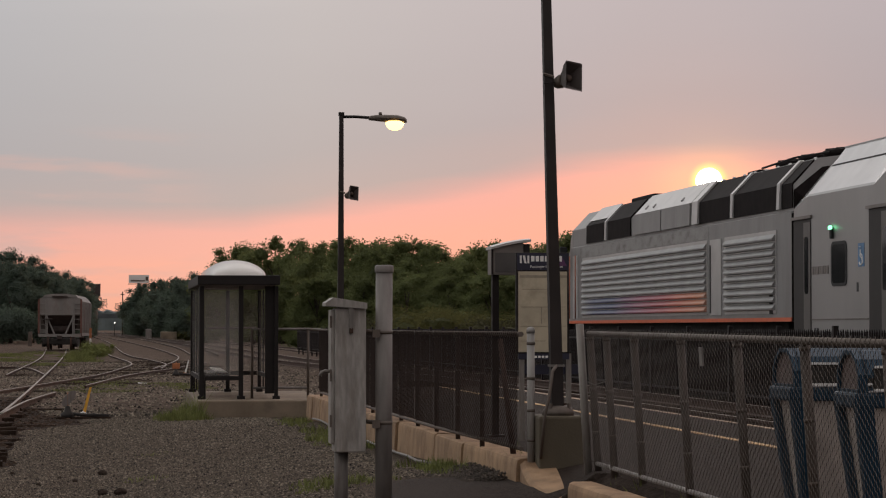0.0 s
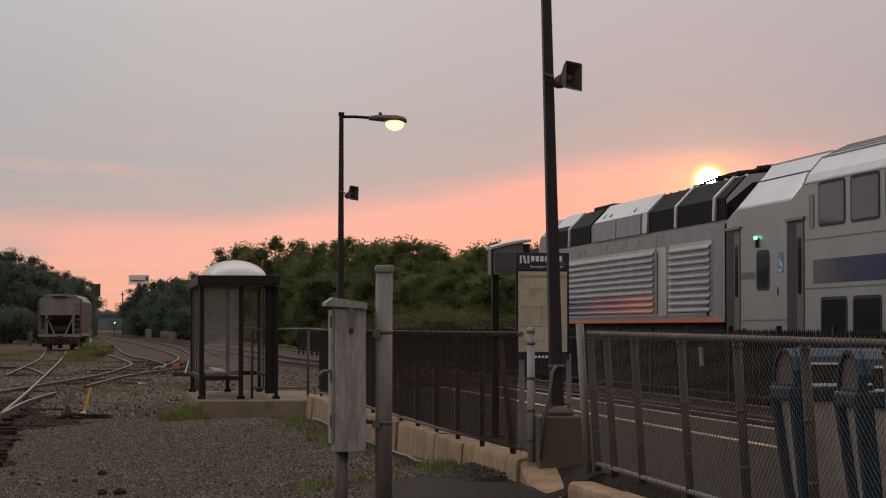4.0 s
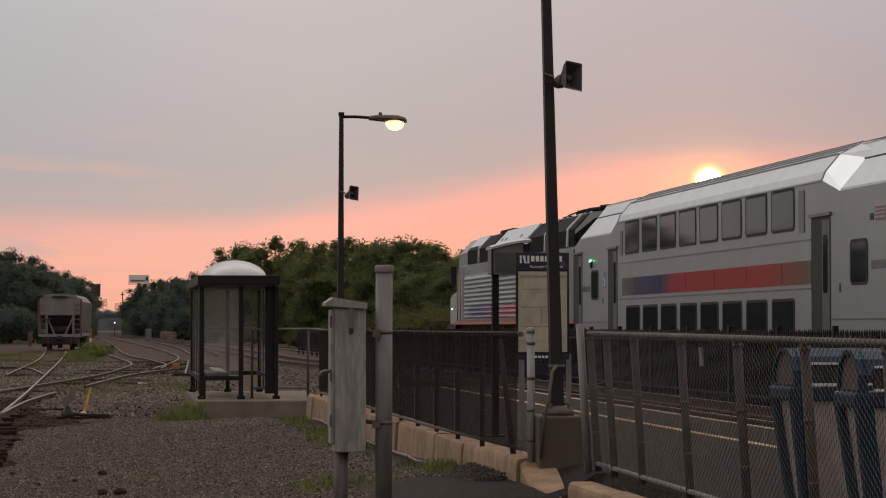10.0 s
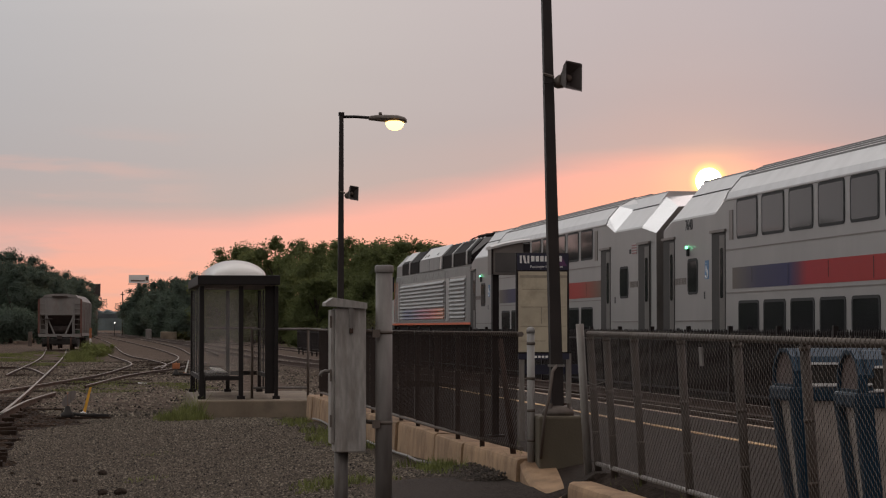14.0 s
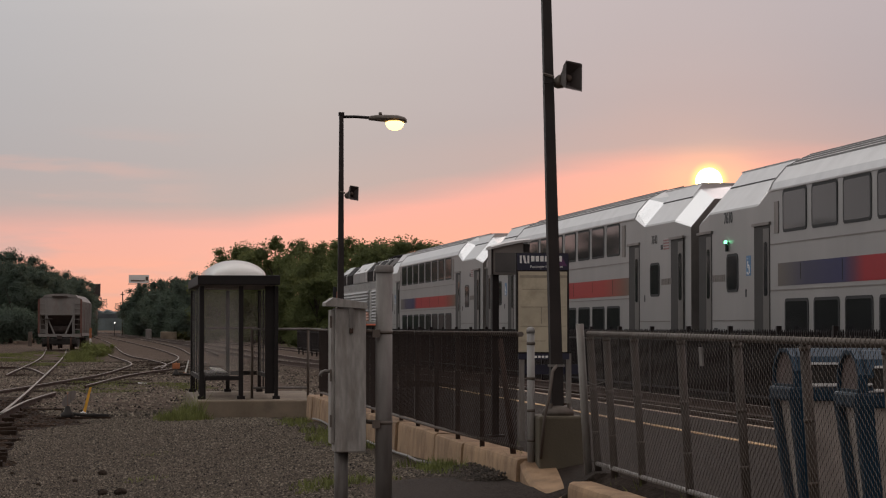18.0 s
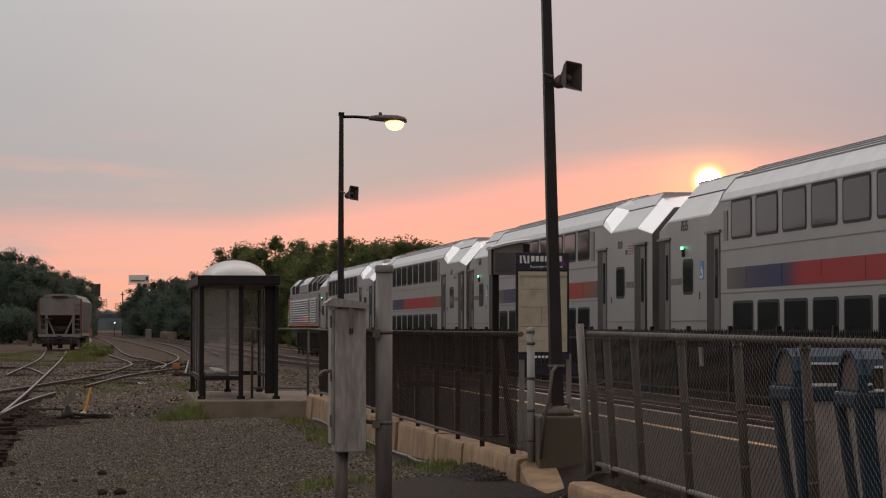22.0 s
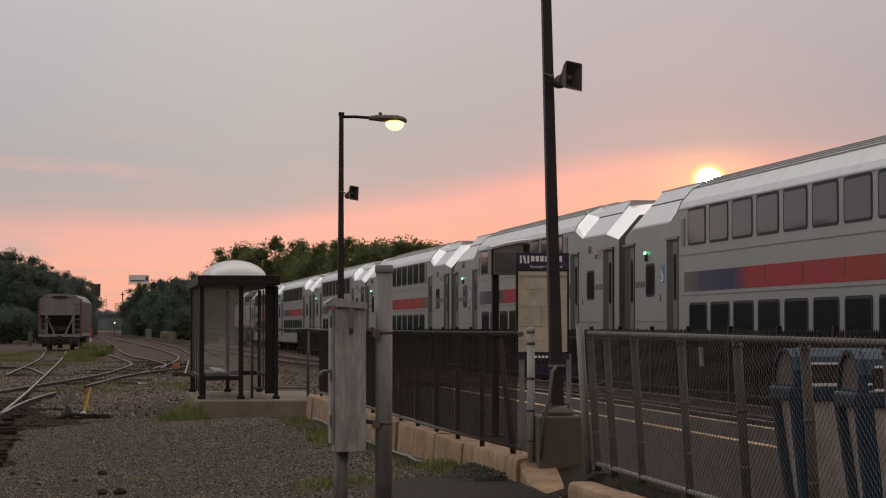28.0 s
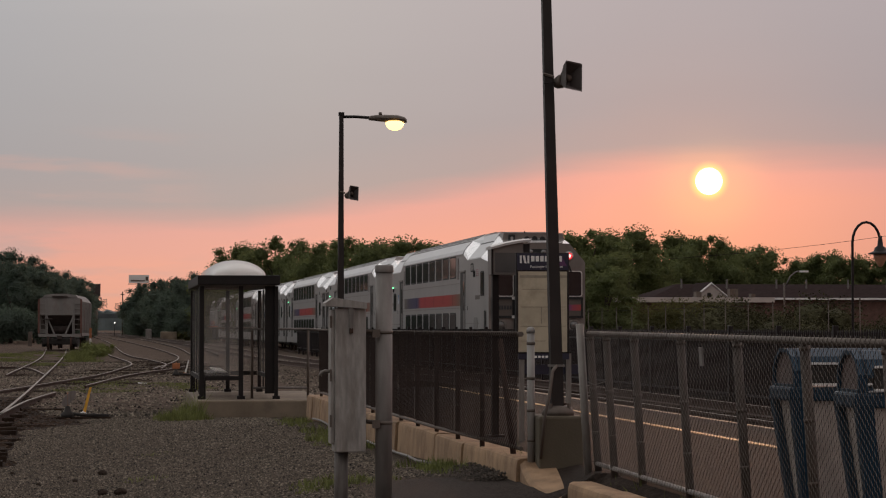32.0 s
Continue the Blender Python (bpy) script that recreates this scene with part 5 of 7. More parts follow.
def shelter():
    px0, px1, py0, py1, pz = 1.47, 3.9, 42.0, 48.2, 0.31
    pad = solid("shelter_pad", B(px0, px1, py0, py1, -0.15, pz, bevel=0.025), M_CONC, "raised tan concrete pad, stained, at the lot's edge", "concrete pad", kind="structure")
    s = thing("waiting_shelter", "dark bronze passenger shelter with white domed roof on a concrete pad", "shelter")
    x0, x1, xm, y0, y1 = 1.58, 2.93, 2.29, 42.7, 47.7
    top = 2.36
    for x, y, w in ((x0, y0, 0.042), (x0, y1, 0.04), (xm, y0, 0.042), (xm, y1, 0.04), (x1, y0, 0.035), (x1, y1, 0.035)):
        p = part("post", B(x - w, x + w, y - w, y + w, pz + 0.06, top, bevel=0.006), M_BRONZE, s)
        part("foot", B(x - w - .03, x + w + .03, y - w - .03, y + w + .03, pz, pz + 0.06), M_BRONZE, p)
    for i in range(1, 4):
        y = y0 + (y1 - y0) * i / 4
        for x in (x0, x1):
            part("mullion", B(x - 0.013, x + 0.013, y - 0.025, y + 0.025, pz + 0.1, top), M_BRONZE, s)
    for i in range(4):
        ya, yb = y0 + (y1 - y0) * i / 4 + 0.04, y0 + (y1 - y0) * (i + 1) / 4 - 0.04
        part("glass_panel", B(x0 - 0.006, x0 + 0.006, ya, yb, pz + 0.42, top - 0.02), M_CLEAR, s)
        part("glass_panel", B(x1 - 0.006, x1 + 0.006, ya, yb, pz + 0.42, top - 0.02), M_CLEAR if i else M_BRONZE, s)
        for x in (x0, x1):
            part("sill_bar", B(x - 0.03, x + 0.03, ya, yb, pz + 0.34, pz + 0.42), M_BRONZE, s)
    for xa, xb, y in ((x0 + .05, xm - .04, y0), (x0 + .05, xm - .04, y1), (xm + .05, x1 - .05, y1)):
        part("glass_panel", B(xa, xb, y - 0.006, y + 0.006, pz + 0.42, top - 0.02), M_CLEAR, s)
        part("sill_bar", B(xa, xb, y - 0.03, y + 0.03, pz + 0.34, pz + 0.42), M_BRONZE, s)
    part("advert_panel", B(x1 - 0.2, x1 - 0.02, y0 + 0.05, y0 + 0.12, pz + 0.10, top), M_BRONZE, s, "dark end panel")
    part("fascia", B(1.50, 2.98, 42.45, 48.0, top + 0.02, top + 0.19, bevel=0.01), M_BRONZE, s)
    bm = bmesh.new()
    secs = []
    for k in range(25):
        v = 0.5 - 0.5 * math.cos(math.pi * k / 24)
        y = 42.5 + 5.4 * v
        e = min(1.0, 1.12 * max(0.0, math.sin(math.pi * v)) ** 0.4)
        secs.append([(2.235 - 0.57 * math.cos(math.pi * j / 14) * (0.75 + 0.25 * e), y, top + 0.19 + 0.32 * e * math.sin(math.pi * j / 14)) for j in range(15)])
    loft(bm, secs, closed=False)
    for fc in bm.faces:
        fc.smooth = True
    part("roof_dome", bm, M_DOME, s, "translucent white acrylic dome")
    bench = thing("bench", "dark bench inside the shelter with a slatted seat", "bench")
    for i in range(3):
        part("seat_slat", B(1.72 + 0.14 * i, 1.84 + 0.14 * i, 43.6, 46.8, pz + 0.42, pz + 0.46, bevel=0.008), M_BRONZE, bench)
    for y in (43.9, 46.5):
        part("leg", B(1.66, 1.70, y - 0.03, y + 0.03, pz, pz + 0.46), M_BRONZE, bench)
        part("bracket", B(1.66, 2.1, y - 0.02, y + 0.02, pz + 0.38, pz + 0.42), M_BRONZE, bench)
    bm = bmesh.new()
    box(bm, -0.11, 0.11, -0.15, 0.15, 0, 0.025, bevel=0.008)
    solid("newspaper", bm, M_WHITE, "folded pale newspaper lying on the shelter bench", "newspaper", at=pose(1.93, 43.95, pz + 0.50, 12, 4, 24))
    r = thing("pipe_railing", "galvanised pipe railing on the shelter pad", "railing")
    xa, xb, y = 2.52, 3.55, 43.2
    for x in (xa, xb):
        part("post", T([(x, y, pz), (x, y, 1.575)], 0.026, 10), M_GALVD, r)
    for z in (0.50, 1.58):
        part("rail_bar", T([(xa, y, z), ((xa + xb) / 2, y, z), (xb, y, z)], 0.024, 10), M_GALV, r)
    part("rail_bar", T([(xb, y, 1.58), (3.5, 38.0, 1.56)], 0.022, 8), M_GALVD, r)
    part("rail_bar", T([(1.9, 48.0, 1.60), (2.9, 48.0, 1.60)], 0.022, 8), M_GALVD, r)


shelter()

# ---- lamp posts, loudspeakers ----


def horn_speaker(x, y, z, s=1.0, turn=20):
    """A paging horn on a short bracket; its mouth faces -y."""
    h = thing("loudspeaker", "dark grey paging horn loudspeaker clamped to a lamp post", "loudspeaker", group="loudspeakers on the posts")
    rings = []
    for y0, w, t in ((-0.05, 0.04, 0.045), (-0.09, 0.05, 0.06), (-0.14, 0.072, 0.095), (-0.2, 0.084, 0.125)):
        rings.append([(a * w, y0, b * t) for a, b in ((-1, -1), (1, -1), (1, 1), (-1, 1))])
    for y0, w, t in ((-0.195, 0.078, 0.114), (-0.08, 0.04, 0.05)):
        rings.append([(a * w, y0, b * t) for a, b in ((-1, -1), (1, -1), (1, 1), (-1, 1))])
    part("horn", loft(bmesh.new(), rings), M_HORN, h)
    drv = lathe(bmesh.new(), [(0.055, 0), (0.06, 0.05), (0.05, 0.11), (0.02, 0.12)], 16)
    bmesh.ops.transform(drv, matrix=pose(0, -0.06, 0, -90, 0, 0), verts=drv.verts)
    part("driver", drv, M_GALVD, h)
    cap = lathe(bmesh.new(), [(0.03, 0), (0.03, 0.03), (0.01, 0.04)], 12)
    bmesh.ops.transform(cap, matrix=pose(0, -0.1, 0, 90, 0, 0), verts=cap.verts)
    part("phase_plug", cap, M_GALVD, h)
    part("bracket", T([(-0.14, 0.06, 0.06), (-0.05, 0.03, 0.04)], 0.014, 6), M_GALVD, h)
    part("cable", T([(-0.14, 0.05, -0.03), (-0.08, 0.0, -0.02), (-0.02, 0.0, -0.01)], 0.005, 5), M_BLACK, h)
    h.matrix_basis = pose(x, y, z, -9, 7, turn) @ Matrix.Scale(s, 4)
    return h


def square_pole(bm, x0, y0, z0, x1, y1, z1, w0, w1):
    return loft(bm, [[(x + a * w, y + b * w, z) for a, b in ((-1, -1), (1, -1), (1, 1), (-1, 1))] for x, y, z, w in ((x0, y0, z0, w0), (x1, y1, z1, w1))])


def near_pole():
    p = thing("lamp_post", "tall dark bronze lamp post leaning slightly on a concrete pedestal", "lamp post", group="platform lamp posts")
    part("pedestal", B(3.235, 3.585, 17.75, 18.25, 0.3, 0.925, bevel=0.02), M_PED, p, "stained concrete pedestal")
    part("shaft", square_pole(bmesh.new(), 3.402, 17.9, 0.98, 3.29, 17.9, 5.4, 0.047, 0.030), M_POLE, p)
    part("base_cover", lathe(bmesh.new(), [(0.125, 0), (0.125, 0.03), (0.105, 0.06), (0.08, 0.075)], 18, (3.41, 17.9, 0.925)), M_GALVD, p)
    for a in range(4):
        part("anchor_bolt", T([(3.41 + 0.1 * math.cos(a * 1.57 + .8), 17.9 + 0.1 * math.sin(a * 1.57 + .8), 0.92), (3.41 + 0.1 * math.cos(a * 1.57 + .8), 17.9 + 0.1 * math.sin(a * 1.57 + .8), 1.02)], 0.014, 6), M_GALVD, p)
    part("clamp_band", B(3.342, 3.452, 17.835, 17.965, 1.30, 1.318), M_GALV, p)
    part("conduit", T([(3.38, 17.8, 1.31), (3.34, 17.75, 1.27), (3.30, 17.7, 1.05), (3.27, 17.7, 0.93), (3.24, 17.72, 0.6)], 0.013, 8), M_GALVD, p)
    horn_speaker(3.425, 17.85, 3.51, 0.9, 24)


def far_pole():
    p = thing("lamp_post", "dark lamp post with a lit amber cobra-head lamp", "lamp post", group="platform lamp posts")
    x, y = 3.262, 33.88
    part("shaft", square_pole(bmesh.new(), x - 0.01, y, 0.5, x, y, 4.68, 0.052, 0.030), M_POLE, p)
    part("pole_cap", B(x - 0.04, x + 0.04, y - 0.04, y + 0.04, 4.68, 4.73), M_BRONZE, p)
    part("arm", T([(x, y, 4.665), (x + 0.2, y, 4.67), (x + 0.46, y, 4.655)], 0.022, 8), M_BRONZE, p)
    hd = bmesh.new()
    secs = []
    for u, w, t, zz in ((0, 0.03, 0.03, 0), (0.1, 0.05, 0.045, 0.005), (0.25, 0.10, 0.055, 0), (0.42, 0.12, 0.055, -0.005), (0.52, 0.09, 0.045, -0.02), (0.555, 0.04, 0.025, -0.035)):
        secs.append([(x + 0.4 + u, y + w * math.cos(a * math.pi / 5), 4.65 + zz + t * math.sin(a * math.pi / 5)) for a in range(10)])
    loft(hd, secs)
    part("lamp_head", hd, M_GALVD, p, "grey lamp housing")
    part("photocell", lathe(bmesh.new(), [(0.025, 0), (0.025, 0.035), (0.01, 0.04)], 10, (x + 0.57, y, 4.70)), M_GALVD, p)
    bulb = bmesh.new()
    bmesh.ops.create_uvsphere(bulb, u_segments=16, v_segments=10, radius=1.0)
    bmesh.ops.transform(bulb, matrix=Matrix.Translation((x + 0.78, y, 4.578)) @ Matrix.Diagonal((0.135, 0.11, 0.105, 1)), verts=bulb.verts)
    bmesh.ops.delete(bulb, geom=[v for v in bulb.verts if v.co.z > 4.625], context="VERTS")
    for fc in bulb.faces:
        fc.smooth = True
    part("lamp_glass", bulb, M_LAMPON, p, "glowing amber glass bowl")
    horn_speaker(x + 0.10, y - 0.05, 3.52, 0.84, 24)


near_pole()
far_pole()

# ---- signal case and steel post in the lot ----


def signal_case():
    zb = ground_z(1.5, 15.4)
    c = thing("signal_case", "weathered aluminium equipment case on a steel stub post", "equipment case")
    part("stub_post", T([(1.49, 15.45, zb - 0.1), (1.49, 15.45, 0.85)], 0.046, 14), M_STUB, c)
    part("case_body", B(1.437, 1.643, 15.34, 15.56, 0.785, 1.73, bevel=0.008), M_BOX, c)
    part("case_side", B(1.412, 1.437, 15.36, 15.54, 0.84, 1.72, bevel=0.004), M_BOX, c)
    part("case_lid", loft(bmesh.new(), [[(1.375, y, 1.745), (1.647, y, 1.725), (1.647, y, 1.765), (1.425, y, 1.80), (1.375, y, 1.765)] for y in (15.31, 15.59)]), M_BOX, c, "sloping rain lid")
    part("hasp", loft(bmesh.new(), [[(1.527, 15.315, 1.73), (1.559, 15.315, 1.73), (1.555, 15.315, 1.61), (1.543, 15.315, 1.595), (1.531, 15.315, 1.61)], [(1.527, 15.34, 1.73), (1.559, 15.34, 1.73), (1.555, 15.34, 1.61), (1.543, 15.34, 1.595), (1.531, 15.34, 1.61)]]), M_GALV, c)
    part("padlock", B(1.531, 1.555, 15.318, 15.34, 1.565, 1.60, bevel=0.004), M_RUST, c)
    for z in (0.95, 1.25, 1.6):
        part("hinge", T([(1.41, 15.34, z), (1.41, 15.34, z + 0.08)], 0.008, 6), M_GALVD, c)
    part("elbow_conduit", T([(1.415, 15.4, 1.315), (1.375, 15.4, 1.318), (1.355, 15.4, 1.31), (1.345, 15.4, 1.285)], 0.011, 8), M_GALV, c)
    for z in (0.985, 1.58):
        part("strap", T([(1.64, 15.45, z), (1.735, 15.42, z - 0.01)], 0.014, 8), M_GALVD, c)
    p = thing("steel_post", "grey capped steel post standing in the lot", "post")
    zb = ground_z(1.77, 15.4)
    part("shaft", T([(1.765, 15.4, zb - 0.1), (1.768, 15.4, 1.98)], 0.056, 20), M_GALV, p)
    part("cap", lathe(bmesh.new(), [(0.0615, 0), (0.0625, 0.006), (0.0625, 0.042), (0.055, 0.05), (0.01, 0.052)], 20, (1.768, 15.4, 1.965)), M_GALV, p)
    for z in (0.965, 1.56):
        part("clamp", lathe(bmesh.new(), [(0.059, 0), (0.059, 0.022)], 20, (1.766, 15.4, z)), M_GALVD, p)
        part("clamp_ear", B(1.685, 1.735, 15.33, 15.36, z - 0.022, z + 0.03), M_GALVD, p)


signal_case()

# ---- notice board and hooded box on the platform ----


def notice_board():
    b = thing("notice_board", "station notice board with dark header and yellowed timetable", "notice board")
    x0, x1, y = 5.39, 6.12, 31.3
    k, lift = 0.687, 0.501       # scaled to about two thirds towards the camera eye, keeping its outline
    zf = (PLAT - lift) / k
    z0, z1 = 1.255, 2.62
    zh = 2.385
    part("panel_frame", B(x0, x1, y, y + 0.06, z0, z1, bevel=0.008), M_BRONZE, b)
    part("timetable", B(x0 + 0.03, x1 - 0.03, y - 0.006, y, z0 + 0.02, zh - 0.02), M_PAPER, b, "yellowed timetable poster")
    part("header", B(x0 + 0.012, x1 - 0.012, y - 0.008, y, zh, z1 - 0.01), M_SIGNBLUE, b, "dark blue header")
    for i, (xa, xb, z) in enumerate(((0.05, 0.70, 2.28), (0.08, 0.62, 2.12), (0.06, 0.68, 1.88), (0.06, 0.68, 1.62), (0.06, 0.4, 1.42), (0.34, 0.352, 1.66))):
        part("timetable_rule", B(x0 + xa, x0 + xb, y - 0.009, y - 0.004, z, z + (0.035 if i == 0 else 0.008 if i < 5 else 0.22)), M_PAPERLINE, b)
    # emblem and name drawn as plain shapes
    em = bmesh.new()
    for q in ([(0, 0), (0.026, 0), (0.026, 0.105), (0, 0.105)], [(0.04, 0.105), (0.07, 0.105), (0.092, 0), (0.062, 0)], [(0.104, 0), (0.13, 0), (0.13, 0.105), (0.104, 0.105)]):
        plate(em, [(x0 + 0.05 + a, 2.475 + c) for a, c in q], 1, y - 0.013, y - 0.007)
    part("emblem", em, M_WHITE, b, "white emblem")
    nm = bmesh.new()
    for i in range(7):
        box(nm, x0 + 0.205 + i * 0.063, x0 + 0.25 + i * 0.063, y - 0.012, y - 0.007, 2.5, 2.575)
    part("name_bars", nm, M_WHITE, b)
    part("emblem_patch", loft(bmesh.new(), [[(x1 - 0.16, yy, 2.44), (x1 - 0.03, yy, 2.44), (x1 - 0.11, yy, 2.58)] for yy in (y - 0.011, y - 0.007)]), M_PURPLE, b)
    lettering(b, "Passenger Information", 0.05, pose(x0 + 0.19, y - 0.009, 2.415, 90, 0, 0), M_WHITE, "header_text")
    part("footer", B(x0 + 0.03, x1, y, y + 0.04, z0 - 0.08, z0), M_SIGNBLUE, b)
    fb_ = bmesh.new()
    for i in range(5):
        box(fb_, x0 + 0.25 + i * 0.05, x0 + 0.285 + i * 0.05, y - 0.003, y + 0.001, z0 - 0.06, z0 - 0.03)
    part("footer_bars", fb_, M_WHITE, b)
    for x in (x0 + 0.08, x1 - 0.005):
        part("leg", B(x - 0.035, x + 0.035, y + 0.01, y + 0.05, zf, z0), M_GALVP, b)
    part("lower_panel", B(x0 + 0.1, x1 + 0.2, y + 0.1, y + 0.13, zf + 0.9, z0 - 0.15), M_SIGNBLUE, b)
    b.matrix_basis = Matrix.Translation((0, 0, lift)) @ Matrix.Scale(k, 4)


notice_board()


def hooded_box():
    h = thing("hooded_display", "grey hooded display box on a black post", "display box")
    x0, x1, y, z0, z1 = 3.605, 3.98, 22.3, 2.115, 2.455
    out = [(x0, z0), (3.91, z0), (3.91, z1 - 0.03), (x0, z1 - 0.085)]
    part("box_body", plate(bmesh.new(), out, 1, y, y + 0.26), M_STEELD, h)
    part("box_end", B(3.912, 3.972, y - 0.004, y + 0.25, z1 - 0.20, z1 - 0.045), M_BLACK, h, "black end block")
    part("box_edge", B(x0 - 0.008, x0 + 0.012, y - 0.012, y, z0, z1 - 0.085), M_BLACK, h)
    part("display_glass", B(x0 + 0.03, 3.895, y - 0.006, y, z0 + 0.02, z1 - 0.13), M_STEELG, h, "dull grey display glass")
    secs = []
    for i in range(11):
        u = i / 10
        zz = z1 - 0.085 + 0.075 * u + 0.012 * math.sin(u * 3.1)
        secs.append([(x0 - 0.012 + (x1 - x0 + 0.012) * u, yy, zz + dz) for yy, dz in ((y - 0.05, -0.014), (y + 0.3, -0.014), (y + 0.3, 0.01), (y + 0.1, 0.022), (y - 0.05, 0.008))])
    part("hood", loft(bmesh.new(), secs), M_LOCOL, h, "curved pale hood")
    part("post", B(3.622, 3.686, y + 0.08, y + 0.145, PLAT, z0), M_BLACK, h)
    part("foot", B(3.57, 3.74, y + 0.03, y + 0.2, PLAT, PLAT + 0.02), M_BLACK, h)


M_STEELG = mat("dull_display_glass", (0.09, 0.082, 0.078), 0.35, 0.1, 0.2, 3)
hooded_box()


def litter_bin(x, y, turn):
    """Plastic bin: blue corner posts, panels between them, an arched hood with an opening."""
    b = thing("litter_bin", "blue plastic litter bin with arched hood and pinkish panels", "litter bin", group="bins behind the fence")
    w, zt = 0.27, 0.66
    for a in (-1, 1):
        for c in (-1, 1):
            part("corner_post", loft(bmesh.new(), [[(a * k + dx, c * k + dy, z) for dx, dy in ((-.045, -.045), (.045, -.045), (.045, .045), (-.045, .045))] for z, k in ((0, w - 0.085), (zt, w))]), M_BIN, b)
    for a, c in ((0, -1), (-1, 0), (1, 0), (0, 1)):
        rows_ = []
        for z, k in ((0.03, w - 0.10), (zt, w - 0.02)):
            hx, hy = (0.02, k) if a else (k, 0.02)
            rows_.append([(a * k + i * hx, c * k + j * hy, z) for i, j in ((-1, -1), (1, -1), (1, 1), (-1, 1))])
        part("side_panel", loft(bmesh.new(), rows_), M_BIND, b)
    part("collar", B(-w - 0.035, w + 0.035, -w - 0.05, w + 0.05, zt - 0.02, zt + 0.06, bevel=0.015), M_BIN, b)
    arch = [(-w - .03, 0), (w + .03, 0), (w + .03, 0.09), (w - .04, 0.17), (0.1, 0.215), (-0.1, 0.215), (-w + .04, 0.17), (-w - .03, 0.09)]
    inner = [(-w + .0, 0.015), (w - .0, 0.015), (w - .0, 0.085), (w - .06, 0.15), (0.09, 0.192), (-0.09, 0.192), (-w + .06, 0.15), (-w + .0, 0.085)]
    for yy in (-w - 0.03, w - 0.02):
        bm = bmesh.new()
        vs = [[bm.verts.new((px, y2, zt + 0.06 + pz)) for px, pz in o] for y2 in (yy, yy + 0.05) for o in (arch, inner)]
        o0, i0, o1, i1 = vs
        n = len(arch)
        for k in range(n):
            j = (k + 1) % n
            for q in ((o0[k], o0[j], i0[j], i0[k]), (o1[k], i1[k], i1[j], o1[j]), (o0[k], o1[k], o1[j], o0[j]), (i0[k], i0[j], i1[j], i1[k])):
                bm.faces.new(q)
        part("hood_arch", bm, M_BIN, b)
        part("hood_panel", plate(bmesh.new(), inner, 1, yy + 0.02, yy + 0.03), M_BINP, b, "grey-brown panel in the hood's arch").location.z = zt + 0.06
    bm = bmesh.new()
    loft(bm, [[(px, yy, zt + 0.06 + pz) for px, pz in arch[2:]] + [(px, yy, zt + 0.045 + pz) for px, pz in arch[:1:-1]] for yy in (-w, w)])
    part("hood_shell", bm, M_BIN, b)
    for z in (zt + 0.068, zt + 0.185):
        part("opening_lip", B(-w - 0.055, -w - 0.035, -w + 0.05, w - 0.05, z, z + 0.012), M_WHITE, b, "pale rim of the opening")
    # no hole is cut: a dark plate gives the hollow's shade by colour
    part("opening", B(-w - 0.04, -w - 0.01, -w + 0.05, w - 0.05, zt + 0.08, zt + 0.185), M_UNDER, b)
    b.matrix_basis = pose(x, y, PLAT, 0, 0, turn) @ Matrix.Diagonal((0.64, 1, 1, 1))
    return b


litter_bin(4.06, 12.94, 92)
litter_bin(4.06, 11.74, 89)

# ---- yard: switch stands, hopper wagon, marker post ----


def switch_stand(x, y, h, flag, target):
    s = thing("switch_stand", "low switch stand with a bright lever blade" if not flag else "low switch stand with an orange flag and a pale lever blade", "switch stand", group="switch stands")
    z = ground_z(x, y)
    part("headblock", B(x - 0.42, x + 0.55, y - 0.12, y + 0.12, z - 0.05, z + 0.035, bevel=0.02), M_TIE, s)
    gb = lathe(bmesh.new(), [(0.12, 0), (0.12, 0.05), (0.07, 0.10), (0.045, 0.17), (0.03, 0.2)], 14, (x - 0.22, y, z + 0.03))
    part("gear_box", gb, M_UNDER, s)
    part("crank", T([(x - 0.2, y, z + 0.09), (x + 0.02, y - 0.04, z + 0.07), (x + 0.5, y - 0.02, z + 0.05)], 0.03, 7), M_UNDER, s)
    bm = loft(bmesh.new(), [[(x + 0.06 + 0.12 * u - wd, y - 0.03, z + 0.06 + h * u), (x + 0.06 + 0.12 * u + wd, y - 0.03, z + 0.06 + h * u), (x + 0.06 + 0.12 * u + wd, y, z + 0.06 + h * u), (x + 0.06 + 0.12 * u - wd, y, z + 0.06 + h * u)] for u, wd in ((0, 0.028), (1, 0.02))])
    part("lever_blade", bm, M_WHITE if flag else M_SWY, s, "pale lever blade" if flag else "yellow lever blade")
    part("lever_foot", T([(x - 0.03, y - 0.02, z + 0.05), (x + 0.05, y - 0.02, z + 0.12), (x + 0.14, y - 0.02, z + 0.06)], 0.02, 7), M_SWO if flag else M_WHITE, s)
    part("spindle", T([(x - 0.22, y, z + 0.2), (x - 0.22, y, z + 0.46)], 0.016, 8), M_SWO, s)
    if flag:
        part("flag_plate", B(x - 0.34, x - 0.10, y - 0.012, y + 0.012, z + 0.24, z + 0.42, bevel=0.01), M_SWO, s, "faded orange flag plate")
    else:
        fl = lathe(bmesh.new(), [(0.13, 0), (0.13, 0.008)], 22)
        bmesh.ops.transform(fl, matrix=pose(x - 0.2, y, z + 0.36, 0, 0, 20) @ pose(0, 0, 0, 0, 42, 0) @ pose(0, 0, 0, 90, 0, 0) @ Matrix.Diagonal((0.6, 1.35, 1, 1)), verts=fl.verts)
        part("flag_disc", fl, M_GALV, s, "weathered grey target disc")
    return s


switch_stand(-0.58, 42.2, 0.5, False, True)
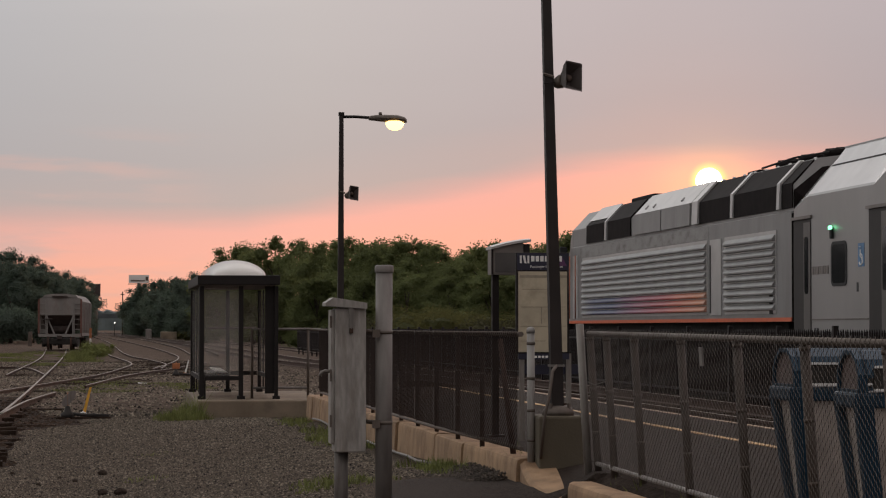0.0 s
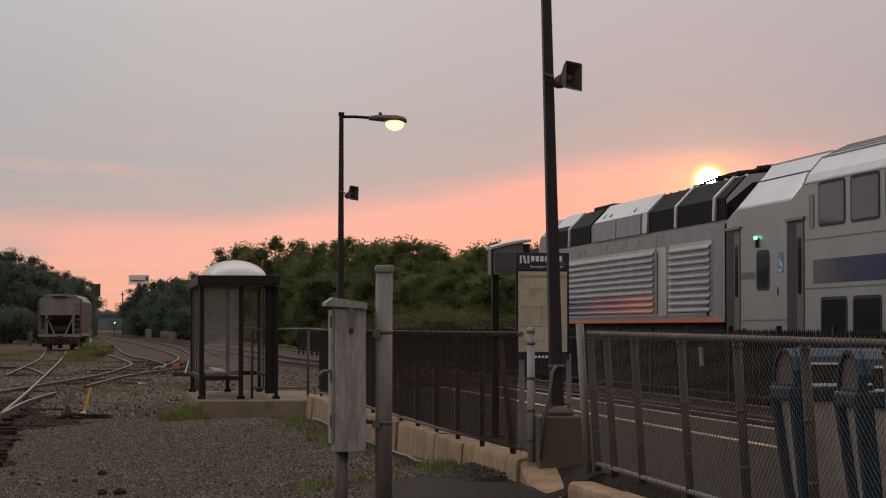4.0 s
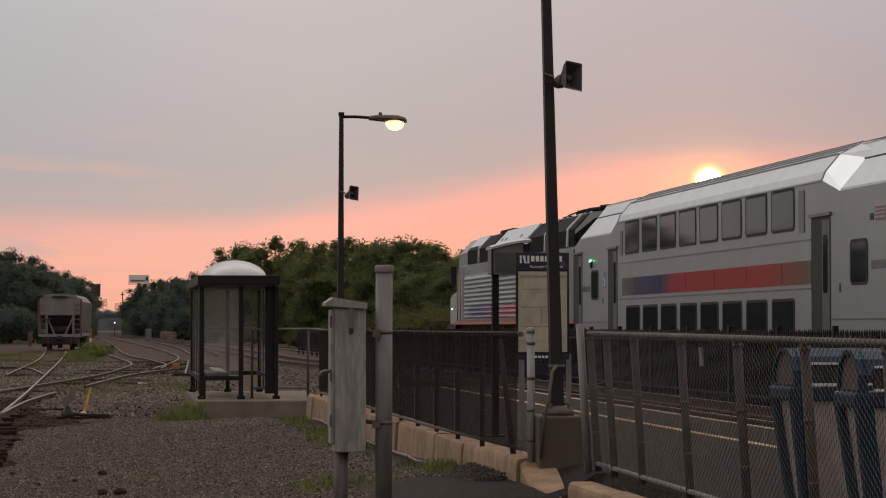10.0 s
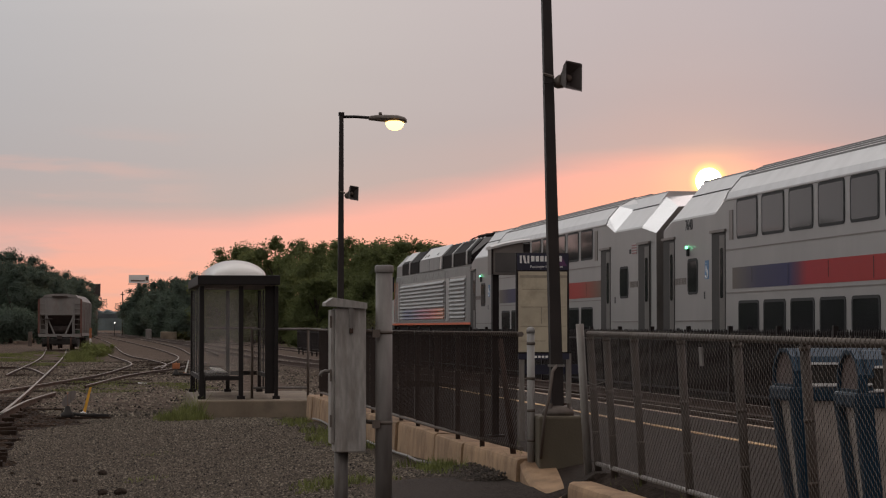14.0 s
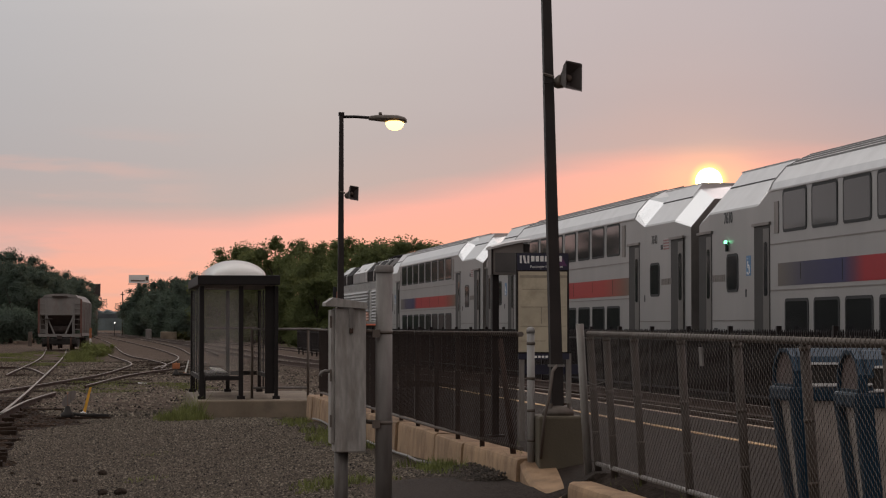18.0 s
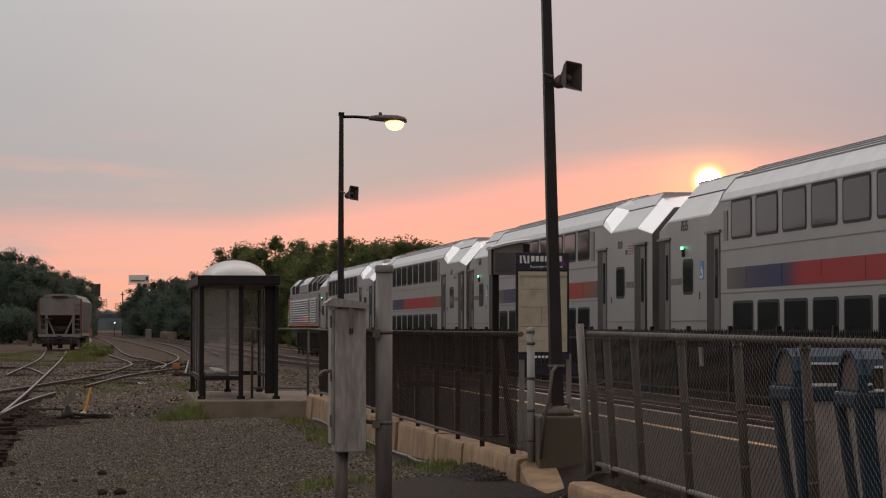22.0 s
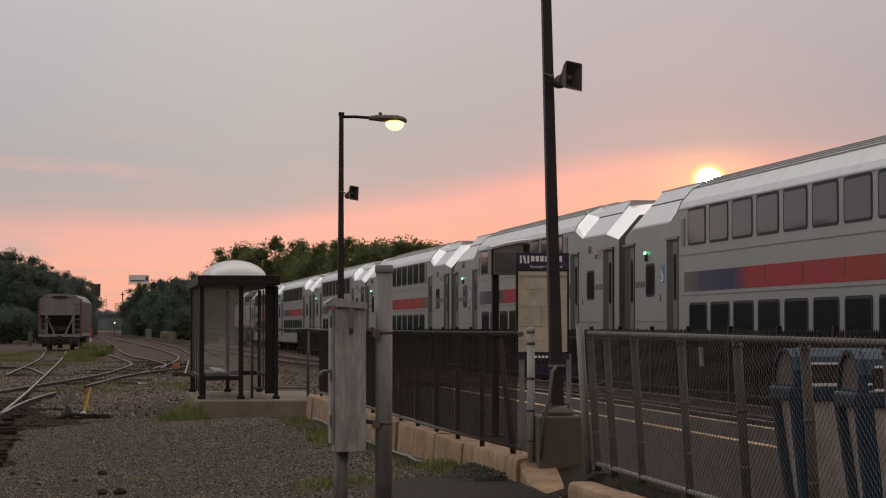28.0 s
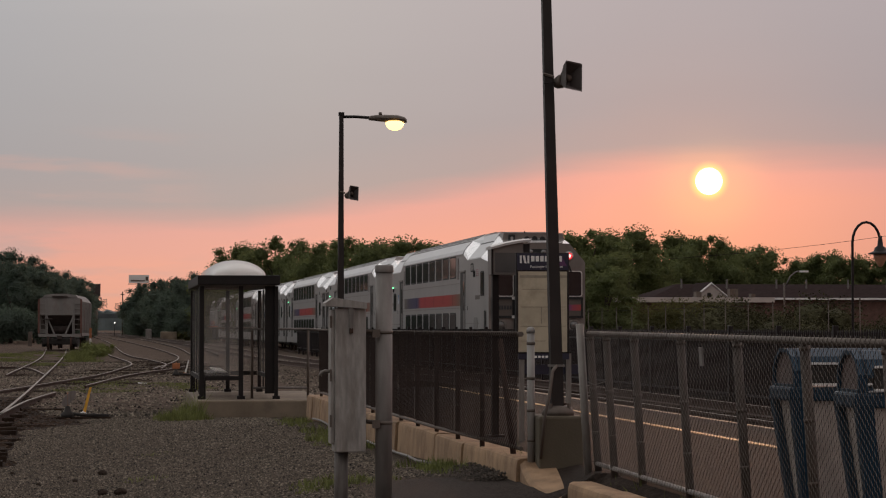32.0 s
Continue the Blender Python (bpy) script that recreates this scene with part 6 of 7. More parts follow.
switch_stand(2.2, 75.4, 0.45, True, True)


def hopper_wagon():
    c = thing("hopper_wagon", "weathered grey covered hopper wagon standing on the siding", "freight wagon")
    w, L = 1.38, 14.0
    z0 = 0.16
    part("body", loft(bmesh.new(), [[(-w, y, zb), (w, y, zb), (w, y, 3.2), (w - .25, y, 3.48), (-w + .25, y, 3.48), (-w, y, 3.2)] for y, zb in ((0.5, 2.3), (2.6, 1.3), (L - 2.6, 1.3), (L - 0.5, 2.3))]), [M_HOPPER, M_HOPD], c)
    part("end_panel", B(-w + 0.05, w - 0.05, 0.42, 0.5, 2.3, 3.4), M_HOPPER, c)
    part("slope_sheet", loft(bmesh.new(), [[(-w + 0.12, 0.55, 2.3), (w - 0.12, 0.55, 2.3), (w - 0.12, 0.6, 2.3), (-w + 0.12, 0.6, 2.3)], [(-0.8, 2.3, 0.8), (0.8, 2.3, 0.8), (0.8, 2.4, 0.8), (-0.8, 2.4, 0.8)]]), M_HOPD, c)
    for sd in (-1, 1):
        part("corner_post", B(sd * w - 0.06, sd * w + 0.06, 0.3, 0.45, 0.9, 3.35), mat_rustpost, c)
        part("end_brace", T([(sd * 0.95, 0.4, 2.4), (sd * 0.35, 0.4, 1.0)], 0.06, 6), M_HOPPER, c)
        part("brake_stand", B(sd * 0.85 - 0.05, sd * 0.85 + 0.05, 0.3, 0.4, 0.9, 2.3), M_HOPPER, c)
        part("side_rib", B(sd * w - .05, sd * w + .05, 4.0, 4.15, 1.6, 3.2), M_HOPPER, c)
        part("ladder", B(sd * 1.1 - 0.2, sd * 1.1 + 0.2, 0.28, 0.32, 1.0, 1.05), M_HOPPER, c)
    part("end_sill", B(-w, w, 0.1, 0.5, 0.85, 1.05), M_HOPPER, c)
    part("running_board", B(-0.5, 0.5, 0.2, L - 0.2, 3.5, 3.56), M_HOPD, c)
    part("hatch", lathe(bmesh.new(), [(0.5, 0), (0.45, 0.08), (0.1, 0.12)], 16, (0, 1.6, 3.5)), M_HOPPER, c)
    part("coupler", B(-0.15, 0.15, -0.4, 0.4, 0.7, 0.95, bevel=0.03), M_HOPD, c)
    for sd in (-1, 1):
        for k in range(7):
            part("ladder_rung", T([(sd * 1.30, 0.34, 1.0 + 0.34 * k), (sd * 0.95, 0.34, 1.0 + 0.34 * k)], 0.025, 6), M_HOPPER, c)
        part("ladder_rail", T([(sd * 0.95, 0.34, 0.9), (sd * 0.95, 0.34, 3.3)], 0.025, 6), M_HOPPER, c)
        part("side_sill", B(sd * w - 0.06, sd * w + 0.06, 0.3, L - 0.3, 0.9, 1.1), M_HOPPER, c)
        for k in range(9):
            part("side_rib", B(sd * w - 0.05, sd * w + 0.05, 1.2 + 1.35 * k, 1.3 + 1.35 * k, 1.1, 3.2), M_HOPPER, c)
    tank = T([(-0.5, 1.2, 1.35), (0.5, 1.2, 1.35)], 0.26, 14)
    part("air_tank", tank, M_HOPD, c)
    part("brake_wheel", lathe(bmesh.new(), [(0.26, 0), (0.28, 0.03), (0.26, 0.06), (0.2, 0.03)], 18, (-0.75, 0.25, 2.0)), M_HOPD, c)
    part("roof_arch", loft(bmesh.new(), [[(-1.15, y, 3.46), (1.15, y, 3.46), (1.0, y, 3.62), (0.4, y, 3.70), (-0.4, y, 3.70), (-1.0, y, 3.62)] for y in (0.45, L - 0.45)]), M_HOPPER, c)
    for y in (1.6, L - 1.6):
        bogie(c, y, 0.46)
        for sd in (-1, 1):
            part("bogie_frame", B(sd * 1.05 - 0.12, sd * 1.05 + 0.12, y - 1.3, y + 1.3, 0.2, 0.62, bevel=0.05), M_UNDER, c)
    c.matrix_basis = pose(-3.52, 156.5, z0, 0, 0, -2.4)


mat_rustpost = mat("rusty_red_paint", (0.13, 0.06, 0.045), 0.75, 0, 0.3, 3)
hopper_wagon()
mk = thing("marker_post", "white marker post with red top beside the siding", "marker post")
part("post", B(-1.38, -1.28, 138.0, 138.1, 0, 1.0), M_WHITE, mk)
part("post_top", B(-1.40, -1.26, 137.99, 138.11, 1.0, 1.6), M_SWO, mk)
solid("relay_cabinet", B(-7.1, -6.75, 199.6, 200.0, 0, 1.3, bevel=0.05), M_GALVD, "narrow grey relay cabinet beside the siding", "cabinet")
solid("relay_cabinet", B(3.75, 4.45, 279.6, 280.4, 0, 1.5, bevel=0.12), M_GALV, "small grey relay cabinet by the tracks", "cabinet")
solid("equipment_box", B(5.5, 7.4, 279.0, 281.0, 0, 1.18, bevel=0.15), M_CONC, "pale equipment box beside the track", "equipment box")
sg = thing("track_signal", "distant lit track signal on a mast", "signal")
part("mast", T([(0.16, 424.0, 0), (0.16, 424.0, 2.8)], 0.05, 8), M_BLACK, sg)
part("signal_lens", B(0.10, 0.22, 423.8, 423.95, 2.5, 2.62, bevel=0.03), M_HEAD, sg, "lit lens")

# ---- distance: trees, bushes, houses, far fence, billboards ----


def leaf_cloud(lobes, count, size, seed, squash=0.85, share=0.6, fine=1):
    """Many small leaves on the shells of overlapping lobes, with denser masses inside."""
    rng = np.random.default_rng(seed)
    lob = np.array(lobes)
    wgt = lob[:, 3] ** 2
    idx = rng.choice(len(lob), count, p=wgt / wgt.sum())
    d = rng.normal(size=(count, 3))
    d /= np.linalg.norm(d, axis=1)[:, None]
    rad = lob[idx, 3] * (0.5 + 0.75 * rng.random(count))
    c = lob[idx, :3] + d * rad[:, None] * np.array((1, 1, squash))
    u = rng.normal(size=(count, 3))
    u /= np.linalg.norm(u, axis=1)[:, None]
    v = np.cross(u, rng.normal(size=(count, 3)))
    v /= np.linalg.norm(v, axis=1)[:, None]
    s = size * (0.5 + rng.random(count))[:, None]
    k = np.cross(u, v) * s * 0.35
    pts = np.stack((c - u * s, c + v * s * 0.55 + k, c + u * s, c - v * s * 0.55 + k), 1).reshape(-1, 3)
    verts, faces = pts.tolist(), [(4 * i, 4 * i + 1, 4 * i + 2, 4 * i + 3) for i in range(count)]
    bm = lobe_cores(lobes, seed, share, squash, fine)
    bm.verts.index_update()
    base = len(verts)
    verts += [tuple(p.co) for p in bm.verts]
    faces += [tuple(base + p.index for p in fc.verts) for fc in bm.faces]
    bm.free()
    me = bpy.data.meshes.new("crown")
    me.from_pydata(verts, [], faces)
    return me


def lobe_cores(lobes, seed, share=0.6, squash=0.85, fine=1):
    """Uneven leafy masses that fill the inside of a crown."""
    r = random.Random(seed)
    bm = bmesh.new()
    for x, y, z, q in lobes:
        got = bmesh.ops.create_icosphere(bm, subdivisions=fine, radius=1.0)
        off = Vector((r.uniform(0, 99), r.uniform(0, 99), 0))
        for v in got["verts"]:
            k = q * share * (1 + 0.7 * noise.noise(v.co * 2.3 + off))
            v.co = Vector((x + v.co.x * k, y + v.co.y * k, z + v.co.z * k * squash))
    return bm


def make_tree(seed, name="tree", leaf=None, count=16000, size_=0.098, spread=0.40, low=0.16, label="dense dark green deciduous tree beside the railway"):
    """A tree ten metres high: trunk, limbs and an uneven crown of clumps and leaves."""
    r = random.Random(seed)
    t = thing(name, label, "tree", group="trees along the line")
    bm = bmesh.new()
    tube(bm, [(0, 0, -0.3), (0.1, 0, 2.0), (0.0, 0.1, 4.0), (0.1, 0, 6.5)], 0.26, 8, 0.07)
    part("trunk", bm, M_BARK, t)
    limbs = bmesh.new()
    lobes = []
    for i in range(30):
        a = r.uniform(0, 6.28)
        z = 10 * (low + (0.90 - low) * (i / 29) + r.uniform(-.03, .03))
        env = spread * 10 * (1.0 - 0.75 * max(0, (z - 5.5) / 4.5) ** 1.6)
        rr = r.uniform(0.25, 0.8) * env
        size = r.uniform(0.7, 1.35) * (1.15 if z < 7 else 0.8)
        c = (rr * math.cos(a), rr * math.sin(a), z - 0.2)
        lobes.append((*c, size))
        if i % 2 == 0:
            tube(limbs, [(0.03, 0.03, z * 0.5 + 0.3), (c[0] * 0.5, c[1] * 0.5, z * 0.8), c], 0.09, 5, 0.02)
    for i in range(22):
        a = r.uniform(0, 6.28)
        e = r.uniform(0.1, 1.0) * spread * 7
        lobes.append((e * math.cos(a), e * math.sin(a), r.uniform(7.2, 9.5) - e * 0.45, r.uniform(0.25, 0.6)))
    part("limbs", limbs, M_BARK, t)
    me = leaf_cloud(lobes, count, size_, seed)
    me.materials.append(leaf or M_LEAF)
    o = new("crown", me)
    o.parent = t
    return t


LEFT = ((-11.5, 254.1, 9.8), (-13.5, 249.3, 9.9), (-10.1, 274.1, 10.0), (-8.5, 294.0, 9.1), (-7.2, 314.0, 9.3), (-5.6, 334.0, 9.1), (-6.4, 354.0, 9.4), (-14.0, 330.0, 9.8), (-18.0, 400.0, 11.4), (-13.0, 420.0, 11.6), (-10.5, 400.0, 10.8), (-8.6, 440.0, 10.6),
        (-8.3, 246.5, 8.0), (-10.2, 238.7, 8.3))
RIGHT_FAR = ((5.4, 403.4, 8.9), (5.3, 372.9, 8.8), (7.0, 342.3, 8.7), (8.2, 311.9, 8.5), (9.2, 291.5, 7.9), (5.4, 504.5, 9.3), (10.3, 281.3, 8.4), (7.1, 301.9, 6.0), (4.9, 352.7, 5.9))
RIGHT = ((13.4, 250.7, 10.7), (10.4, 240.9, 6.5), (13.6, 230.3, 9.0), (16.0, 225.0, 10.6), (17.8, 219.7, 9.3), (17.8, 199.5, 9.0), (18.4, 184.2, 8.8), (19.5, 179.0, 8.4), (20.2, 170.8, 7.8),
         (21.5, 166.6, 8.1), (22.6, 163.4, 7.4), (23.3, 158.3, 6.8), (24.4, 156.1, 7.1), (24.5, 148.0, 7.4), (26.1, 147.8, 6.7), (12.8, 200.2, 6.0), (15.4, 179.6, 5.5), (17.8, 169.2, 5.7),
         (19.8, 158.8, 5.5), (21.4, 148.5, 4.9), (23.1, 143.2, 5.1), (26.2, 142.7, 6.9))
EAST = ((33.9, 167.3, 8.9), (35.9, 169.8, 8.8), (38.8, 175.2, 9.3), (41.3, 180.6, 8.4), (32.9, 170.3, 8.2), (49.9, 210.1, 9.6), (53.1, 214.7, 10.6), (55.1, 214.4, 10.5), (58.4, 219.0, 9.7),
        (61.6, 223.6, 10.0), (64.6, 223.2, 9.0), (67.4, 222.8, 8.2), (68.1, 217.7, 8.9), (68.4, 212.6, 8.4), (70.5, 212.3, 8.3), (72.8, 211.9, 8.5), (45.7, 195.5, 6.9))


def plant():
    r = random.Random(5)
    shapes = ((11, 0.40, 0.16), (23, 0.46, 0.16), (37, 0.36, 0.12), (41, 0.5, 0.10), (59, 0.34, 0.16))
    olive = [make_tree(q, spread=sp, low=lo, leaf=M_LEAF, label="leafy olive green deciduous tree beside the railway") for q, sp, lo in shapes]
    # left and far rows take the leaf colour with haze mixed in
    dark = [make_tree(q + 2, spread=sp, low=lo, leaf=M_LEAFHAZE) for q, sp, lo in shapes]
    used = set()
    # The WEST trees stand out of view, added to darken the window reflections.
    loose = [make_tree(71, spread=0.45, leaf=M_LEAFHAZE, count=3500, size_=0.17)] * 5
    WEST = tuple((-17.0 - 4.2 * i, 232.0 - 3 * (i % 4), 9.5 + (i * 5) % 4) for i in range(20)) + ((-14.5, 190.0, 7.0), (-13.6, 171.0, 5.6), (-12.6, 151.0, 5.2), (-15.6, 206.0, 9.0), (-12.0, 132.0, 4.8))
    BESIDE = ((25.35, 120.3, 5.5), (24.6, 116.5, 4.6))
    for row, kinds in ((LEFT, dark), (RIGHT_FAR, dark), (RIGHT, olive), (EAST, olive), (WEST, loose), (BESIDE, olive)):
        for i, (x, y, h) in enumerate(row):
            k = r.randrange(5)
            wide = 1.25 if h < 6.5 else r.uniform(1.0, 1.2)
            m = pose(x, y, ground_z(x, y), 0, 0, r.uniform(0, 360)) @ Matrix.Diagonal((h / 9.7 * wide, h / 9.7 * wide, h / 9.7, 1))
            if kinds[k].name not in used:
                used.add(kinds[k].name)
                kinds[k].matrix_basis = m
            else:
                placed_copy(kinds[k], m)


def placed_copy(ob, m):
    o = copy_thing(ob, Matrix.Identity(4))
    o.matrix_basis = m
    return o


plant()


def make_bush(seed, material, label):
    r = random.Random(seed)
    b = thing("bush", label, "bush", group="bushes along the line")
    lobes = [(r.uniform(-.8, .8), r.uniform(-.8, .8), r.uniform(0.25, 0.75), r.uniform(0.25, 0.5)) for _ in range(14)]
    st = bmesh.new()
    for q in lobes[:6]:
        tube(st, [(0, 0, -0.05), (q[0] * .5, q[1] * .5, q[2] * .6), q[:3]], 0.02, 5, 0.006)
    part("stems", st, M_BARK, b)
    me = leaf_cloud(lobes, 9000, 0.022, seed)
    me.materials.append(material)
    o = new("crown", me)
    o.parent = b
    return b


BUSH = ((27.3, 95.0, 3.8), (26.6, 97.0, 2.0), (18.1, 138.8, 3.6), (18.6, 133.7, 3.3), (20.7, 138.5, 3.5), (17.2, 144.0, 3.0), (20.9, 133.4, 3.1), (21.7, 128.2, 2.9), (23.5, 128.0, 2.9), (24.2, 93.2, 1.4), (24.4, 98.0, 1.5), (23.9, 92.8, 1.3),
        (24.9, 92.4, 1.7), (25.6, 89.4, 1.4), (27.6, 92.1, 1.6), (28.5, 86.9, 1.6), (30.0, 88.7, 2.2), (29.9, 106.9, 2.6), (30.7, 106.8, 2.8), (25.7, 107.9, 1.8), (25.5, 112.6, 2.0),
        (8.6, 284.0, 1.5), (10.2, 282.0, 1.7))


def bushes():
    r = random.Random(8)
    kinds = [make_bush(3, M_SCRUB, "dark olive scrub bush behind the tracks"), make_bush(4, M_LEAFL, "yellow-green scrub bush behind the tracks")]
    for i, (x, y, h) in enumerate(BUSH):
        m = pose(x, y, ground_z(x, y), 0, 0, r.uniform(0, 360)) @ Matrix.Diagonal((h * 0.85, h * 0.85, h * 0.72, 1))
        k = kinds[1 if i in (1, 2, 3, 4, 6, 11, 13, 15, 17, 18, 21) else 0]
        if i in (0, 1):
            k.matrix_basis = m
        else:
            placed_copy(k, m)


bushes()
for bx_, by_, bh_ in ((-1.0, 128.0, 0.9), (-1.3, 134.0, 0.9), (-0.6, 136.0, 0.8), (-0.9, 120.0, 0.7)):
    wb = make_bush(int(by_), M_GRASS, "leafy green weeds beside the siding")
    wb.matrix_basis = pose(bx_, by_, ground_z(bx_, by_), 0, 0, by_ * 7) @ Matrix.Diagonal((bh_ * 0.8, bh_ * 0.8, bh_ * 0.8, 1))


def hedge_row(name, x0, y0, x1, y1, h, n, label, leaf=0.11):
    """Low continuous scrub, too tangled to count."""
    rng = random.Random(n)
    lobes = []
    for i in range(n):
        u = i / n
        lobes.append((x0 + (x1 - x0) * u + rng.uniform(-1, 1), y0 + (y1 - y0) * u + rng.uniform(-1, 1), h * rng.uniform(0.2, 0.75), h * rng.uniform(0.3, 0.5)))
    me = leaf_cloud(lobes, n * (1500 if leaf < 0.06 else 1000), leaf, n, share=0.55, fine=2)
    green = (M_LEAFL if h > 2.5 else M_SCRUB) if leaf < 0.06 else M_LEAFHAZE if x0 < 12 else M_LEAF
    me.materials.append(green)
    tagged(new(name, me), label, "undergrowth", kind="stuff")


hedge_row("undergrowth", 13.5, 260, 27, 140, 3.2, 70, "dark undergrowth below the trees along the line")
hedge_row("undergrowth", 27, 140, 32, 123, 1.5, 26, "dark undergrowth below the trees beside the fence")
hedge_row("undergrowth", -18, 236, -4.5, 380, 3.5, 60, "dark undergrowth below the trees beside the siding")
hedge_row("undergrowth", -22, 226, -5.5, 226, 3.2, 34, "dark scrub in front of the trees beside the siding")
hedge_row("undergrowth", 10.5, 270, 3.5, 480, 3.0, 50, "hazy undergrowth along the far line")
hedge_row("undergrowth", 23, 100, 33, 86, 2.0, 40, "scrub behind the boundary fence", 0.05)
hedge_row("undergrowth", 25.5, 119.5, 32.5, 121.5, 2.7, 34, "olive scrub in front of the brick building", 0.05)
# out of view as well; the coach windows reflect it
hedge_row("undergrowth", -100, 150, -16, 232, 4.5, 70, "dark undergrowth added out of view west of the yard")
hedge_row("undergrowth", 44, 205, 80, 205, 4.5, 50, "dark wood edge behind the houses")


def far_fence():
    f = thing("boundary_fence", "tall galvanised boundary fence behind the tracks", "fence")
    x = 21.6
    ys = [51 + 3.05 * i for i in range(24)]
    for i, y in enumerate(ys):
        part("post", T([(x, y, -0.1), (x, y, 2.42)], 0.016, 8), M_GALVD, f)
        part("post_cap", lathe(bmesh.new(), [(0.026, 0), (0.026, 0.04), (0.01, 0.07)], 8, (x, y, 2.42)), M_GALVD, f)
    part("top_rail", T([(x, ys[0], 2.35), (x, ys[-1], 2.35)], 0.008, 6), M_WIRE, f)
    o = part("wire_mesh", link_panel(ys[-1] - ys[0], 2.2, 0.32, 0.2, 0.0016), None, f)
    tagged(o, kind="stuff")
    o.matrix_basis = pose(x + 0.04, ys[0], 0.08)


far_fence()


def crook_lamp():
    p = thing("street_lamp", "dark shepherd's-crook street lamp with a bell-shaped shade", "street lamp")
    x, y = 21.82, 67.6
    pts = [(x, y, 0.0), (x, y, 1.6), (x, y, 4.14)] + [(x + 0.43 - 0.43 * math.cos(a), y, 4.14 + 0.62 * math.sin(a)) for a in [math.pi * k / 10 for k in range(1, 11)]] + [(x + 0.86, y, 4.1)]
    part("crook", T(pts, 0.04, 10), M_BLACK, p)
    part("base", lathe(bmesh.new(), [(0.16, 0), (0.16, 0.1), (0.1, 0.3), (0.07, 0.6)], 16, (x, y, 0)), M_BLACK, p)
    part("shade", lathe(bmesh.new(), [(0.36, 0), (0.36, 0.03), (0.26, 0.07), (0.20, 0.10), (0.16, 0.2), (0.09, 0.25), (0.07, 0.42), (0.05, 0.55)], 24, (x + 0.86, y, 3.80)), M_BRONZE, p)
    part("globe", lathe(bmesh.new(), [(0.04, 0), (0.10, 0.08), (0.19, 0.26), (0.22, 0.40)], 18, (x + 0.86, y, 3.42)), mat_globe, p, "frosted amber globe")


mat_globe = mat("frosted_globe", (0.45, 0.24, 0.15), 0.3, 0, 0.15, 10)
crook_lamp()


def cobra_lamp(x, y, zt, reach, name="street_lamp"):
    p = thing(name, "distant galvanised cobra-head street lamp", "street lamp")
    part("mast", T([(x, y, 0), (x, y, zt - 0.6)], 0.045, 8), M_GALVD, p)
    part("arm", T([(x, y, zt - 0.9), (x + reach * 0.4, y, zt - 0.25), (x + reach * 0.75, y, zt - 0.03), (x + reach, y, zt)], 0.035, 8), M_GALV, p)
    part("lamp_head", loft(bmesh.new(), [[(x + reach + u, y + w * c, zt + d) for c, d in ((-1, -0.05), (1, -0.05), (1, 0.04), (-1, 0.04))] for u, w in ((0, 0.05), (0.2, 0.14), (0.45, 0.1))]), M_WHITE, p)


cobra_lamp(33.95, 116.4, 4.5, 0.8)
cobra_lamp(42.2, 120.0, 5.1, -1.6)


def houses():
    h = thing("brick_building", "low brick building with a pale flat roof edge", "building")
    part("wall", B(25.4, 35.4, 125.0, 133.0, 0, 3.0), M_BRICK, h)
    part("flat_roof", B(25.0, 35.8, 124.6, 133.4, 3.0, 3.27), M_FLATROOF, h, "pale flat roof with deep fascia")
    for x, s in ((31.9, 0.3), (33.9, 0.45), (35.0, 0.2)):
        part("roof_vent", B(x - s / 2, x + s / 2, 126, 126.6, 3.27, 3.27 + s * 1.1), M_GALVD, h)
    for i in range(5):
        w = part("window", B(26.5 + 1.8 * i, 27.5 + 1.8 * i, 124.95, 125.02, 1.2, 2.3), M_GLASS, h)
        part("sill", B(26.4 + 1.8 * i, 27.6 + 1.8 * i, 124.9, 125.0, 1.1, 1.2), M_FLATROOF, w)
    g = thing("gabled_house", "long house with dark shingle roof and a pale gable", "house")
    x0, x1, y0, y1, ze, zr = 33.6, 56.0, 145.0, 153.0, 3.5, 4.45
    part("wall", B(x0 + 0.3, x1 - 0.3, y0 + 0.3, y1 - 0.3, 0, ze), M_BRICK, g)
    bm = bmesh.new()
    loft(bm, [[(x0, y0, ze), (x1, y0, ze), (x1, y1, ze), (x0, y1, ze)], [(x0 + 2.6, 148.6, zr), (x1 - 2.6, 148.6, zr), (x1 - 2.6, 149.4, zr), (x0 + 2.6, 149.4, zr)]])
    part("roof", bm, M_SHINGLE, g, "dark shingle roof")
    part("gutter", B(x0 - 0.1, x1 + 0.1, y0 - 0.12, y0, ze - 0.1, ze + 0.02), M_WHITE, g)
    xg = 37.35
    part("gable", loft(bmesh.new(), [[(xg - 1.1, y, 3.45), (xg + 1.1, y, 3.45), (xg, y, 4.36)] for y in (144.3, 147.5)]), M_SIDING, g, "pale sided gable")
    for sd in (-1, 1):
        part("gable_trim", loft(bmesh.new(), [[(xg + sd * 1.2, y, 3.42), (xg + sd * 1.2, y, 3.5), (xg, y, 4.47), (xg, y, 4.39)] for y in (144.2, 144.5)]), M_WHITE, g)
    for sd in (-1, 1):
        part("gable_roof", loft(bmesh.new(), [[(xg + sd * 1.25, y, 3.40), (xg + sd * 1.25, y, 3.50), (xg, y, 4.50), (xg, y, 4.40)] for y in (144.5, 148.4)]), M_SHINGLE, g)
    part("gable_vent", B(xg - 0.28, xg - 0.05, 144.25, 144.32, 3.46, 3.82), M_BLACK, g)
    for x in (36.2, 39.2, 42.5, 44.5, 47.3, 49.9, 52.2):
        part("roof_pipe", T([(x, 147.5, 4.0), (x, 147.5, 4.75)], 0.06, 6), M_GALV, g)


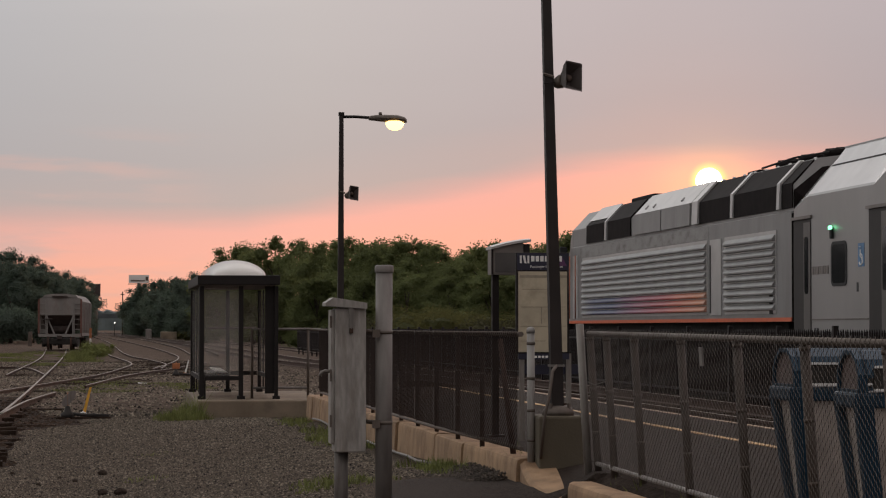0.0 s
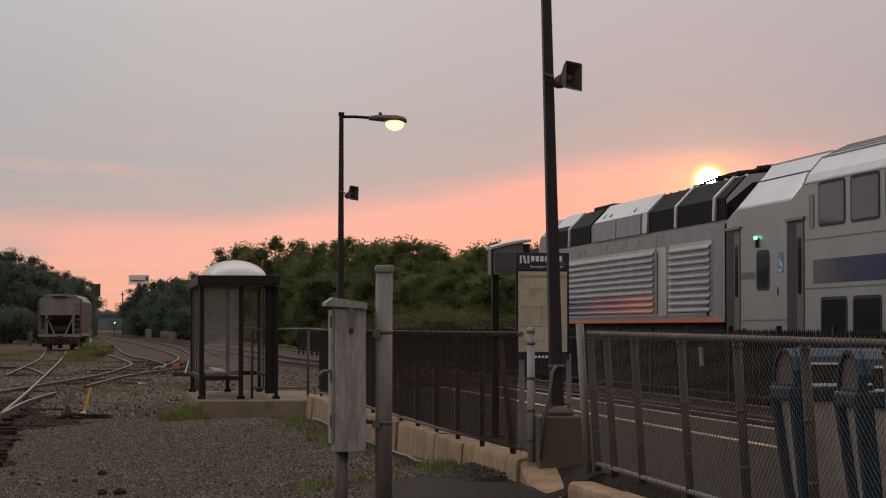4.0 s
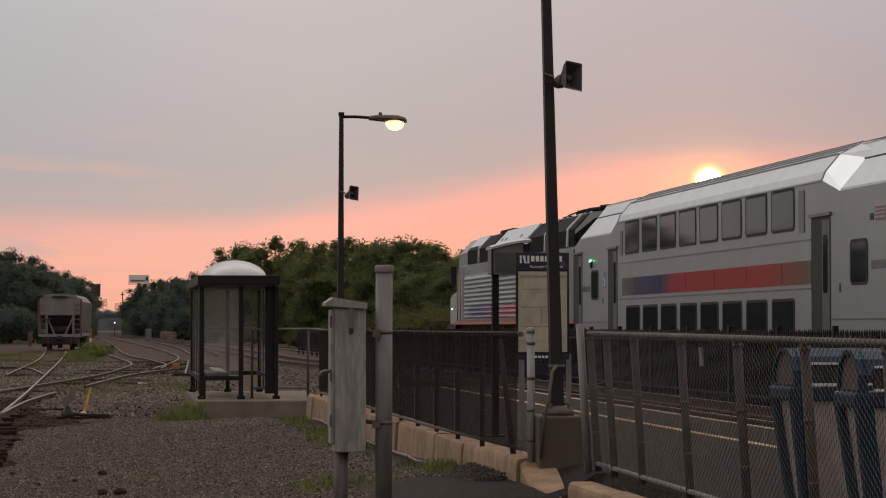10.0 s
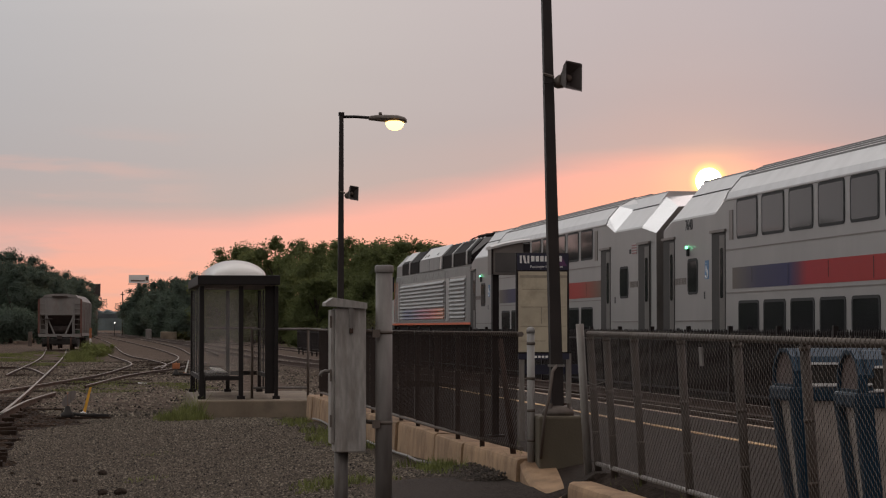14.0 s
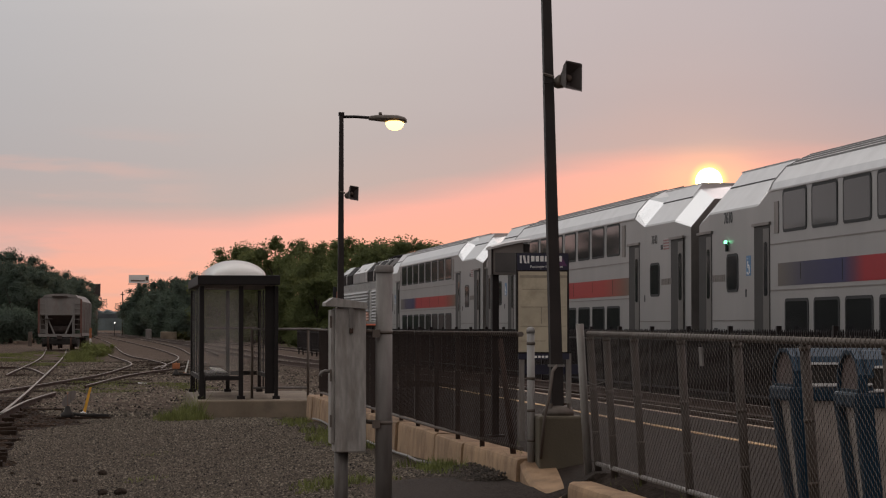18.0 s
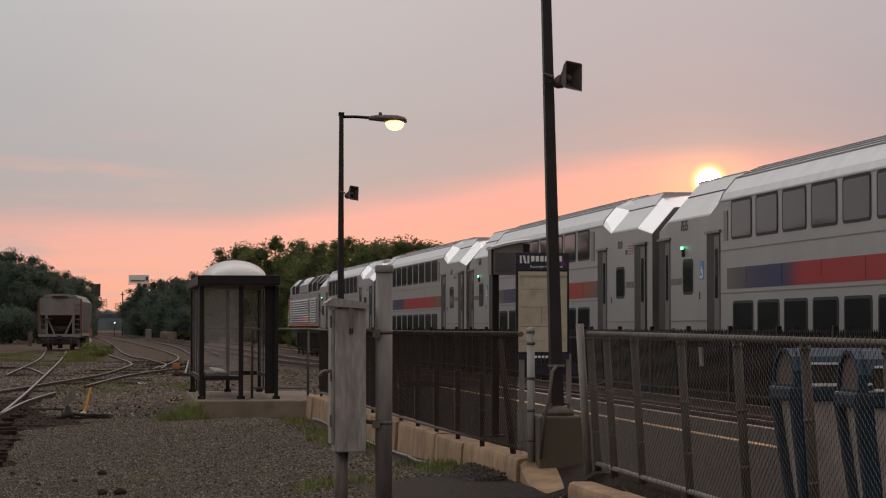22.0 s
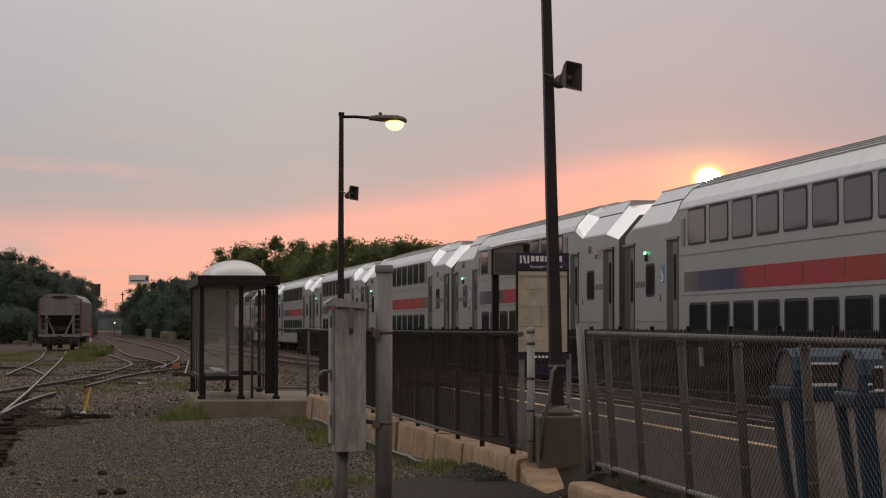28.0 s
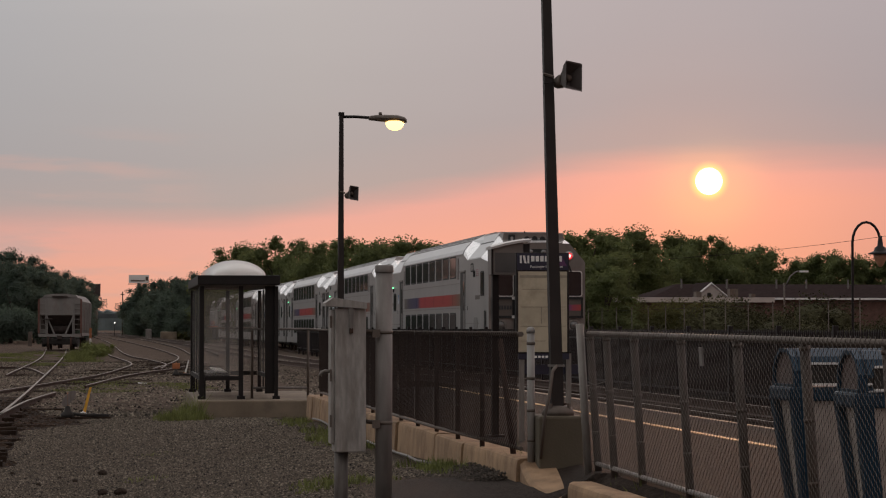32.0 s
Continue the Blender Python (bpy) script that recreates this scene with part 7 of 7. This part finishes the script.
houses()


def billboard(x0, x1, y, z0, z1, label):
    b = thing("billboard", label, "billboard", group="billboards over the trees")
    part("panel", B(x0, x1, y, y + 0.5, z0, z1), M_WHITE if x0 > 0 else M_HOPD, b)
    part("catwalk", B(x0 - .3, x1 + .3, y - 0.8, y, z0 - 0.4, z0 - 0.2), M_GALVD, b)
    part("mast", T([((x0 + x1) / 2, y + 1, 0), ((x0 + x1) / 2, y + 1, z0)], 0.5, 8), M_GALVD, b)
    if x0 > 0:
        part("poster_band", B(x0 + 0.6, x1 - 1.2, y - 0.06, y, z0 + 0.5, z0 + 0.9), M_GALVD, b)
        part("poster_patch", B(x1 - 1.0, x1 - 0.2, y - 0.06, y, z0 + 0.7, z1 - 0.5), M_GALVD, b)


billboard(4.4, 10.4, 705.8, 15.0, 17.4, "pale roadside billboard high over the far trees")
billboard(-4.9, -2.8, 505.4, 8.3, 11.0, "dark billboard seen from behind over the trees")
up = thing("utility_pole", "wooden utility pole with a crossarm by the far line", "utility pole")
part("pole", T([(1.56, 423.9, 0), (1.56, 423.9, 8.1)], 0.10, 8), M_BARK, up)
part("crossarm", B(1.2, 1.9, 423.8, 424.0, 7.55, 7.7), M_BARK, up)
wr = bmesh.new()
tube(wr, [(40 + 4.0 * i, 197 - 0.6 * i, 6.6 + 0.42 * i + 0.035 * (i - 4) ** 2) for i in range(9)], 0.018, 5)
for px_, py_, ph_ in ((40.0, 197.0, 7.2), (72.0, 192.2, 10.6)):
    q = thing("utility_pole", "wooden utility pole carrying the overhead cable", "utility pole")
    part("pole", T([(px_, py_, -0.2), (px_, py_, ph_)], 0.14, 8), M_BARK, q)
solid("overhead_cable", wr, M_BLACK, "thin overhead cable sagging across the sky", "cable")
br = thing("road_bridge", "hazy road bridge far down the line", "bridge")
part("deck", B(-30, 30, 800, 812, 4.9, 6.3), M_BRIDGE, br)
for x in (-9, 12):
    part("pier", B(x - 1.2, x + 1.2, 802, 810, 0, 4.9), M_BRIDGE, br)


def far_ridge():
    """Wooded ridge at the end of the line; distance haze is put into its colour."""
    bm = bmesh.new()
    secs = []
    for i in range(320):
        x = -330 + 2.2 * i
        top = 12.5 + 3.2 * noise.noise((i * 0.055, 0, 0)) + 2.6 * noise.noise((i * 0.235, 3, 0)) + 1.4 * noise.noise((i * 0.65, 7, 0))
        secs.append([(x, 1480, -1), (x, 1492, -1), (x, 1490, top), (x, 1482, top - 1.0)])
    loft(bm, secs)
    solid("backdrop", bm, M_RIDGE, "hazy blue-grey wooded ridge at the end of the line", "backdrop", kind="structure")


far_ridge()

# ---- grass, weeds, loose stones ----


def tufts(name, spots, label, blades=70):
    """Grass blades in tufts at (x, y, radius, height)."""
    rng = np.random.default_rng(len(spots))
    V, F = [], []
    for x, y, rad, h in spots:
        for _ in range(int(blades * rad * rad * 6) + 20):
            a, q = rng.uniform(0, 6.28), rad * math.sqrt(rng.random())
            bx, by = x + q * math.cos(a), y + q * math.sin(a) * 1.6
            hh = h * rng.uniform(0.4, 1.1) * (1.1 - 0.6 * q / rad)
            lx, ly = rng.normal(0, 0.35, 2) * hh
            w = 0.004 + 0.003 * rng.random()
            bz = ground_z(bx, by) - 0.01
            t = rng.uniform(0, 3.14)
            dx, dy = w * math.cos(t), w * math.sin(t)
            n = len(V)
            V += [(bx - dx, by - dy, bz), (bx + dx, by + dy, bz), (bx + lx * .5 + dx * .7, by + ly * .5 + dy * .7, bz + hh * .6), (bx + lx * .5 - dx * .7, by + ly * .5 - dy * .7, bz + hh * .6), (bx + lx, by + ly, bz + hh)]
            F += [(n, n + 1, n + 2, n + 3), (n + 3, n + 2, n + 4)]
    me = bpy.data.meshes.new(name)
    me.from_pydata(V, [], F)
    me.materials.append(M_GRASS)
    tagged(new(name, me), label, "grass", kind="stuff")


rg = random.Random(2)
tufts("grass", [(2.95 - abs(rg.gauss(0, .09)), rg.uniform(19.3, 21.6), rg.uniform(.12, .25), rg.uniform(.07, .15)) for _ in range(20)]
      + [(2.75 + rg.uniform(-.2, .15), rg.uniform(26, 31.5), rg.uniform(.15, .3), rg.uniform(.10, .20)) for _ in range(16)]
      + [(rg.uniform(1.55, 2.15), rg.uniform(18.7, 19.7), rg.uniform(.12, .25), rg.uniform(.05, .11)) for _ in range(16)]
      + [(2.7 + rg.uniform(-.2, .2), rg.uniform(32, 37), rg.uniform(.15, .3), rg.uniform(.08, .16)) for _ in range(8)]
      + [(3.47 + rg.uniform(-.03, .05), rg.uniform(10.5, 16.5), rg.uniform(.05, .10), rg.uniform(.16, .28)) for _ in range(26)]
      + [(3.25 + rg.uniform(-.02, .03), rg.uniform(18.5, 19.1), rg.uniform(.03, .06), rg.uniform(.28, .38)) for _ in range(6)], "green grass tufts along the kerb", blades=170)
tufts("weeds", [(1.15 + rg.uniform(-.35, .38), 41.2 + rg.uniform(-.9, .7), rg.uniform(.15, .35), rg.uniform(.14, .36)) for _ in range(18)] + [(1.32 + rg.uniform(-.12, .18), 41.6 + rg.uniform(-.3, .3), rg.uniform(.08, .16), rg.uniform(.45, .68)) for _ in range(7)], "green weeds growing at the pad's edge", blades=150)
tufts("weeds", [(rg.uniform(-1.4, 0.6), rg.uniform(56, 68), rg.uniform(.4, .8), rg.uniform(.04, .10)) for _ in range(30)] + [(rg.uniform(1.3, 2.2), rg.uniform(58, 66), rg.uniform(.4, .7), rg.uniform(.05, .12)) for _ in range(14)] + [(rg.uniform(-2.2, -0.5), rg.uniform(105, 150), rg.uniform(.4, .8), rg.uniform(.2, .7)) for _ in range(20)]
      + [(rg.uniform(-6.5, -2.4), rg.uniform(95, 150), rg.uniform(.6, 1.2), rg.uniform(.08, .2)) for _ in range(26)] + [(0.35, 24.3, .3, .06), (0.5, 29.0, .25, .05)], "sparse weeds between the yard tracks", blades=90)


def loose_stones():
    rng = np.random.default_rng(4)
    V, F = [], []
    for _ in range(110000):
        u = rng.random()
        y = 15.5 + 27 * u
        x = rng.uniform(-2.6, 2.7) if y > 19 else rng.uniform(-1.6, 1.9)
        s = 0.005 + 0.010 * rng.random() ** 2.2
        if cinder(x, y) and rng.random() < 0.93:
            continue
        z = ground_z(x, y)
        n = len(V)
        c = rng.uniform(0.6, 1.3, (6, 1)) * np.array(((1, 0, 0), (-1, 0, 0), (0, 1, 0), (0, -1, 0), (0, 0, 0.7), (0, 0, -0.7))) * s
        a = rng.uniform(0, 3.1)
        R = np.array(((math.cos(a), -math.sin(a), 0), (math.sin(a), math.cos(a), 0), (0, 0, 1)))
        V += (c @ R.T + np.array((x, y, z + s * 0.3))).tolist()
        F += [(n, n + 2, n + 4), (n + 2, n + 1, n + 4), (n + 1, n + 3, n + 4), (n + 3, n, n + 4)]
    me = bpy.data.meshes.new("loose_gravel")
    me.from_pydata(V, [], F)
    me.materials.append(M_STONE)
    tagged(new("loose_gravel", me), "loose grey crushed stones over the lot", "gravel", kind="stuff")
    V, F = [], []
    for _ in range(22000):
        y = 43 + 70 * rng.random() ** 1.4
        x = rng.uniform(-6.0, 3.2)
        if cinder(x, y):
            continue
        s = 0.016 + 0.03 * rng.random() ** 2
        z = ground_z(x, y)
        n = len(V)
        c = rng.uniform(0.6, 1.3, (5, 1)) * np.array(((1, 0, 0), (-1, 0, 0), (0, 1, 0), (0, -1, 0), (0, 0, 0.8))) * s
        V += (c + np.array((x, y, z))).tolist()
        F += [(n, n + 2, n + 4), (n + 2, n + 1, n + 4), (n + 1, n + 3, n + 4), (n + 3, n, n + 4)]
    for _ in range(24000):
        y = 38 + 75 * rng.random() ** 1.3
        x = rng.uniform(4.6 if y > 49 else 7.1, 15.5)
        s = 0.016 + 0.03 * rng.random() ** 2
        z = ground_z(x, y)
        n = len(V)
        c = rng.uniform(0.6, 1.3, (5, 1)) * np.array(((1, 0, 0), (-1, 0, 0), (0, 1, 0), (0, -1, 0), (0, 0, 0.8))) * s
        V += (c + np.array((x, y, z))).tolist()
        F += [(n, n + 2, n + 4), (n + 2, n + 1, n + 4), (n + 1, n + 3, n + 4), (n + 3, n, n + 4)]
    me = bpy.data.meshes.new("loose_ballast")
    me.from_pydata(V, [], F)
    me.materials.append(M_STONE)
    tagged(new("loose_ballast", me), "loose brown ballast stones between the yard tracks", "ballast", kind="stuff")


loose_stones()
for i, (x, y, s) in enumerate(((-0.11, 25.90, 0.050), (-0.10, 22.67, 0.050), (0.07, 22.42, 0.060), (-0.57, 25.67, 0.022), (-0.39, 24.89, 0.028), (-0.76, 24.49, 0.025), (-1.10, 26.45, 0.025))):
    bm = bmesh.new()
    bmesh.ops.create_icosphere(bm, subdivisions=2, radius=s)
    for v in bm.verts:
        v.co *= 1 + 0.25 * noise.noise(v.co * 25 + Vector((i, 0, 0)))
        v.co.z *= 0.7
    solid("clod", bm, M_CINDER, "dark clod of earth lying on the gravel lot", "clod", group="clods on the lot", at=pose(x, y, ground_z(x, y) + s * 0.45))


def debris():
    """Splintered wood and dark lumps strewn over the cinder bed of the old siding."""
    rng = np.random.default_rng(21)
    V, F = [], []
    for _ in range(9000):
        x, y = rng.uniform(-3.6, -0.3), rng.uniform(23, 52)
        if not cinder(x, y):
            continue
        s = 0.008 + 0.03 * rng.random() ** 3
        n = len(V)
        c = rng.uniform(0.6, 1.3, (6, 1)) * np.array(((2.2, 0, 0), (-2.2, 0, 0), (0, 1, 0), (0, -1, 0), (0, 0, 0.8), (0, 0, -0.8))) * s
        a = rng.uniform(0, 3.1)
        R = np.array(((math.cos(a), -math.sin(a), 0), (math.sin(a), math.cos(a), 0), (0, 0, 1)))
        V += (c @ R.T + np.array((x, y, ground_z(x, y) + s * 0.3))).tolist()
        F += [(n, n + 2, n + 4), (n + 2, n + 1, n + 4), (n + 1, n + 3, n + 4), (n + 3, n, n + 4)]
    me = bpy.data.meshes.new("debris")
    me.from_pydata(V, [], F)
    me.materials.append(M_DEBRIS)
    tagged(new("debris", me), "dark splintered wood and lumps on the cinder bed", "debris", kind="stuff")


M_DEBRIS = mat("rotten_wood", (0.05, 0.034, 0.025), 0.95, 0, 0.4, 10, island=0.8, spec=0.05)
debris()


def scrap():
    bm = bmesh.new()
    box(bm, -0.11, 0.11, -0.07, 0.07, 0, 0.03, bevel=0.01)
    for v in bm.verts:
        v.co.z += 0.03 * noise.noise(v.co * 9)
    solid("paper_scrap", bm, M_WHITE, "crumpled pale paper scrap lying on the ballast", "litter", at=pose(0.79, 64.9, ground_z(0.79, 64.9) + 0.005, 0, 0, 20))


scrap()


def rubble():
    """Dark broken asphalt heaped at the kerb's foot, and the cable that lies along it."""
    rng = np.random.default_rng(9)
    V, F = [], []
    for _ in range(5000):
        y = rng.uniform(18.1, 20.0)
        x = 3.04 - abs(rng.normal(0, 0.26))
        s = 0.004 + 0.011 * rng.random() ** 2
        z = ground_z(x, y) + max(0, 0.08 - 0.2 * (3.04 - x)) * rng.random()
        n = len(V)
        c = rng.uniform(0.6, 1.3, (6, 1)) * np.array(((1, 0, 0), (-1, 0, 0), (0, 1, 0), (0, -1, 0), (0, 0, 0.8), (0, 0, -0.8))) * s
        V += (c + np.array((x, y, z))).tolist()
        F += [(n, n + 2, n + 4), (n + 2, n + 1, n + 4), (n + 1, n + 3, n + 4), (n + 3, n, n + 4), (n + 2, n, n + 5), (n + 1, n + 2, n + 5), (n + 3, n + 1, n + 5), (n, n + 3, n + 5)]
    me = bpy.data.meshes.new("rubble")
    me.from_pydata(V, [], F)
    me.materials.append(M_RUBBLE)
    tagged(new("rubble", me), "dark broken asphalt rubble at the foot of the kerb", "rubble", kind="stuff")
    pts = [(2.93 - 0.04 * math.sin(k * 0.9) - (0.06 if k < 2 else 0), 20.9 + 1.1 * k, ground_z(2.93, 20.9 + 1.1 * k) + 0.035) for k in range(14)]
    solid("cable_conduit", T(pts, 0.014, 8), M_GALV, "pale conduit pipe lying along the kerb", "conduit")


M_RUBBLE = mat("broken_asphalt", (0.066, 0.051, 0.040), 0.9, 0, 0.4, 10, island=0.6)
rubble()

motions()
